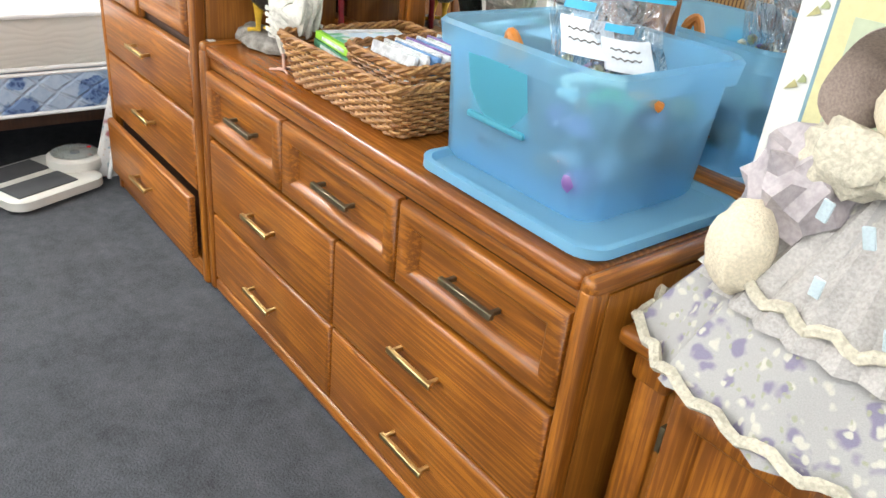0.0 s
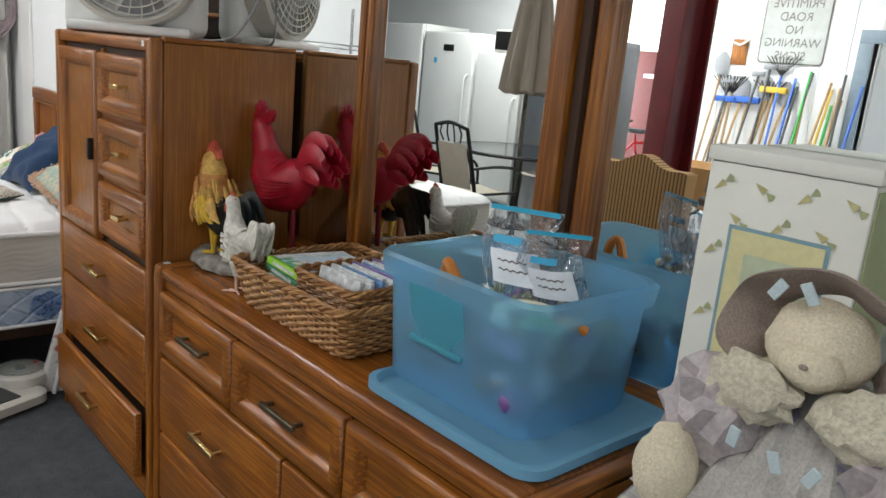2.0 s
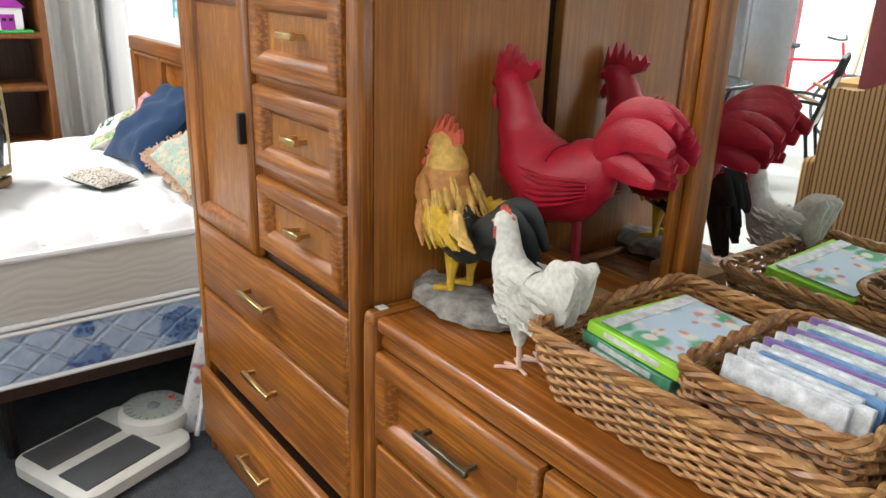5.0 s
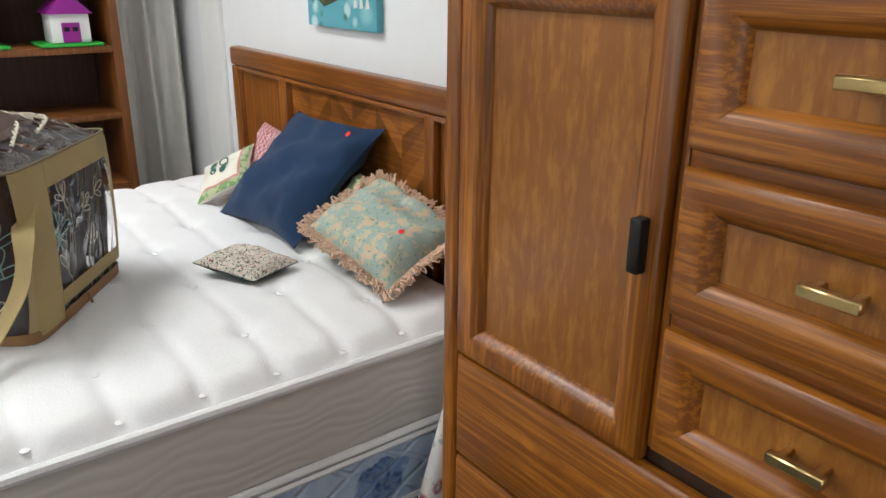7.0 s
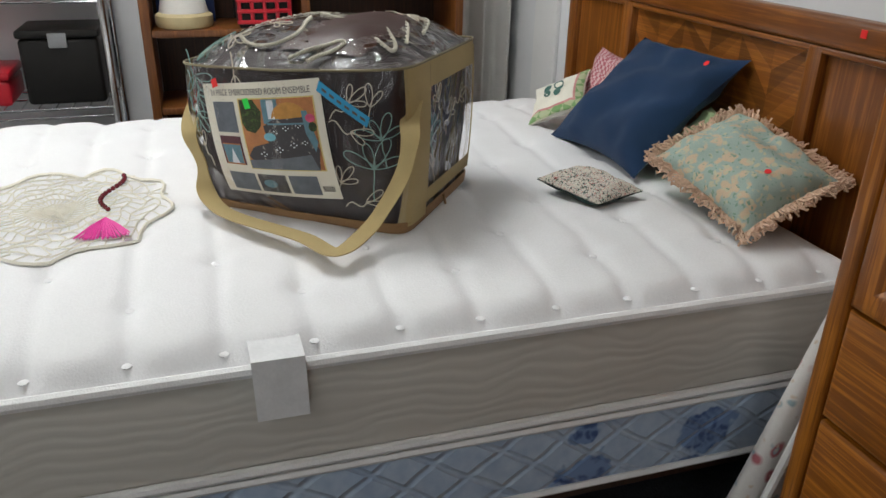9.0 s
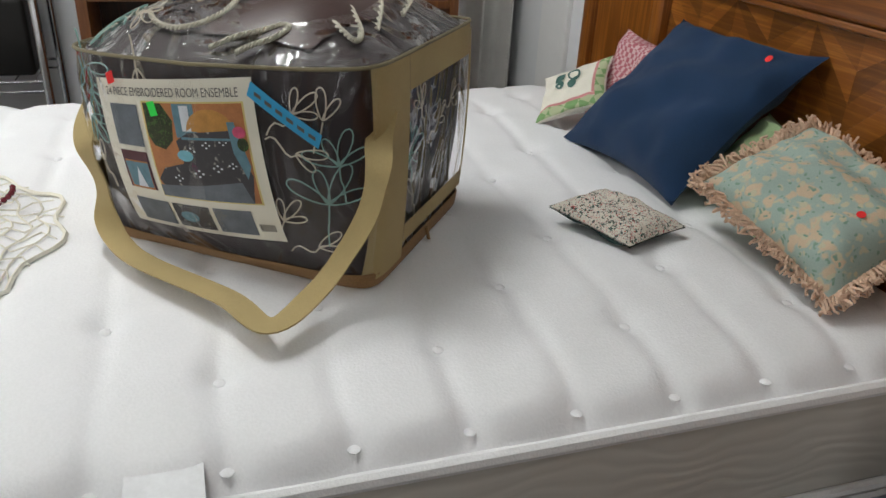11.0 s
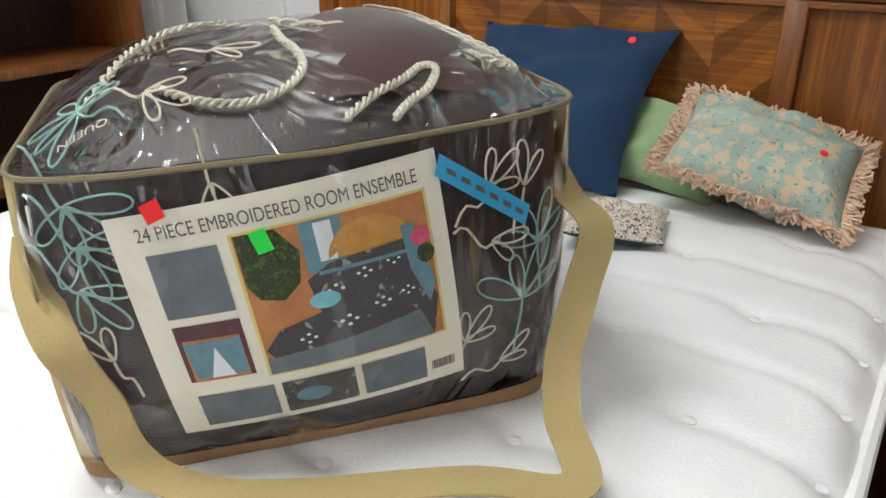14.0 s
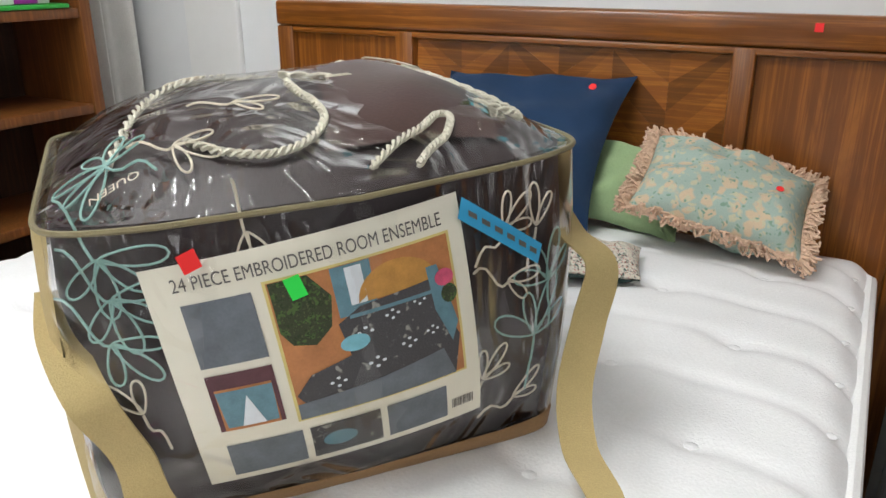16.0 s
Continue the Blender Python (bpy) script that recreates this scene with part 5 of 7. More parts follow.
def zipbag(c, w, h, tilt, yaw, name_lines):
    zb = thing("zip_bag", "clear zip bag of small toys with white label", "zip bag", c, "zip bags in the bin")
    m = pose(*c, tilt, 0, yaw)
    fn = lambda s: (lambda u, v: m @ Vector(((u - 0.5) * w * (1 - 0.12 * v) + 0.01 * math.sin(v * 7), s * 0.035 * math.sin(math.pi * u) * max(0.05, 1 - v) ** 0.7 + 0.006 * noise.noise((u * 5, v * 5, s * 2)), v * h)))
    b2 = bmesh.new()
    for s in (-1, 1):
        sheet(fn(s), 12, 14, b2)
    part("film", b2, BAGGIE, zb, "clear crinkled film")
    part("zip_strip", sheet(lambda u, v: m @ Vector(((u - 0.5) * w * 0.885, -0.006, h * (0.955 + 0.045 * v))), 8, 2), plain("aqua_zip", (0.03, 0.4, 0.6), 0.4), zb, "aqua zip strip")
    part("write_panel", sheet(lambda u, v: fn(-1)(0.17 + 0.66 * u, 0.3 + 0.3 * v) + m.to_3x3() @ Vector((0, -0.003, 0)), 6, 5), plain("white_panel", (0.8, 0.82, 0.85), 0.5), zb, "white writing panel")
    part("brand_bar", sheet(lambda u, v: fn(-1)(0.2 + 0.4 * u, 0.66 + 0.07 * v) + m.to_3x3() @ Vector((0, -0.003, 0)), 6, 2), plain("aqua_print", (0.05, 0.4, 0.65), 0.5), zb, "aqua printed bar")
    for i in range(name_lines):
        part("writing", sheet(lambda u, v: fn(-1)(0.28 + 0.4 * u, 0.5 - i * 0.08 + 0.014 * v + 0.008 * math.sin(u * 26)) + m.to_3x3() @ Vector((0, -0.0045, 0)), 24, 1), INK, zb, "black handwriting")
    for i in range(9):
        q = m @ Vector((rnd.uniform(-0.35, 0.35) * w, rnd.uniform(-0.012, 0.012), rnd.uniform(0.02, 0.28) * h))
        b3 = bmesh.new()
        bmesh.ops.create_icosphere(b3, subdivisions=1, radius=rnd.uniform(0.008, 0.014))
        bmesh.ops.translate(b3, vec=q, verts=b3.verts)
        part("toy_piece", b3, TOYS[rnd.randrange(9)], zb)


zipbag((-0.055, 2.2, 0.985), 0.15, 0.2, -6, 25, 2)
zipbag((0.0, 2.24, 0.985), 0.13, 0.17, 4, 42, 2)


# woven baskets
def weave(name, x0, x1, y0, y1, z0, z1, flare, rows, m, lab, m2):
    bs_ = thing(name, lab, "basket", ((x0 + x1) / 2, (y0 + y1) / 2, z0), "wicker baskets on the dresser")
    per = 2 * (x1 - x0 + y1 - y0)
    n = int(per / 0.022) // 2 * 2 + 1
    for r in range(rows):
        t = (r + 0.5) / rows
        f = flare * t
        loop = rrect(x0 - f, x1 + f, y0 - f, y1 + f, z0 + (z1 - z0) * t, 0.03, 5)
        lv = [Vector(p) for p in loop] + [Vector(loop[0])]
        L = [0]
        for a, b in zip(lv, lv[1:]):
            L.append(L[-1] + (b - a).length)
        pts, N = [], n * 4
        for k in range(N):
            s = L[-1] * k / N
            j = max(i for i in range(len(L)) if L[i] <= s + 1e-9)
            j = min(j, len(lv) - 2)
            q = lv[j].lerp(lv[j + 1], (s - L[j]) / max(1e-9, L[j + 1] - L[j]))
            d = (lv[j + 1] - lv[j]).normalized()
            o = Vector((d.y, -d.x, 0))
            pts.append(q + o * 0.0042 * math.sin(math.pi * (k / 4) + math.pi * r) + Vector((0, 0, 0.0012 * noise.noise((k * 0.6, r, 1)))))
        part("weaver", tube(pts, (z1 - z0) / rows * 0.46, 5, closed=True), m if r % 3 else m2, bs_)
    b2 = bmesh.new()
    lo, hi = rrect(x0, x1, y0, y1, z0, 0.03, 3), rrect(x0 - flare, x1 + flare, y0 - flare, y1 + flare, z1, 0.03, 3)
    for a, b in zip(lo, hi):
        tube([a, b], 0.003, 5, b2)
    part("stakes", b2, m2, bs_)
    part("bottom", box(x0 + 0.01, x1 - 0.01, y0 + 0.01, y1 - 0.01, z0 + 0.001, z0 + 0.008, 0.002), m2, bs_)
    base = [Vector(p) for p in rrect(x0 - flare, x1 + flare, y0 - flare, y1 + flare, z1 + 0.004, 0.03, 9)]
    dense = []
    for a, b in zip(base, base[1:] + base[:1]):
        k = max(1, int((b - a).length / 0.006))
        dense += [a.lerp(b, i / k) for i in range(k)]
    for ph in range(3):
        pts = []
        for i, p in enumerate(dense):
            o = Vector((p.x - (x0 + x1) / 2, p.y - (y0 + y1) / 2, 0)).normalized()
            a = i * 0.42 + ph * math.tau / 3
            pts.append(p + 0.006 * (math.cos(a) * o + math.sin(a) * Vector((0, 0, 1))))
        part("rim", tube(pts, 0.0052, 5, closed=True), (m, m2, m)[ph], bs_, "braided willow rim")
    return bs_


weave("wicker_basket", -0.845, -0.405, 2.075, 2.39, 0.792, 0.9, 0.03, 13, WICKER, "large honey willow basket holding books and discs", WICKER_D)
weave("small_basket", -0.64, -0.42, 2.1, 2.37, 0.803, 0.925, 0.008, 14, WICKER_D, "smaller dark willow basket filled with disc cases", WICKER)
COV = [plain("cover_" + n, c, 0.35, 0, 0.5, 60, 0) for n, c in (("blue", (0.15, 0.3, 0.55)), ("white", (0.7, 0.72, 0.74)), ("green", (0.1, 0.35, 0.2)), ("red", (0.5, 0.08, 0.08)), ("violet", (0.25, 0.15, 0.4)), ("black", (0.02, 0.02, 0.025)), ("pale", (0.6, 0.66, 0.6)))]
PAGE = plain("paper_block", (0.75, 0.73, 0.66), 0.8)


def book(m, sx, sy, sz, cover, lab, name="book", cat="book", grp="books in the basket"):
    bk_ = thing(name, lab, cat, m.translation, grp)
    part("cover", turned(box(-sx / 2, sx / 2, -sy / 2, sy / 2, 0, sz, 0.0015, 1), m), cover, bk_)
    part("title_block", turned(box(-sx * 0.3, sx * 0.3, -sy / 2 - 0.0008, -sy / 2, sz * 0.3, sz * 0.75, 0), m), COV[1], bk_)


for i in range(5):
    m = pose(-0.745 + 0.006 * (i % 3), 2.235, 0.805 + 0.0205 * i, -3, 4, 2 * (i % 3) - 2)
    book(m, 0.165, 0.235, 0.018, LIME if i == 4 else COV[(i * 3) % 7], "bright lime edged picture book lying on top" if i == 4 else "glossy picture book lying flat in the basket")
cov = thing("leaflet", "glossy printed picture leaflet lying on the books", "leaflet", (-0.735, 2.235, 0.908), "books in the basket")
m = pose(-0.735, 2.235, 0.9085, -3, 4, 2)
part("sheet", turned(box(-0.07, 0.078, -0.108, 0.108, 0, 0.0015, 0), m), spots("leaflet_print", (0.5, 0.62, 0.72), (0.12, 0.38, 0.2), (0.7, 0.68, 0.62), 14, 0.4, (0.6, 0.25, 0.2)), cov)
part("band", turned(box(-0.07, -0.045, -0.108, 0.108, 0.0016, 0.0024, 0), m), COV[1], cov, "white title band")
for i in range(16):
    book(pose(-0.53 + 0.02 * (i % 2), 2.12 + 0.0148 * i, 0.815, -12, 0, 0), 0.16, 0.011, 0.132, COV[(1, 6, 0, 1, 4, 1, 6)[(i * 5 + i // 3) % 7]], "plastic disc case with printed spine", "disc_case", "disc case", "disc cases in the basket")


def ball(b2, c, r, idx, sq=(1, 1, 1), rough=0.12, sub=3):
    own = bmesh.new()
    bmesh.ops.create_icosphere(own, subdivisions=sub, radius=1)
    for v in own.verts:
        d = r * (1 + rough * noise.noise(v.co * 3 + Vector(c) * 11))
        v.co = Vector((c[0] + v.co.x * d * sq[0], c[1] + v.co.y * d * sq[1], c[2] + v.co.z * d * sq[2]))
    for f in own.faces:
        f.material_index = idx
    return merge(b2, own)


# birds
def bird(name, at, k, mats, spine, extra, lab, kz=1.0):
    """One sculpted bird facing -x; spine rows are x, z, half-width, half-height, material."""
    b2 = bmesh.new()
    dense = []
    for a, b in zip(spine, spine[1:]):
        for i in range(4):
            t = i / 4
            t2 = t * t * (3 - 2 * t)
            dense.append(tuple(a[j] + (b[j] - a[j]) * (t if j < 2 else t2) for j in range(4)) + (a[4],))
    dense.append(spine[-1])
    rings = []
    for i, (x, z, w, h, mi) in enumerate(dense):
        p, q = dense[max(i - 1, 0)], dense[min(i + 1, len(dense) - 1)]
        d = Vector((q[0] - p[0], 0, q[1] - p[1])).normalized()
        n = Vector((-d.z, 0, d.x))
        ring = []
        for a in range(18):
            th = a * math.tau / 18
            rr = 1 + 0.05 * noise.noise((x * 60, math.cos(th) * 3, z * 60 + math.sin(th) * 3))
            ring.append(b2.verts.new(Vector((x, 0, z)) + Vector((0, 1, 0)) * w * math.cos(th) * rr + n * h * math.sin(th) * rr))
        rings.append(ring)
    for i in range(len(rings) - 1):
        for a in range(18):
            b2.faces.new((rings[i][a], rings[i][(a + 1) % 18], rings[i + 1][(a + 1) % 18], rings[i + 1][a])).material_index = dense[i][4]
    b2.faces.new(rings[0][::-1]).material_index = dense[0][4]
    b2.faces.new(rings[-1]).material_index = dense[-1][4]
    extra(b2)
    turned(b2, Matrix.Translation(at) @ Matrix.Diagonal((k, k, k * kz, 1)))
    single(name, b2, mats, lab, "figurine", at, "rooster figurines")


def comb(b2, cx, cz, s, idx, lean=0.0, teeth=5):
    front_, back_ = [], []
    pts = [(cx - 0.04 * s, cz - 0.01 * s)]
    for i in range(teeth):
        a = cx + (-0.035 + 0.018 * i) * s
        pts += [(a, cz + (0.035 + 0.012 * math.sin(i * 1.1)) * s), (a + 0.009 * s, cz + 0.012 * s)]
    pts += [(cx + 0.055 * s, cz - 0.005 * s), (cx, cz - 0.025 * s)]
    loft([[(x + lean * (z - cz), -0.005 * s, z) for x, z in pts], [(x + lean * (z - cz), 0.005 * s, z) for x, z in pts]], b2, idx)


def feathers(b2, root, idx, n, L, rise, drop, spread=0.03, r=0.016, seed=1):
    rn = random.Random(seed)
    for i in range(n):
        t = i / max(1, n - 1)
        y = spread * (rn.random() - 0.5)
        up = rise * (1 - t) + 0.25 * rise * t
        l = L * (0.75 + 0.35 * (1 - abs(t - 0.3)))
        x0, z0 = root
        pts = [(x0, y * 0.5, z0 - 0.03 * t), (x0 + 0.35 * l, y, z0 + up * 0.75 - 0.03 * t), (x0 + 0.72 * l, y * 1.4, z0 + up - 0.05 * t), (x0 + l, y * 1.6, z0 + up - drop * (0.5 + t))]
        pts = smooth_path(pts, 5)
        tube(pts, [r * (0.6 + 1.1 * math.sin(math.pi * min(1, 0.15 + 0.85 * k / (len(pts) - 1)))) for k in range(len(pts))], 7, b2, idx, 0.32, True, False, (0, 1, 0))


REDPAINT = plain("glossy_red_paint", (0.36, 0.006, 0.022), 0.3, 0, 0.25, 40, 0.5)
REDDARK = plain("dark_red_paint", (0.16, 0.003, 0.01), 0.35, 0, 0.25, 40, 0.3)


def red_extra(b2):
    comb(b2, -0.205, 0.4, 1.45, 0, 0.1, 6)
    tube([(-0.235, 0, 0.375), (-0.275, 0, 0.365), (-0.295, 0, 0.355)], [0.016, 0.011, 0.002], 8, b2, 0)
    for y in (-0.01, 0.01):
        tube([(-0.235, y, 0.355), (-0.25, y, 0.325), (-0.245, y, 0.305)], [0.01, 0.017, 0.008], 8, b2, 0, 0.5)
    feathers(b2, (0.09, 0.24), 0, 18, 0.22, 0.13, 0.04, 0.08, 0.02, 3)
    for y in (-0.075, 0.075):
        for i in range(6):
            pts = smooth_path([(-0.1, y, 0.2 - 0.012 * i), (0.0, y * 1.12, 0.19 - 0.014 * i), (0.12, y * 0.8, 0.2 - 0.008 * i)], 4)
            tube(pts, [0.003 + 0.007 * math.sin(math.pi * k / (len(pts) - 1)) for k in range(len(pts))], 6, b2, 0, 0.5)
    tube([(0.05, 0.0, 0.1), (0.06, 0.0, -0.09)], 0.011, 8, b2, 1)


bird("red_rooster_figurine", (-1.08, 2.32, 0.914), 0.77, [REDPAINT, REDDARK],
     [(-0.25, 0.365, 0.008, 0.01, 0), (-0.235, 0.37, 0.03, 0.032, 0), (-0.205, 0.365, 0.038, 0.042, 0), (-0.185, 0.33, 0.04, 0.05, 0), (-0.165, 0.265, 0.052, 0.066, 0), (-0.12, 0.2, 0.08, 0.09, 0), (-0.05, 0.155, 0.092, 0.1, 0),
      (0.02, 0.165, 0.085, 0.092, 0), (0.08, 0.21, 0.062, 0.078, 0), (0.14, 0.25, 0.03, 0.04, 0)], red_extra, "glossy red painted metal rooster on a wooden block")
single("wooden_block", box(-1.06, -0.935, 2.28, 2.375, 0.789, 0.845, 0.004), WOODRAW, "raw pine block under the red rooster", "block", (-1.0, 2.33, 0.789))

GOLD = plain("golden_feather_paint", (0.74, 0.45, 0.11), 0.5, 0, 0.45, 60, 0.7)
RUST = plain("rust_feather_paint", (0.62, 0.28, 0.08), 0.5, 0, 0.4, 60, 0.7)
BLACKF = plain("black_green_feather_paint", (0.015, 0.022, 0.022), 0.35, 0, 0.4, 60, 0.7)
COMBRED = plain("coral_comb_paint", (0.6, 0.12, 0.07), 0.5, 0, 0.2, 60, 0.3)
STONE = plain("grey_rock_resin", (0.34, 0.32, 0.29), 0.8, 0, 0.65, 45, 1.0)
YEL = plain("yellow_feather_paint", (0.72, 0.45, 0.03), 0.5, 0, 0.35, 60, 0.7)


def gold_extra(b2):
    comb(b2, -0.085, 0.295, 1.1, 3, 0.5, 5)
    tube([(-0.115, 0, 0.272), (-0.145, 0, 0.266)], [0.012, 0.002], 8, b2, 4)
    for y in (-0.012, 0.012):
        tube([(-0.118, y, 0.255), (-0.128, y, 0.235), (-0.122, y, 0.215)], [0.008, 0.018, 0.008], 8, b2, 3, 0.5)
    rn = random.Random(2)
    for y in (-0.026, 0.026):
        ball(b2, (-0.104, y, 0.264), 0.016, 3, (1, 0.5, 1), 0.05, 2)
        ball(b2, (-0.106, y * 1.3, 0.272), 0.005, 2, (1, 0.6, 1), 0, 1)
    for i in range(110):
        a = rn.uniform(0, math.tau)
        z = rn.uniform(0.125, 0.222)
        R = 0.045 + 0.28 * (0.27 - z)
        x0 = -0.085 + 0.25 * (0.27 - z)
        p = Vector((x0 + R * 0.8 * math.cos(a), R * math.sin(a), z))
        tube([p, p + Vector((0.015, 0.1 * p.y, -0.025)), p + Vector((0.022, 0.1 * p.y, -0.05))], [0.004, 0.008, 0.002], 5, b2, 1 if math.cos(a) < 0.1 else 0)
    for y in (-0.068, 0.068):
        for i in range(16):
            r1 = rn.uniform(-0.01, 0.01)
            tube([(-0.055 + 0.008 * i, y * 0.98, 0.165 + r1), (-0.05 + 0.009 * i, y * 1.1, 0.125 + r1), (-0.035 + 0.01 * i, y, 0.075 + 0.04 * i / 16 + r1)], [0.007, 0.013, 0.003], 6, b2, 4 if i < 11 else 0, 0.6)
    feathers(b2, (0.05, 0.11), 2, 14, 0.15, 0.07, 0.11, 0.08, 0.018, 6)
    for y in (-0.025, 0.03):
        tube([(-0.01, y, 0.06), (-0.015, y, 0.0), (-0.015, y, -0.03)], [0.02, 0.009, 0.008], 8, b2, 4)
        for t in (-0.6, 0, 0.6):
            tube([(-0.015, y, -0.025), (-0.05, y + 0.03 * t, -0.032)], 0.007, 6, b2, 4)
    rings = []
    for z, k in ((-0.075, 1.0), (-0.06, 1.08), (-0.045, 0.95), (-0.033, 0.72)):
        rings.append([((0.0 + 0.15 * k * math.cos(a * math.tau / 28)) * (1 + 0.3 * noise.noise((a * 0.7, z * 40, 1))) - 0.01, 0.07 * k * math.sin(a * math.tau / 28) * (1 + 0.5 * noise.noise((a * 0.7, z * 40, 5))), z + 0.006 * noise.noise((a * 1.7, 3, z))) for a in range(28)])
    loft(rings, b2, 5)
    tube([(-0.12, 0.0, -0.05), (-0.17, 0.01, -0.02), (-0.2, 0.015, 0.005)], [0.03, 0.02, 0.012], 8, b2, 5, 0.6)


bird("golden_rooster_figurine", (-1.175, 2.17, 0.855), 0.86, [GOLD, RUST, BLACKF, COMBRED, YEL, STONE],
     [(-0.125, 0.265, 0.01, 0.012, 3), (-0.11, 0.27, 0.026, 0.03, 0), (-0.085, 0.27, 0.036, 0.04, 0), (-0.075, 0.235, 0.045, 0.05, 1), (-0.085, 0.18, 0.064, 0.066, 1), (-0.045, 0.12, 0.062, 0.066, 2), (0.0, 0.09, 0.055, 0.058, 2), (0.045, 0.105, 0.038, 0.045, 2), (0.07, 0.125, 0.018, 0.026, 2)],
     gold_extra, "painted resin rooster with gold, yellow and black feathers on rock")
HENW = plain("white_speckled_feathers", (0.72, 0.7, 0.63), 0.7, 0, 0.3, 90, 0.8)
LEGP = plain("pale_pink_wire_legs", (0.6, 0.4, 0.32), 0.6)


def hen_extra(b2):
    comb(b2, -0.1, 0.258, 0.5, 1, 0, 4)
    tube([(-0.125, 0, 0.243), (-0.15, 0, 0.238)], [0.008, 0.001], 8, b2, 2)
    for y in (-0.02, 0.02):
        tube([(-0.108, y, 0.238), (-0.112, y, 0.215)], [0.01, 0.007], 8, b2, 1, 0.4)
    feathers(b2, (0.04, 0.15), 0, 9, 0.1, 0.05, -0.03, 0.05, 0.016, 8)
    rn = random.Random(5)
    for y in (-1, 1):
        for i in range(26):
            x, z = rn.uniform(-0.06, 0.07), rn.uniform(0.08, 0.17)
            tube([(x, y * 0.062, z), (x + 0.02, y * 0.068, z - 0.006), (x + 0.036, y * 0.06, z - 0.01)], [0.004, 0.009, 0.002], 5, b2, 0, 0.4)
        y0 = 0.03 * y
        tube([(0.0, y0, 0.08), (0.0, y0, 0.03)], [0.03, 0.011], 8, b2, 0)
        tube([(0.0, y0, 0.035), (0.005, y0, -0.02)], 0.006, 7, b2, 2)
        for t in (-0.7, 0, 0.7):
            tube([(0.005, y0, -0.018), (-0.03, y0 + 0.035 * t, -0.021), (-0.042, y0 + 0.045 * t, -0.024)], 0.0035, 6, b2, 2)
        tube([(0.005, y0, -0.018), (0.03, y0, -0.024)], 0.0035, 6, b2, 2)


bird("white_hen_figurine", (-0.935, 2.115, 0.809), 0.72, [HENW, COMBRED, LEGP],
     [(-0.13, 0.238, 0.006, 0.008, 1), (-0.12, 0.24, 0.02, 0.022, 0), (-0.1, 0.243, 0.025, 0.028, 0), (-0.088, 0.21, 0.026, 0.03, 0), (-0.08, 0.165, 0.04, 0.045, 0), (-0.04, 0.12, 0.06, 0.062, 0), (0.02, 0.115, 0.06, 0.06, 0), (0.07, 0.145, 0.04, 0.045, 0), (0.11, 0.18, 0.02, 0.03, 0), (0.13, 0.2, 0.008, 0.018, 0)], hen_extra, "white speckled feathered hen figurine on wire legs", 1.18)

# gift box and doll on the side cabinet
GIFT = plain("ivory_gift_paper", (0.72, 0.72, 0.66), 0.55, 0, 0.05, 12, 0.05)
OLIVE = plain("olive_printed_paper", (0.34, 0.38, 0.2), 0.55)
CARROT = plain("carrot_print", (0.5, 0.46, 0.22), 0.6, 0, 0.3, 90, 0)
gb = thing("gift_box", "tall ivory gift box printed with carrots and framed label", "box", (0.36, 2.36, 0.713))
part("body", box(0.235, 0.482, 2.3, 2.45, 0.713, 1.318, 0.003), GIFT, gb)
part("lid", box(0.230, 0.487, 2.296, 2.454, 1.319, 1.342, 0.003), GIFT, gb)
part("side_wrap", box(0.4825, 0.4855, 2.305, 2.447, 0.72, 1.31, 0.001, 1), OLIVE, gb, "olive printed side")
for i in range(11):
    for j in range(4):
        x, z = 0.262 + j * 0.066 + (0.033 if i % 2 else 0), 1.285 - i * 0.052
        if x > 0.47 or (0.285 < x < 0.44 and 0.98 < z < 1.225):
            continue
        a = 0.6 if (i + j) % 2 else -0.7
        m = pose(x, 2.2985, z, 0, math.degrees(a), 0)
        part("carrot_print", turned(loft([[(-0.017, 0, 0), (0.004, 0, 0.006), (0.004, 0, -0.006)], [(-0.017, -0.0008, 0), (0.004, -0.0008, 0.006), (0.004, -0.0008, -0.006)]]), m), CARROT, gb, smooth=False)
        part("carrot_leaf", turned(loft([[(0.005, 0, 0.001), (0.018, 0, 0.007), (0.02, 0, 0), (0.017, 0, -0.006)], [(0.005, -0.0008, 0.001), (0.018, -0.0008, 0.007), (0.02, -0.0008, 0), (0.017, -0.0008, -0.006)]]), m), OLIVE, gb, smooth=False)
BLUEG = plain("grey_blue_print", (0.2, 0.33, 0.4), 0.6, 0, 0.1, 60, 0)
PALEY = plain("pale_yellow_print", (0.68, 0.63, 0.34), 0.6, 0, 0.1, 60, 0)
PALEG = plain("pale_green_print", (0.5, 0.56, 0.4), 0.6, 0, 0.1, 60, 0)
part("label_border", box(0.285, 0.44, 2.2975, 2.2992, 0.98, 1.225, 0), BLUEG, gb)
part("label_field", box(0.291, 0.434, 2.2962, 2.2975, 0.986, 1.219, 0), PALEY, gb)
part("label_centre", box(0.318, 0.434, 2.295, 2.2962, 0.995, 1.185, 0), PALEG, gb)
for s, z in (("BUNNIES", 1.135), ("BY THE BAY", 1.112)):
    tx = text_bm(s, 0.02)
    for v in tx.verts:
        v.co = Vector((0.332 + v.co.x * 0.75, 2.2945, z + v.co.y))
    part("label_words", tx, INK, gb, smooth=False)

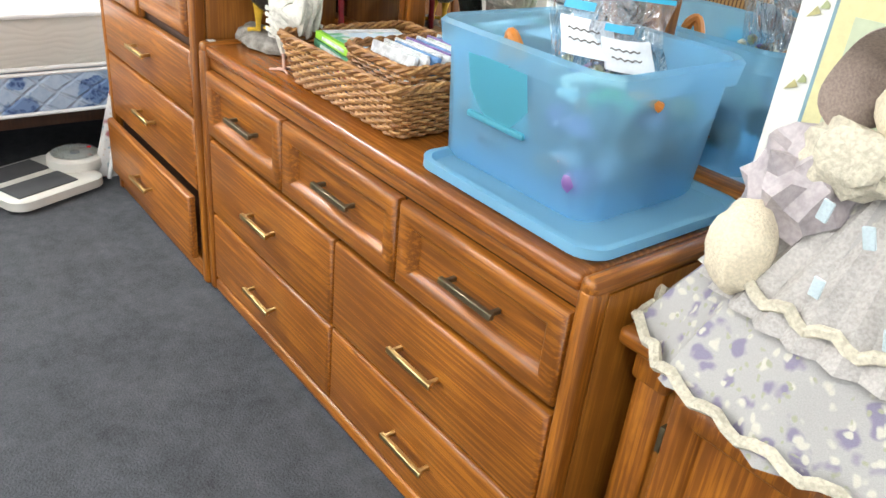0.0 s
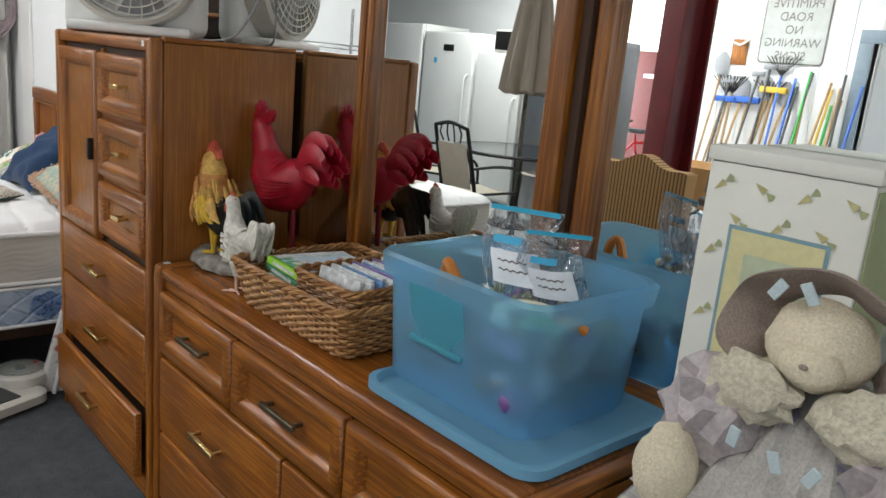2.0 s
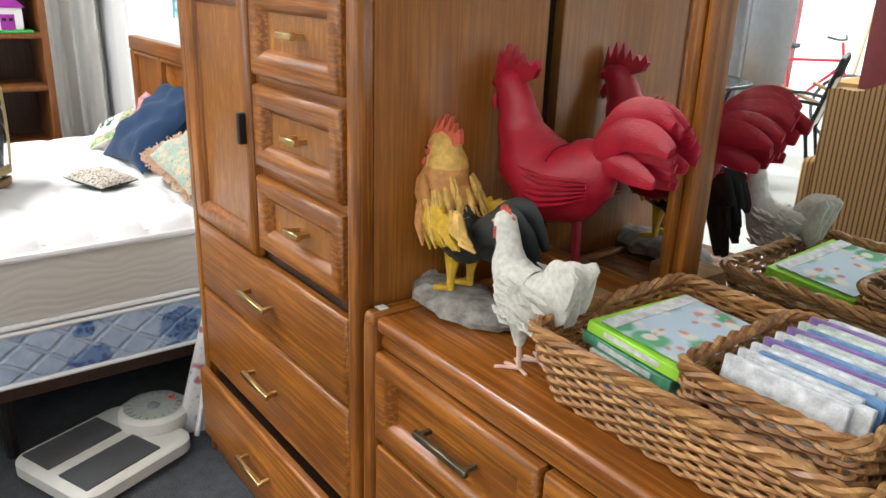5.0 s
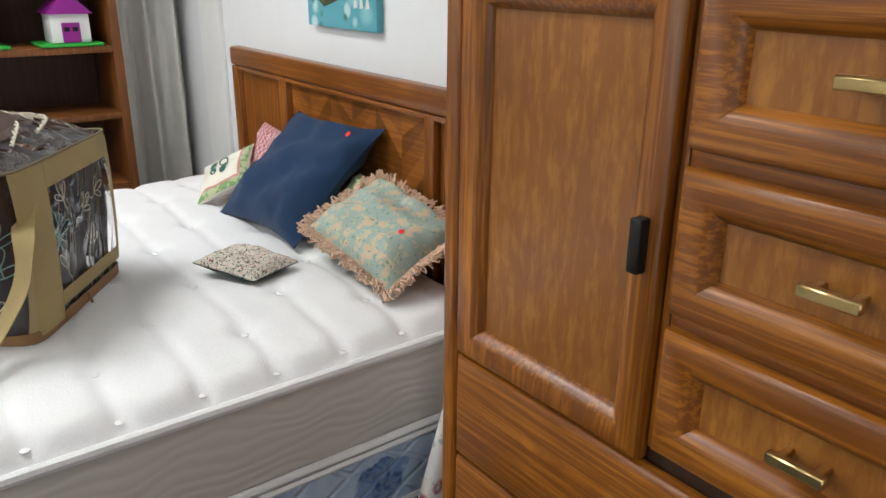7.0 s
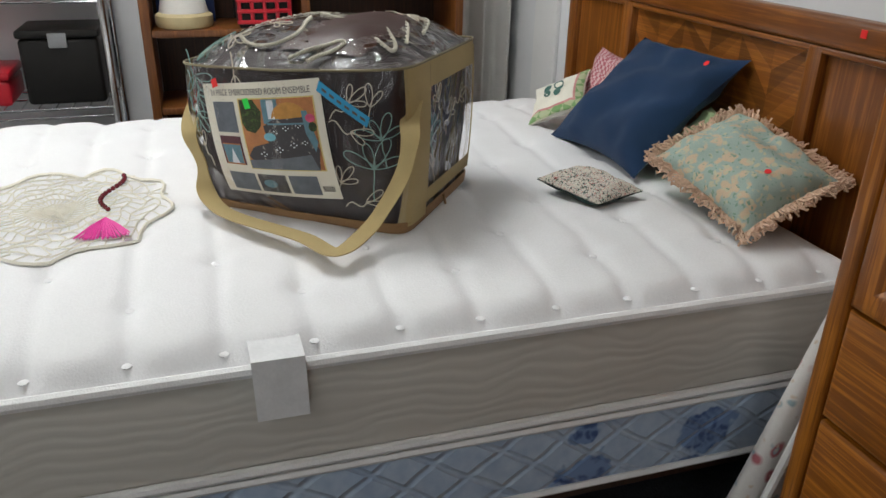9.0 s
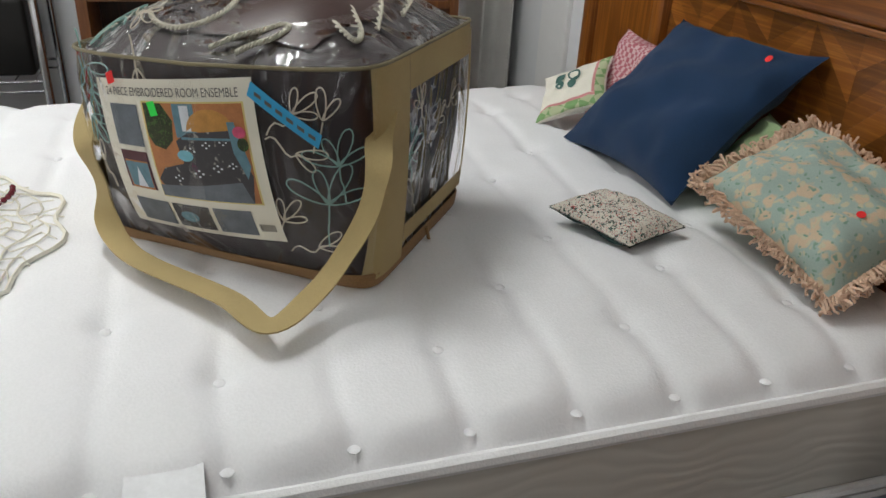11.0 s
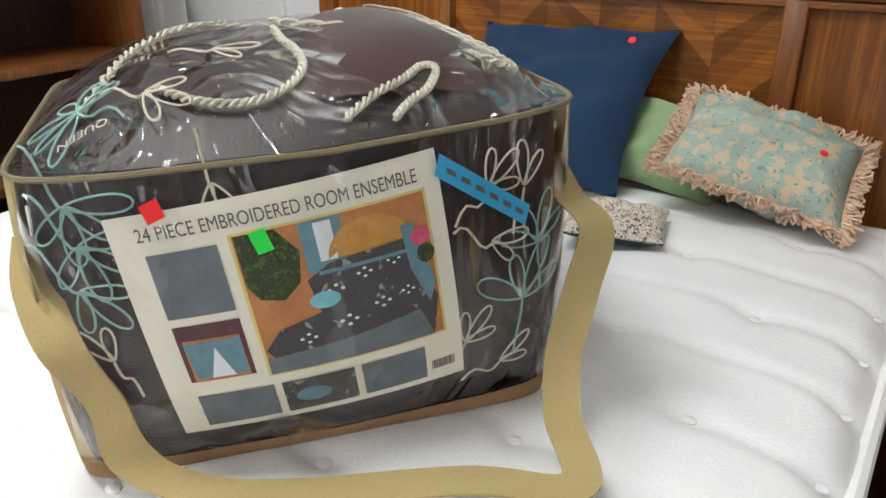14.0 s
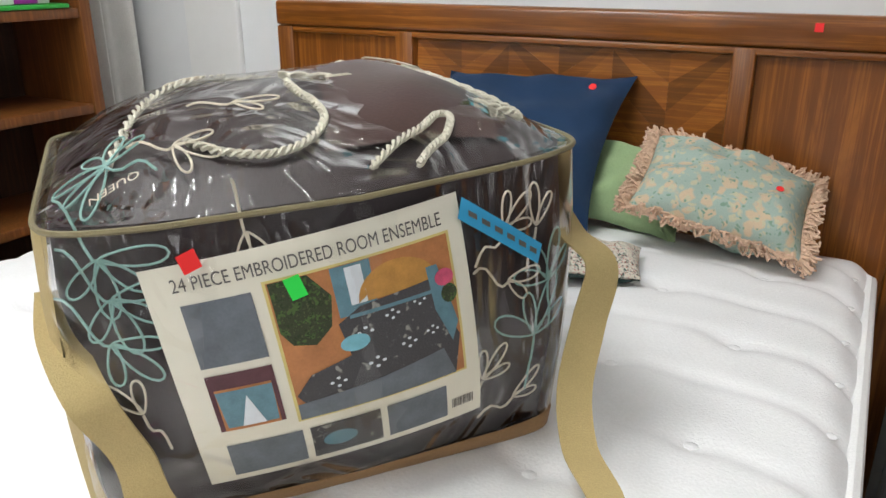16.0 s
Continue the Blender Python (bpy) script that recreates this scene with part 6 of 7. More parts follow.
DRESS = spots("lavender_floral_dress", (0.38, 0.37, 0.36), (0.22, 0.2, 0.28), (0.52, 0.5, 0.43), 26, 0.36, (0.33, 0.34, 0.24))
FUR = cloth("cream_plush", (0.68, 0.6, 0.45), 250, 0.2, 1.0, 1.0)
LACE = cloth("ivory_lace", (0.52, 0.48, 0.38), 160, 0.3, 1.0, 1.0)
VELVET = cloth("grey_taupe_velvet", (0.28, 0.22, 0.19), 300, 0.3)
RIBBON = cloth("pale_blue_ribbon", (0.5, 0.6, 0.64), 300, 0.12, 0.5)


DC = Vector((0.52, 2.165, 0.713))
b2 = bmesh.new()
rings = []
for i in range(16):
    t = i / 15
    R = 0.235 * (1 - t) ** 0.75 + 0.055
    ring = []
    for k in range(72):
        a = k * math.tau / 72
        rr = R * (1 + (0.06 * math.sin(11 * a + 2 * t) + 0.03 * math.sin(23 * a + t * 5)) * (1 - 0.5 * t))
        ring.append((DC.x + rr * math.cos(a), DC.y + 0.045 * t + rr * 0.62 * math.sin(a), DC.z + 0.0 + 0.36 * t + 0.006 * math.sin(9 * a)))
    rings.append(ring)
loft(rings, b2, 0)
for t, off in ((0.01, 0.012), (0.42, 0.02)):
    R = 0.235 * (1 - t) ** 0.75 + 0.055 + off
    tube([(DC.x + R * math.cos(k * math.tau / 90) * (1 + 0.04 * math.sin(11 * k * math.tau / 90)), DC.y + 0.045 * t + R * 0.62 * math.sin(k * math.tau / 90), DC.z + 0.01 + 0.36 * t + 0.008 * math.sin(k * 1.6)) for k in range(90)], 0.009, 6, b2, 2, closed=True)
rings = []
for i in range(9):
    t = 0.36 + 0.52 * i / 8
    R = 0.235 * (1 - t) ** 0.75 + 0.055 + 0.016 * (1 - (t - 0.36) / 0.52)
    rings.append([(DC.x + R * (1 + 0.045 * math.sin(29 * k * math.tau / 116) + 0.02 * math.sin(7 * k * math.tau / 116)) * math.cos(k * math.tau / 116), DC.y + 0.045 * t + 0.64 * R * (1 + 0.045 * math.sin(29 * k * math.tau / 116)) * math.sin(k * math.tau / 116), DC.z + 0.36 * t) for k in range(116)])
loft(rings, b2, 5, (False, False))
HD = DC + Vector((-0.01, -0.02, 0.415))
ball(b2, HD, 0.062, 1, (1.05, 0.95, 0.95), 0.1)
ball(b2, HD + Vector((0.01, -0.048, -0.014)), 0.034, 1, (1.1, 0.8, 0.8), 0.1)
ball(b2, HD + Vector((0.012, -0.077, -0.008)), 0.005, 3, (1.2, 0.6, 0.8), 0.0, 2)
for sx in (-1, 1):
    ball(b2, DC + Vector((sx * 0.125, -0.03, 0.285)), 0.068, 6, (1, 0.9, 1.1), 0.45)
    ball(b2, DC + Vector((sx * 0.15, -0.09, 0.2)), 0.052, 1, (0.85, 0.8, 1.25), 0.15)
    ball(b2, DC + Vector((sx * 0.07, -0.055, 0.345)), 0.055, 2, (1.1, 0.5, 0.8), 0.35)
brim = []
for r, dy in ((0.062, 0.01), (0.078, -0.01), (0.098, -0.04), (0.11, -0.055), (0.112, -0.048), (0.095, -0.025), (0.07, 0.02)):
    brim.append([HD + Vector((r * 1.1 * math.cos(a), dy + 0.012 * math.sin(5 * a) + 0.02, r * 0.8 * math.sin(a) + 0.01)) for a in [(-0.25 + 1.5 * k / 40) * math.pi for k in range(41)]])
loft(brim, b2, 3, (False, False), False)
for dx, dz, a in ((-0.05, 0.31, 0.2), (0.0, 0.3, -0.3), (0.05, 0.3, 0.5), (-0.03, 0.22, 0.1), (0.06, 0.2, -0.2), (-0.05, 0.49, 0.6), (-0.02, 0.495, -0.5)):
    m = Matrix.Translation(DC + Vector((dx, -0.125 if dz < 0.4 else -0.075, dz))) @ pose(0, 0, 0, 10, math.degrees(a), 0)
    merge(b2, (lambda o: ([setattr(f, "material_index", 4) for f in o.faces], turned(o, m))[1])(box(-0.007, 0.007, -0.002, 0.002, -0.022, 0.006, 0.001, 1)))
GAUZE = cloth("grey_gauze", (0.4, 0.38, 0.36), 220, 0.25, 0.9, 0.5)
SATIN = cloth("mauve_grey_satin", (0.36, 0.32, 0.33), 120, 0.25, 0.45, 0.3)
single("bunny_doll", b2, [DRESS, FUR, LACE, VELVET, RIBBON, GAUZE, SATIN], "plush bunny doll in lavender lace dress and velvet bonnet", "doll", tuple(DC))

# fan on the tall chest
fan = thing("box_fan", "white round-grille table fan on the tall chest", "fan", (-1.9, 2.22, 1.427))
FC, FA = Vector((-1.93, 2.19, 1.675)), Vector((0.86, -0.5, 0.06)).normalized()
FS = FA.cross(Vector((0, 0, 1))).normalized()
FU = FS.cross(FA).normalized()
part("ring", lathe([(0.205, -0.06), (0.225, -0.05), (0.225, 0.05), (0.212, 0.062), (0.2, 0.05), (0.2, -0.05)], FC, 48, axis=FA, cap=(False, False)), OFFWHITE, fan)
for k in range(7):
    r = 0.04 + 0.025 * k
    part("grille_ring", tube([FC + FA * (0.06 + 0.02 * (1 - (r / 0.2) ** 2)) + r * (math.cos(i * math.tau / 48) * FS + math.sin(i * math.tau / 48) * FU) for i in range(48)], 0.0028, 5, closed=True), OFFWHITE, fan)
for k in range(28):
    a = k * math.tau / 28
    part("grille_spoke", tube([FC + FA * (0.06 + 0.02 * (1 - (r / 0.2) ** 2)) + r * (math.cos(a + 1.2 * r) * FS + math.sin(a + 1.2 * r) * FU) for r in (0.03, 0.07, 0.11, 0.15, 0.2)], 0.0025, 5), OFFWHITE, fan)
part("hub", lathe([(0.04, 0.04), (0.042, 0.085), (0.03, 0.092)], FC, 24, axis=FA), OFFWHITE, fan)
for k in range(5):
    a0 = k * math.tau / 5
    part("blade", sheet(lambda u, v: FC + FA * (0.03 * (v - 0.5)) + (0.03 + 0.15 * u) * (math.cos(a0 + 0.9 * v + 0.3 * u) * FS + math.sin(a0 + 0.9 * v + 0.3 * u) * FU), 6, 6), GREYP, fan)
rot = Matrix(((FA.x, -FA.y, 0), (FA.y, FA.x, 0), (0, 0, 1))).to_4x4()
part("housing", turned(box(-0.14, -0.03, -0.24, 0.24, -0.25, 0.24, 0.05, 4), Matrix.Translation((FC.x, FC.y, FC.z)) @ rot), WHITE, fan, "white plastic rear housing")
part("foot", turned(box(-0.13, 0.08, -0.2, 0.2, -0.248, -0.215, 0.012, 3), Matrix.Translation((FC.x, FC.y, FC.z)) @ rot), WHITE, fan)
part("cord", tube(smooth_path([(-1.75, 2.35, 1.43), (-1.6, 2.4, 1.45), (-1.52, 2.44, 1.56), (-1.5, 2.45, 1.62)]), 0.004, 6), GREYP, fan, "grey power cord")

# bathroom scale on the floor
sc = thing("bathroom_scale", "white doctor style bathroom scale with round dial", "scale", (-2.27, 1.74, 0))
SM = pose(-2.25, 1.7, 0, 0, 0, 22)


def loc(bm):
    return turned(bm, SM)


part("base", loc(loft([rrect(-0.16, 0.16, -0.16, 0.2, 0.004, 0.05), rrect(-0.175, 0.175, -0.175, 0.215, 0.012, 0.06), rrect(-0.175, 0.175, -0.175, 0.215, 0.045, 0.06), rrect(-0.16, 0.16, -0.16, 0.2, 0.055, 0.05)])), OFFWHITE, sc)
for x in (-0.085, 0.085):
    part("tread_pad", loc(box(x - 0.062, x + 0.062, -0.145, 0.1, 0.053, 0.06, 0.003)), DARKGREY, sc, "dark grey ribbed tread")
part("dial_housing", loc(lathe([(0.1, 0.04), (0.108, 0.06), (0.105, 0.09), (0.095, 0.098)], (0, 0.2, 0), 32)), OFFWHITE, sc)
part("dial", loc(lathe([(0.086, 0.0985), (0.086, 0.1)], (0, 0.2, 0), 32)), OFFWHITE, sc, "pale dial face")
part("dial_hub", loc(lathe([(0.02, 0.1), (0.012, 0.108)], (0, 0.2, 0), 16)), GREYP, sc)
part("dial_glass", loc(lathe([(0.09, 0.104), (0.07, 0.118), (0.03, 0.124), (0.002, 0.125)], (0, 0.2, 0), 28)), GLASS, sc, "clear domed dial glass")
for k in range(20):
    a = k * math.tau / 20
    part("dial_mark", loc(turned(box(-0.001, 0.001, 0.066, 0.082, 0.1002, 0.1012, 0), pose(0, 0.2, 0, 0, 0, 18 * k))), INK, sc)
part("price_dot", loc(lathe([(0.009, 0.119), (0.009, 0.121)], (0.03, 0.245, 0), 12)), STICK_RED, sc, "red price sticker")

# toys and things in the bookcase
pc = thing("toy_pet_carrier", "red and white plastic toy pet carrier on the shelf", "pet carrier", (-4.32, 1.335, 0.873))
part("base", loft([[(-4.42, 1.25, 0.874), (-4.24, 1.25, 0.874), (-4.24, 1.42, 0.874), (-4.42, 1.42, 0.874)], [(-4.43, 1.24, 0.9), (-4.232, 1.24, 0.9), (-4.232, 1.43, 0.9), (-4.43, 1.43, 0.9)], [(-4.42, 1.235, 1.05), (-4.25, 1.235, 1.05), (-4.25, 1.435, 1.05), (-4.42, 1.435, 1.05)]]), BLACKMETAL, pc, "dark carrier inside", smooth=False)
for k in range(5):
    part("grille_bar", box(-4.248, -4.226, 1.243 + 0.044 * k, 1.257 + 0.044 * k, 0.9, 1.05, 0.004), RED, pc)
    part("grille_bar", box(-4.246, -4.224, 1.24, 1.432, 0.888 + 0.037 * k, 0.902 + 0.037 * k, 0.004), RED, pc)
part("roof", loft([[(-4.43, 1.228, 1.05), (-4.235, 1.228, 1.05), (-4.235, 1.442, 1.05), (-4.43, 1.442, 1.05)], [(-4.42, 1.25, 1.1), (-4.25, 1.25, 1.1), (-4.25, 1.42, 1.1), (-4.42, 1.42, 1.1)], [(-4.4, 1.29, 1.125), (-4.28, 1.29, 1.125), (-4.28, 1.38, 1.125), (-4.4, 1.38, 1.125)]]), WHITE, pc, "white plastic roof")
b2 = bmesh.new()
lathe([(0.095, 0.0), (0.1, 0.01), (0.1, 0.04), (0.085, 0.05)], (-4.33, 1.06, 0.874), 24, b2, 0)
lathe([(0.085, 0.05), (0.075, 0.1), (0.045, 0.17), (0.025, 0.2)], (-4.33, 1.06, 0.874), 24, b2, 1)
ball(b2, (-4.33, 1.06, 1.11), 0.035, 0)
for sx in (-1, 1):
    ball(b2, (-4.33, 1.06 + sx * 0.05, 1.03), 0.025, 1, (1, 1, 2))
single("boxed_doll", b2, [plain("cream_gold_base", (0.6, 0.5, 0.28), 0.5), cloth("white_satin_gown", (0.72, 0.7, 0.66), 300, 0.1)], "white gowned figurine on cream base in the bookcase", "figurine", (-4.33, 1.06, 0.874))
single("doll_card", box(-4.44, -4.43, 0.965, 1.17, 0.873, 1.2, 0.002), plain("deep_blue_card", (0.02, 0.05, 0.18), 0.4), "deep blue backing card behind the figurine", "card", (-4.435, 1.06, 0.873))
for y0 in (1.56, 1.86):
    th = thing("toy_house", "white and purple toy house on green base", "toy house", (-4.32, y0 + 0.06, 1.089), "toy houses")
    part("base", box(-4.4, -4.225, y0 - 0.045, y0 + 0.165, 1.089, 1.1, 0.003), GREEN, th, "bright green base")
    part("house_body", box(-4.38, -4.25, y0, y0 + 0.13, 1.101, 1.2, 0.003), WHITE, th)
    part("door", box(-4.2495, -4.246, y0 + 0.035, y0 + 0.095, 1.102, 1.17, 0.001, 1), PURPLE, th, "purple double door")
    for dy in (0.042, 0.07):
        part("door_window", box(-4.2458, -4.2445, y0 + dy, y0 + dy + 0.018, 1.14, 1.155, 0), BLACKMETAL, th)
    part("roof", loft([[(-4.39, y0 - 0.012, 1.2), (-4.24, y0 - 0.012, 1.2), (-4.24, y0 + 0.142, 1.2), (-4.39, y0 + 0.142, 1.2)], [(-4.39, y0 + 0.06, 1.27), (-4.24, y0 + 0.06, 1.27), (-4.24, y0 + 0.07, 1.27), (-4.39, y0 + 0.07, 1.27)]]), PURPLE, th, "purple gable roof", smooth=False)
rd = thing("boombox", "black portable stereo on the top shelf", "stereo", (-4.35, 1.2, 1.33))
part("body", box(-4.45, -4.26, 1.0, 1.3, 1.331, 1.47, 0.03, 3), BLACKMETAL, rd)
part("speaker", lathe([(0.05, 0), (0.045, 0.006)], (-4.262, 1.09, 1.4), 20, axis=(1, 0, 0)), GREYP, rd)
part("handle", tube([(-4.35, 1.03, 1.46), (-4.35, 1.05, 1.51), (-4.35, 1.25, 1.51), (-4.35, 1.27, 1.46)], 0.008), BLACKMETAL, rd)

# wire shelving
ws = thing("wire_shelving", "chrome wire shelving with boxes beside the bookcase", "shelving", (-4.45, 0.4, 0))
for x in (-4.6, -4.3):
    for y in (0.0, 0.79):
        part("post", tube([(x, y, 0), (x, y, 1.8)], 0.013, 10), CHROME, ws)
for z in (0.2, 0.6, 0.995, 1.5):
    for x in (-4.6, -4.3):
        part("rail", tube([(x, 0, z), (x, 0.79, z)], 0.005, 6), CHROME, ws)
        part("rail", tube([(x, 0, z - 0.03), (x, 0.79, z - 0.03)], 0.004, 6), CHROME, ws)
    for k in range(14):
        y = 0.03 + k * 0.056
        part("wire", tube([(-4.6, y, z + 0.004), (-4.3, y, z + 0.004)], 0.0025, 5), CHROME, ws)
for a, b, z0, z1, m, n, lab in ((0.05, 0.74, 1.003, 1.3, WHITE, "white_box", "large white storage box on wire shelf"), (0.5, 0.76, 0.61, 0.84, BLACKMETAL, "tool_case", "black plastic tool case on wire shelf"), (0.1, 0.45, 0.61, 0.7, RED, "red_box", "red metal box on wire shelf")):
    o = thing(n, lab, n.split("_")[1], (-4.45, (a + b) / 2, z0))
    part("body", box(-4.58, -4.33, a, b, z0, z1, 0.015, 3), m, o)
    part("lid", box(-4.585, -4.325, a - 0.005, b + 0.005, z1 + 0.0005, z1 + 0.03, 0.01, 2), m, o)
    part("latch", box(-4.329, -4.318, (a + b) / 2 - 0.03, (a + b) / 2 + 0.03, z1 - 0.03, z1 + 0.02, 0.003), GREYP, o)

# woven wreath hanging by the drape
b2 = bmesh.new()
rn = random.Random(3)
for k in range(46):
    ph, r0, y0 = rn.uniform(0, 6), rn.uniform(0.15, 0.22), rn.uniform(-0.05, 0.05)
    tube([(-4.33 + y0 * 0.6, 2.27 + (r0 + 0.02 * math.sin(5 * a + ph)) * 0.55 * math.cos(a), 1.56 + (r0 + 0.02 * math.cos(4 * a + ph)) * math.sin(a)) for a in [i * math.tau / 40 for i in range(40)]], 0.0035, 4, b2, closed=True)
tube([(-4.33, 2.27, 1.76), (-4.33, 2.27, 3.1)], 0.003, 5, b2)
single("twig_wreath", b2, cloth("mauve_grey_twig", (0.38, 0.3, 0.32), 200, 0.3), "mauve grey twig wreath hanging by a cord", "wreath", (-4.33, 2.27, 1.56))


# the shop behind the aisle: patio set
tb = thing("patio_table", "round glass-top patio table with black metal frame", "table", (-3.95, -1.5, 0))
TC = (-3.95, -1.5)
part("tabletop", lathe([(0.6, 0.705), (0.605, 0.712), (0.6, 0.72)], (*TC, 0), 48), GLASS, tb, "clear glass tabletop")
part("rim", tube([(TC[0] + 0.61 * math.cos(k * math.tau / 48), TC[1] + 0.61 * math.sin(k * math.tau / 48), 0.708) for k in range(48)], 0.015, 8, closed=True), BLACKMETAL, tb)
for k in range(4):
    a = math.pi / 4 + k * math.pi / 2
    part("leg", tube(smooth_path([(TC[0] + 0.5 * math.cos(a), TC[1] + 0.5 * math.sin(a), 0.7), (TC[0] + 0.42 * math.cos(a), TC[1] + 0.42 * math.sin(a), 0.4), (TC[0] + 0.5 * math.cos(a), TC[1] + 0.5 * math.sin(a), 0)]), 0.014, 8), BLACKMETAL, tb)
um = thing("patio_umbrella", "closed taupe patio umbrella standing through the table", "umbrella", (*TC, 0))
part("pole", tube([(*TC, 0), (*TC, 2.75)], 0.02, 10), plain("bronze_pole", (0.1, 0.09, 0.07), 0.4, 0.5), um)
part("base", lathe([(0.22, 0), (0.22, 0.05), (0.06, 0.08), (0.03, 0.3)], (*TC, 0), 24), BLACKMETAL, um)
rings = []
for z, r in ((1.24, 0.19), (1.26, 0.215), (1.5, 0.19), (1.9, 0.14), (2.3, 0.09), (2.6, 0.05), (2.7, 0.02)):
    rings.append([(TC[0] + r * (1 + 0.22 * math.sin(8 * a + z)) * math.cos(a), TC[1] + r * (1 + 0.22 * math.sin(8 * a + z)) * math.sin(a), z + 0.02 * math.sin(8 * a)) for a in [k * math.tau / 64 for k in range(64)]])
part("canopy", loft(rings), cloth("taupe_canvas", (0.24, 0.2, 0.16), 300, 0.12), um, "folded taupe canvas canopy")
part("crank", tube([(TC[0] + 0.02, TC[1] + 0.03, 1.1), (TC[0] + 0.1, TC[1] + 0.1, 1.14)], 0.012), BLACKMETAL, um)

SLING = cloth("beige_sling_mesh", (0.45, 0.4, 0.32), 400, 0.1)
pchair = thing("patio_chair", "black metal patio chair with beige sling seat", "chair", (-3.7, -0.75, 0), "patio chairs round the table")
X, Y = -3.7, -0.75
part("seat", sheet(lambda u, v: (X - 0.23 + 0.46 * u, Y + 0.22 - 0.46 * v, 0.43 - 0.02 * math.sin(math.pi * u)), 8, 8), SLING, pchair, "beige sling seat")
part("backrest", sheet(lambda u, v: (X - 0.17 + 0.34 * u, Y + 0.24 + 0.1 * v, 0.46 + 0.36 * v), 6, 8), SLING, pchair, "beige sling back")
for s in (-1, 1):
    part("back_post", tube(smooth_path([(X + s * 0.2, Y + 0.22, 0.42), (X + s * 0.2, Y + 0.28, 0.65), (X + s * 0.19, Y + 0.36, 0.95)]), 0.016), BLACKMETAL, pchair)
    part("arm", tube(smooth_path([(X + s * 0.22, Y + 0.28, 0.64), (X + s * 0.27, Y + 0.05, 0.66), (X + s * 0.27, Y - 0.2, 0.62), (X + s * 0.25, Y - 0.24, 0.45), (X + s * 0.24, Y - 0.2, 0.0)]), 0.013), BLACKMETAL, pchair)
    part("leg", tube([(X + s * 0.22, Y + 0.22, 0.42), (X + s * 0.24, Y + 0.3, 0)], 0.014), BLACKMETAL, pchair)
    part("seat_rail", tube([(X + s * 0.23, Y + 0.22, 0.43), (X + s * 0.23, Y - 0.24, 0.43)], 0.012), BLACKMETAL, pchair)
part("crest", tube(smooth_path([(X - 0.19, Y + 0.36, 0.95), (X, Y + 0.37, 0.985), (X + 0.19, Y + 0.36, 0.95)]), 0.016), BLACKMETAL, pchair)
for k in range(4):
    part("scroll", tube([(X - 0.1 + 0.066 * k, Y + 0.34, 0.83), (X - 0.13 + 0.086 * k, Y + 0.36, 0.9), (X - 0.1 + 0.066 * k, Y + 0.37, 0.97)], 0.007), BLACKMETAL, pchair)
base_m = Matrix.Translation((-3.95, -1.5, 0))
for ang, r in ((70, 0.0), (165, 0.0), (250, 0.0)):
    copy_thing(pchair, base_m @ pose(0, 0, 0, 0, 0, ang) @ Matrix.Translation((0.1, 0.85, 0)))


# refrigerators
def fridge(x0, x1, h, m, lab, double=False, hinge=1, y=-2.13):
    f_ = thing("refrigerator", lab, "refrigerator", ((x0 + x1) / 2, y - 0.35, 0), "refrigerators along the wall")
    part("body", box(x0, x1, y - 0.75, y - 0.06, 0.02, h, 0.012, 3), m, f_)
    spans = ((x0, (x0 + x1) / 2 - 0.003), ((x0 + x1) / 2 + 0.003, x1)) if double else ((x0, x1),)
    for i, (a, b) in enumerate(spans):
        d_ = part("door", box(a + 0.002, b - 0.002, y - 0.055, y, 0.06, h - 0.005, 0.015, 3), m, f_)
        hx = (b - 0.05 if i == 0 else a + 0.05) if double else (b - 0.06 if hinge > 0 else a + 0.06)
        part("handle", tube(smooth_path([(hx, y, h - 0.45), (hx, y + 0.05, h - 0.5), (hx, y + 0.055, h - 0.75), (hx, y + 0.05, h - 1.0), (hx, y, h - 1.05)]), 0.012), CHROME if double else WHITE, d_)
    return f_


fz = fridge(-6.2, -5.36, 1.79, WHITE, "tall white upright freezer")
part("control_panel", box(-5.85, -5.68, -2.1295, -2.126, 1.58, 1.65, 0.001, 1), BLACKMETAL, fz, "black control panel")
part("sticker", box(-6.0, -5.95, -2.1295, -2.127, 1.44, 1.5, 0), TAPE, fz, "small blue sticker")
fridge(-7.1, -6.25, 1.87, WHITE, "white refrigerator in the row")
fridge(-8.0, -7.15, 1.84, WHITE, "white refrigerator in the row")
fridge(-5.3, -4.62, 1.6, WHITE, "shorter white refrigerator with microwave on top")
fr = fridge(-4.56, -3.75, 1.8, STEEL, "stainless steel side-by-side refrigerator", True)
part("dispenser", box(-4.08, -3.85, -2.1295, -2.125, 1.0, 1.35, 0.004), BLACKMETAL, fr, "black water dispenser")
mw = thing("microwave", "silver toaster oven standing on a refrigerator", "microwave", (-5.0, -2.5, 1.6))
part("body", box(-5.12, -4.64, -2.75, -2.2, 1.602, 1.84, 0.01), OFFWHITE, mw)
part("door", box(-5.1, -4.78, -2.199, -2.185, 1.63, 1.82, 0.004), BLACKMETAL, mw, "dark glass door")
for z in (1.66, 1.72, 1.78):
    part("knob", lathe([(0.018, 0), (0.015, 0.02)], (-4.71, -2.199, z), 12, axis=(0, 1, 0)), BLACKMETAL, mw)
wf = thing("window_1", "bright window above the refrigerators", "window", (-4.6, -3.0, 1.95), "", "structure")
for a, b, c_, d_ in ((-5.0, -4.96, 1.95, 2.75), (-4.24, -4.2, 1.95, 2.75), (-4.959, -4.241, 1.95, 1.99), (-4.959, -4.241, 2.71, 2.75)):
    part("window_frame", box(a, b, -3.06, -2.94, c_, d_, 0.004), WHITE, wf)
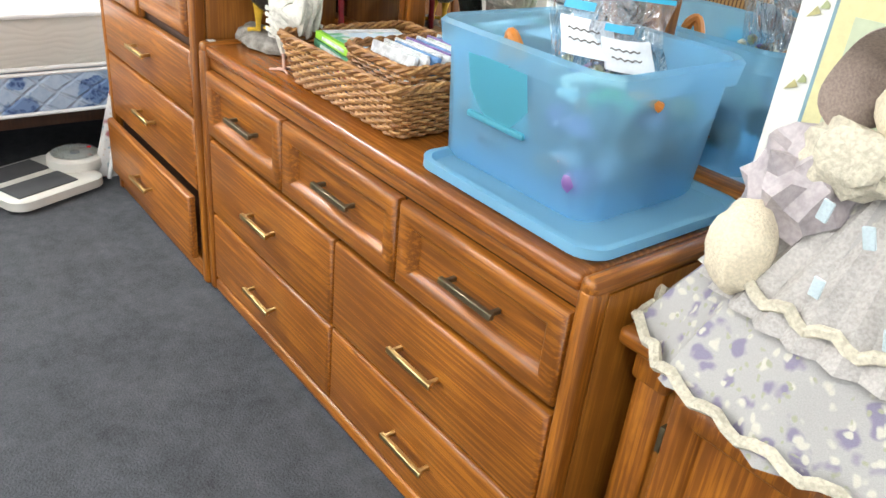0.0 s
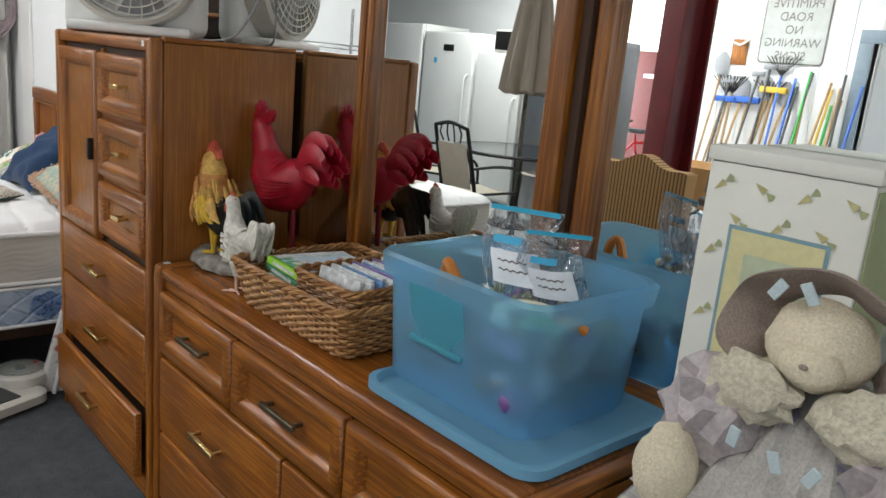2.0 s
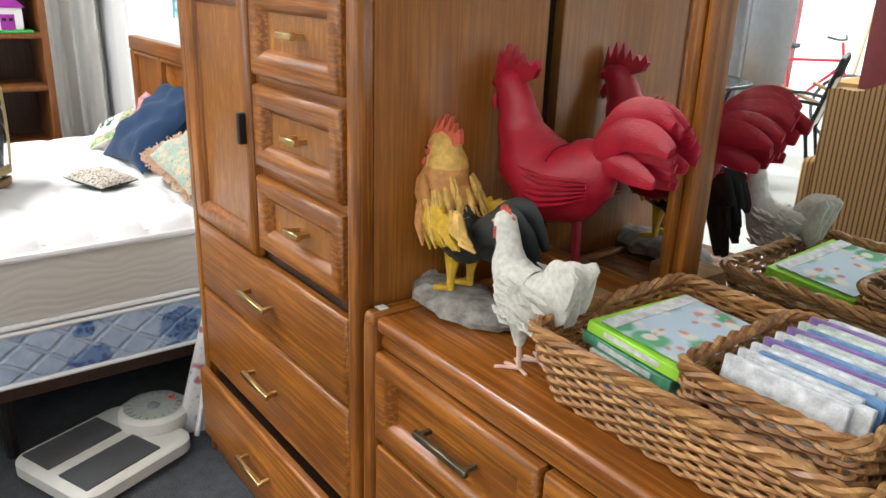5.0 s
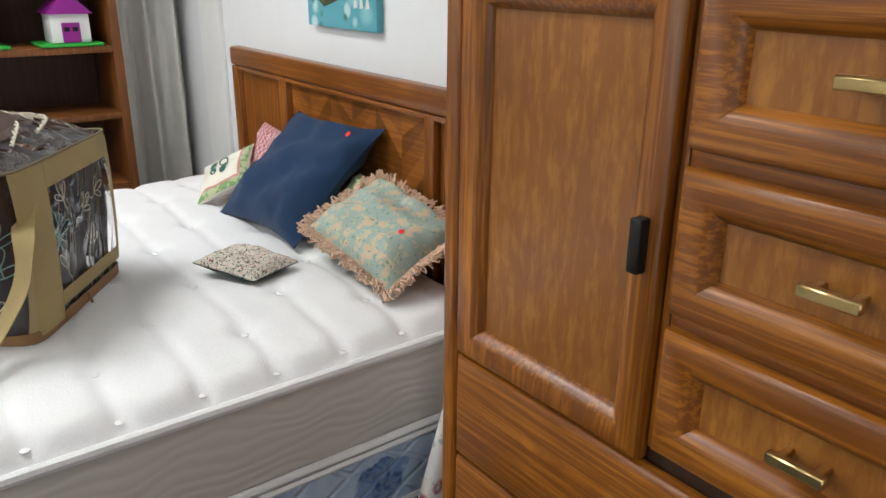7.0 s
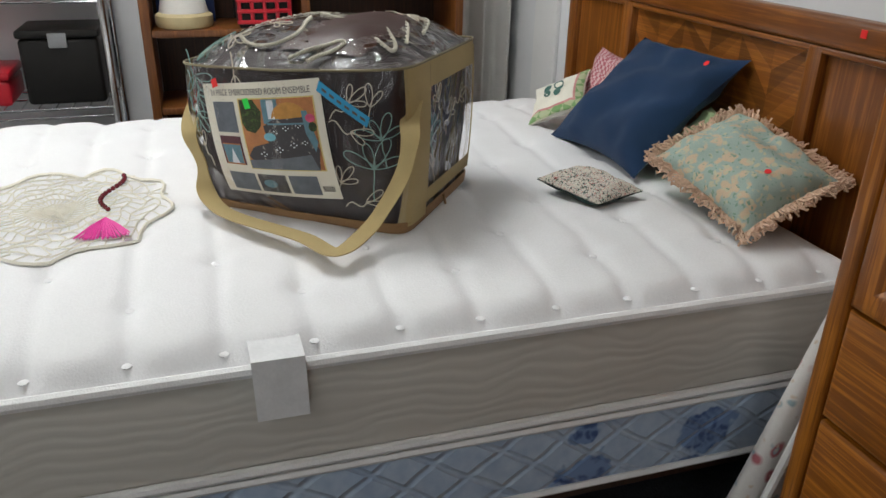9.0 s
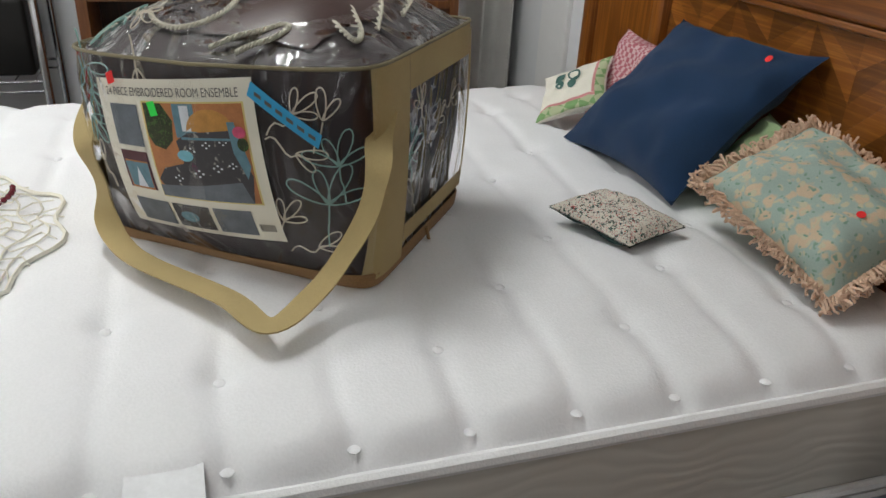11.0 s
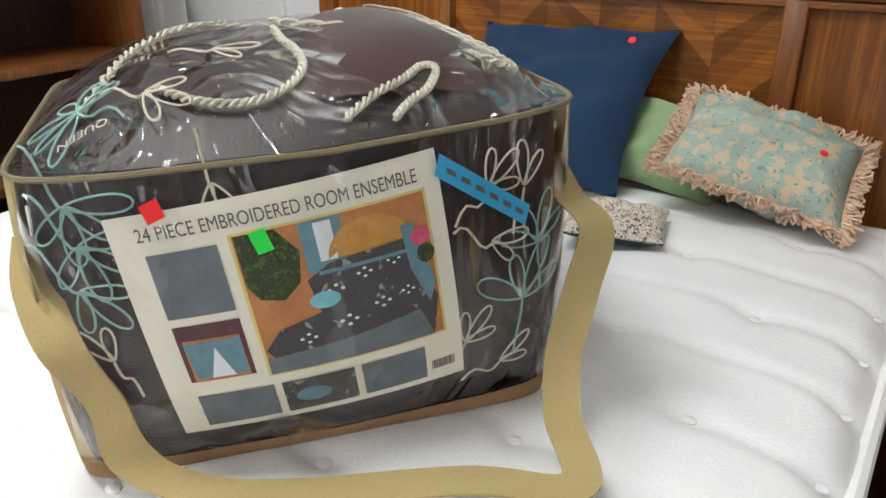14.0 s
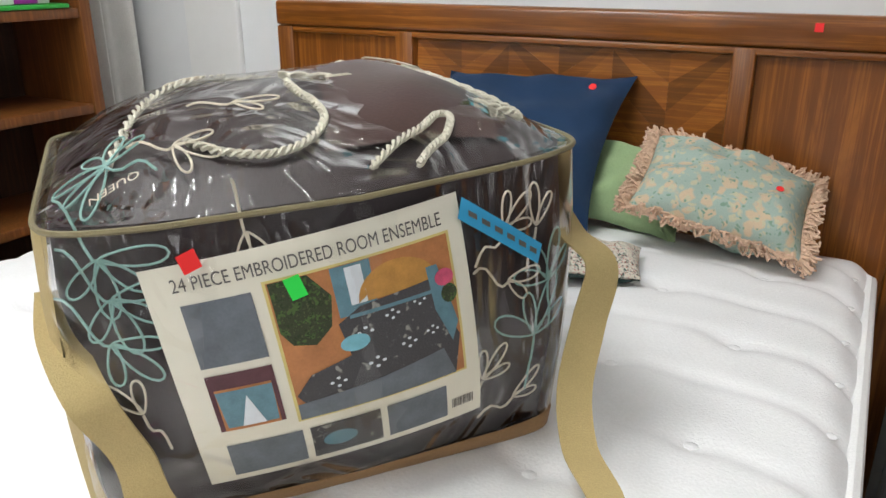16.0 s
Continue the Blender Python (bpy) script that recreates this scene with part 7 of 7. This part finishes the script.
part("pane", box(-4.96, -4.24, -3.003, -2.997, 1.99, 2.71, 0), GLASS, wf)
vf = thing("wall_fan", "grey wall fan in front of the window", "fan", (-4.45, -2.6, 2.2))
for k in range(4):
    a0 = k * math.pi / 2 + 0.4
    part("blade", sheet(lambda u, v: (-4.35 + (0.03 + 0.17 * u) * math.cos(a0 + (v - 0.5) * 0.9), -2.55 + 0.03 * (v - 0.5), 2.15 + (0.03 + 0.17 * u) * math.sin(a0 + (v - 0.5) * 0.9)), 5, 5), GREYP, vf)
part("motor", lathe([(0.05, -0.1), (0.05, 0.03), (0.02, 0.05)], (-4.35, -2.55, 2.15), 16, axis=(0, 1, 0)), GREYP, vf)
part("bracket", tube([(-4.35, -2.62, 2.15), (-4.22, -2.94, 2.1)], 0.015), GREYP, vf)

# red steel beam
bmn = thing("steel_beam", "dark red painted steel I-beam column", "beam", (-2.0, -0.83, 0), "", "structure")
BMM = pose(-2.0, -0.83, 0, 0, 0, 25)
part("flange", turned(box(-0.12, 0.12, -0.12, -0.1, 0, 3.1, 0.003), BMM), STEELRED, bmn)
part("flange", turned(box(-0.12, 0.12, 0.1, 0.12, 0, 3.1, 0.003), BMM), STEELRED, bmn)
part("web", turned(box(-0.012, 0.012, -0.099, 0.099, 0, 3.1, 0), BMM), STEELRED, bmn)

# striped armchair
ch = thing("striped_armchair", "tan striped upholstered armchair with arched back", "armchair", (-1.6, -0.25, 0))
X, Y = -1.6, -0.25
ring0 = [(X - 0.3 + 0.6 * k / 24, 0.45 + 0.5 + 0.07 * math.sin(math.pi * k / 24) + 0.02 * math.cos(4 * math.pi * k / 24)) for k in range(25)]
outline = [(X - 0.3, 0.3)] + ring0 + [(X + 0.3, 0.3)]
part("backrest", loft([[(x, Y + 0.32, z) for x, z in outline], [(x, Y + 0.22, z) for x, z in outline]]), STRIPE, ch, "arched striped backrest")
part("seat", box(X - 0.3, X + 0.3, Y - 0.3, Y + 0.215, 0.3, 0.46, 0.04, 4), STRIPE, ch)
for s in (-1, 1):
    part("arm", box(X + s * 0.34 - 0.04, X + s * 0.34 + 0.04, Y - 0.28, Y + 0.3, 0.2, 0.64, 0.035, 4), STRIPE, ch)
    for y in (-0.25, 0.27):
        part("leg", tube([(X + s * 0.3, Y + y, 0.3), (X + s * 0.31, Y + y, 0)], [0.028, 0.018], 8), SHELF_DARK, ch)

# road sign on the far wall
sg = thing("road_sign", "grey metal road sign with black words on the wall", "sign", (-3.33, FY + 0.02, 1.8))
SIGNM = plain("weathered_sign_face", (0.4, 0.41, 0.4), 0.5, 0, 0.15, 8)
part("border", turned(loft([rrect(-0.385, 0.385, -0.41, 0.41, 0.0, 0.05), rrect(-0.385, 0.385, -0.41, 0.41, 0.006, 0.05)]), pose(-3.33, FY + 0.02, 2.2, -90, 0, 0)), INK, sg)
part("face", turned(loft([rrect(-0.37, 0.37, -0.395, 0.395, 0.0065, 0.045), rrect(-0.37, 0.37, -0.395, 0.395, 0.009, 0.045)]), pose(-3.33, FY + 0.02, 2.2, -90, 0, 0)), SIGNM, sg)
for i, s in enumerate(("PRIMITIVE", "ROAD", "NO", "WARNING", "SIGNS")):
    tx = text_bm(s, 0.135)
    wd = max(v.co.x for v in tx.verts)
    for v in tx.verts:
        v.co = Vector((-3.33 + (wd / 2 - v.co.x), FY + 0.0305, 2.42 - i * 0.145 + v.co.y))
    part("words", tx, INK, sg, "black sign lettering", smooth=False)

# licence plate strip
for i in range(20):
    lp = thing("licence_plate", "old licence plate in the row along the wall", "licence plate", (-5.0 + 0.33 * i, FY + 0.02, 2.74), "licence plates along the wall")
    part("plate", box(-5.0 + 0.33 * i, -4.69 + 0.33 * i, FY + 0.014, FY + 0.019, 2.67, 2.82, 0.002, 1), (COV[1], COV[6], COV[3], COV[1], COV[0])[(i * 3) % 5], lp)
    part("digits", box(-4.95 + 0.33 * i, -4.74 + 0.33 * i, FY + 0.0192, FY + 0.0205, 2.72, 2.77, 0), GREYP, lp)

# garden tools leaning on the far wall
rn = random.Random(21)
HAND = [wood("ash_handle", (0.5, 0.33, 0.15), (0.3, 0.18, 0.07), "z", 0.6), YELLOW, GREEN, DARKGREY, RED, BLUE]
for i in range(26):
    x = -4.15 + 0.066 * i + rn.uniform(-0.02, 0.02)
    h_ = rn.uniform(1.3, 1.75)
    kind = i % 4
    nm, lab = (("shovel", "long-handled shovel leaning on the wall"), ("rake", "long-handled rake leaning on the wall"), ("hoe", "long-handled hoe leaning on the wall"), ("broom", "push broom leaning on the wall"))[kind]
    t_ = thing(nm, lab, nm, (x, FY + 0.4, 0), "garden tools on the wall")
    up_ = i < 14
    top = Vector((x + rn.uniform(-0.12, 0.12), FY + 0.05, h_))
    foot = Vector((x, FY + 0.38, 0.02))
    part("shaft", tube([foot, top], 0.015, 7), HAND[rn.randrange(6) if i > 12 else (0, 0, 3, 0)[i % 4]], t_)
    e = top if up_ else foot + Vector((0, 0, 0.1))
    dz = 1 if up_ else -0.3
    if kind == 0:
        part("head", loft([[e + Vector((q * w_, 0.01 * b, dz * z)) for q, b in ((-1, 0), (-0.4, 1), (0.4, 1), (1, 0))] for z, w_ in ((0.0, 0.03), (0.05, 0.1), (0.2, 0.1), (0.28, 0.03))], cap=(False, False), closed=False), STEEL, t_)
    elif kind == 1:
        b2 = bmesh.new()
        for k in range(9):
            tube([e, e + Vector((0.05 * (k - 4), 0.02, dz * 0.22))], 0.006, 5, b2)
        part("tines", b2, (GREEN, BLACKMETAL)[i % 2], t_)
    elif kind == 2:
        part("head", box(e.x - 0.08, e.x + 0.08, e.y, e.y + 0.02, e.z, e.z + 0.06, 0.004), STEEL, t_)
    else:
        part("head", box(e.x - 0.16, e.x + 0.16, e.y, e.y + 0.05, e.z, e.z + 0.07, 0.01), BLUE if i < 8 else YELLOW, t_)
an = thing("antlers", "deer antlers on a wooden wall plaque", "antlers", (-3.95, FY + 0.03, 2.0))
part("plaque", box(-4.05, -3.85, FY + 0.013, FY + 0.035, 1.75, 2.05, 0.01), OAK_Z, an)
for s in (-1, 1):
    b2 = tube(smooth_path([(-3.95, FY + 0.04, 1.98), (-3.95 + s * 0.15, FY + 0.12, 2.05), (-3.95 + s * 0.27, FY + 0.18, 2.22), (-3.95 + s * 0.22, FY + 0.22, 2.36)]), 0.014, 7)
    for a in (0.12, 0.2):
        tube([(-3.95 + s * a, FY + 0.13, 2.06 + 0.3 * (a - 0.1)), (-3.95 + s * (a + 0.02), FY + 0.2, 2.22 + 0.3 * (a - 0.1))], 0.009, 6, b2)
    part("antler", b2, OFFWHITE, an)


# bicycles and a wheelbarrow in the back area
def bicycle(x, y, yaw, m, lab):
    b_ = thing("bicycle", lab, "bicycle", (x, y, 0), "bicycles in the back area")
    M = pose(x, y, 0, 0, 0, yaw)
    for cx in (-0.5, 0.5):
        w_ = part("wheel", turned(tube([(cx + 0.32 * math.cos(k * math.tau / 32), 0, 0.33 + 0.32 * math.sin(k * math.tau / 32)) for k in range(32)], 0.017, 6, closed=True), M), DARKGREY, b_)
        b2 = bmesh.new()
        for k in range(14):
            tube([(cx, 0, 0.33), (cx + 0.31 * math.cos(k * math.tau / 14), 0, 0.33 + 0.31 * math.sin(k * math.tau / 14))], 0.002, 4, b2)
        part("spokes", turned(b2, M), CHROME, w_)
    for a, b in (((-0.5, 0.33), (-0.15, 0.75)), ((-0.15, 0.85), (-0.05, 0.3)), ((-0.05, 0.3), (0.38, 0.72)), ((-0.15, 0.75), (0.38, 0.78)), ((0.36, 0.95), (0.5, 0.33)), ((-0.5, 0.33), (-0.05, 0.3))):
        part("frame_tube", turned(tube([(a[0], 0, a[1]), (b[0], 0, b[1])], 0.015, 7), M), m, b_)
    part("handlebar", turned(tube([(0.3, -0.28, 1.0), (0.36, -0.1, 0.97), (0.36, 0.1, 0.97), (0.3, 0.28, 1.0)], 0.012, 7), M), BLACKMETAL, b_)
    part("saddle", turned(box(-0.28, -0.04, -0.07, 0.07, 0.86, 0.91, 0.02, 3), M), DARKGREY, b_)


bicycle(-4.7, -3.6, 25, BLUE, "blue bicycle parked in the back area")
bicycle(-4.2, -3.9, -10, RED, "red bicycle parked in the back area")
bicycle(-5.2, -3.5, 50, DARKGREY, "black bicycle parked in the back area")
wb = thing("wheelbarrow", "brown tub wheelbarrow loaded with odds and ends", "wheelbarrow", (-2.9, -3.0, 0))
part("tray", loft([rrect(-3.1, -2.75, -3.2, -2.8, 0.4, 0.06), rrect(-3.3, -2.55, -3.35, -2.65, 0.72, 0.1), rrect(-3.28, -2.57, -3.33, -2.67, 0.72, 0.1), rrect(-3.08, -2.77, -3.18, -2.82, 0.42, 0.06)]), plain("ochre_tub", (0.45, 0.24, 0.08), 0.5), wb)
part("wheel", lathe([(0.12, -0.04), (0.18, -0.03), (0.18, 0.03), (0.12, 0.04)], (-2.4, -3.0, 0.18), 24, axis=(0, 1, 0)), DARKGREY, wb)
for s in (-1, 1):
    part("handle", tube([(-2.4, -3.0 + s * 0.08, 0.2), (-3.0, -3.0 + s * 0.2, 0.4), (-3.7, -3.0 + s * 0.28, 0.62)], 0.018), WOODRAW, wb)
    part("leg", tube([(-3.15, -3.0 + s * 0.22, 0.44), (-3.2, -3.0 + s * 0.25, 0)], 0.014), BLACKMETAL, wb)
oc = thing("office_chair", "dark brown swivel chair in the back area", "chair", (-2.35, -2.4, 0))
part("backrest", turned(box(-0.22, 0.22, -0.04, 0.04, 0.55, 1.0, 0.035, 4), pose(-2.35, -2.25, 0, 8, 0, 20)), plain("brown_leather", (0.05, 0.03, 0.025), 0.45), oc)
part("seat", turned(box(-0.24, 0.24, -0.45, 0.0, 0.43, 0.52, 0.04, 4), pose(-2.35, -2.25, 0, 0, 0, 20)), bpy.data.materials["brown_leather"], oc)
part("stem", tube([(-2.3, -2.45, 0.06), (-2.3, -2.45, 0.43)], 0.03), BLACKMETAL, oc)
for k in range(5):
    part("foot", tube([(-2.3, -2.45, 0.08), (-2.3 + 0.28 * math.cos(k * 1.257), -2.45 + 0.28 * math.sin(k * 1.257), 0.03)], 0.022), BLACKMETAL, oc)
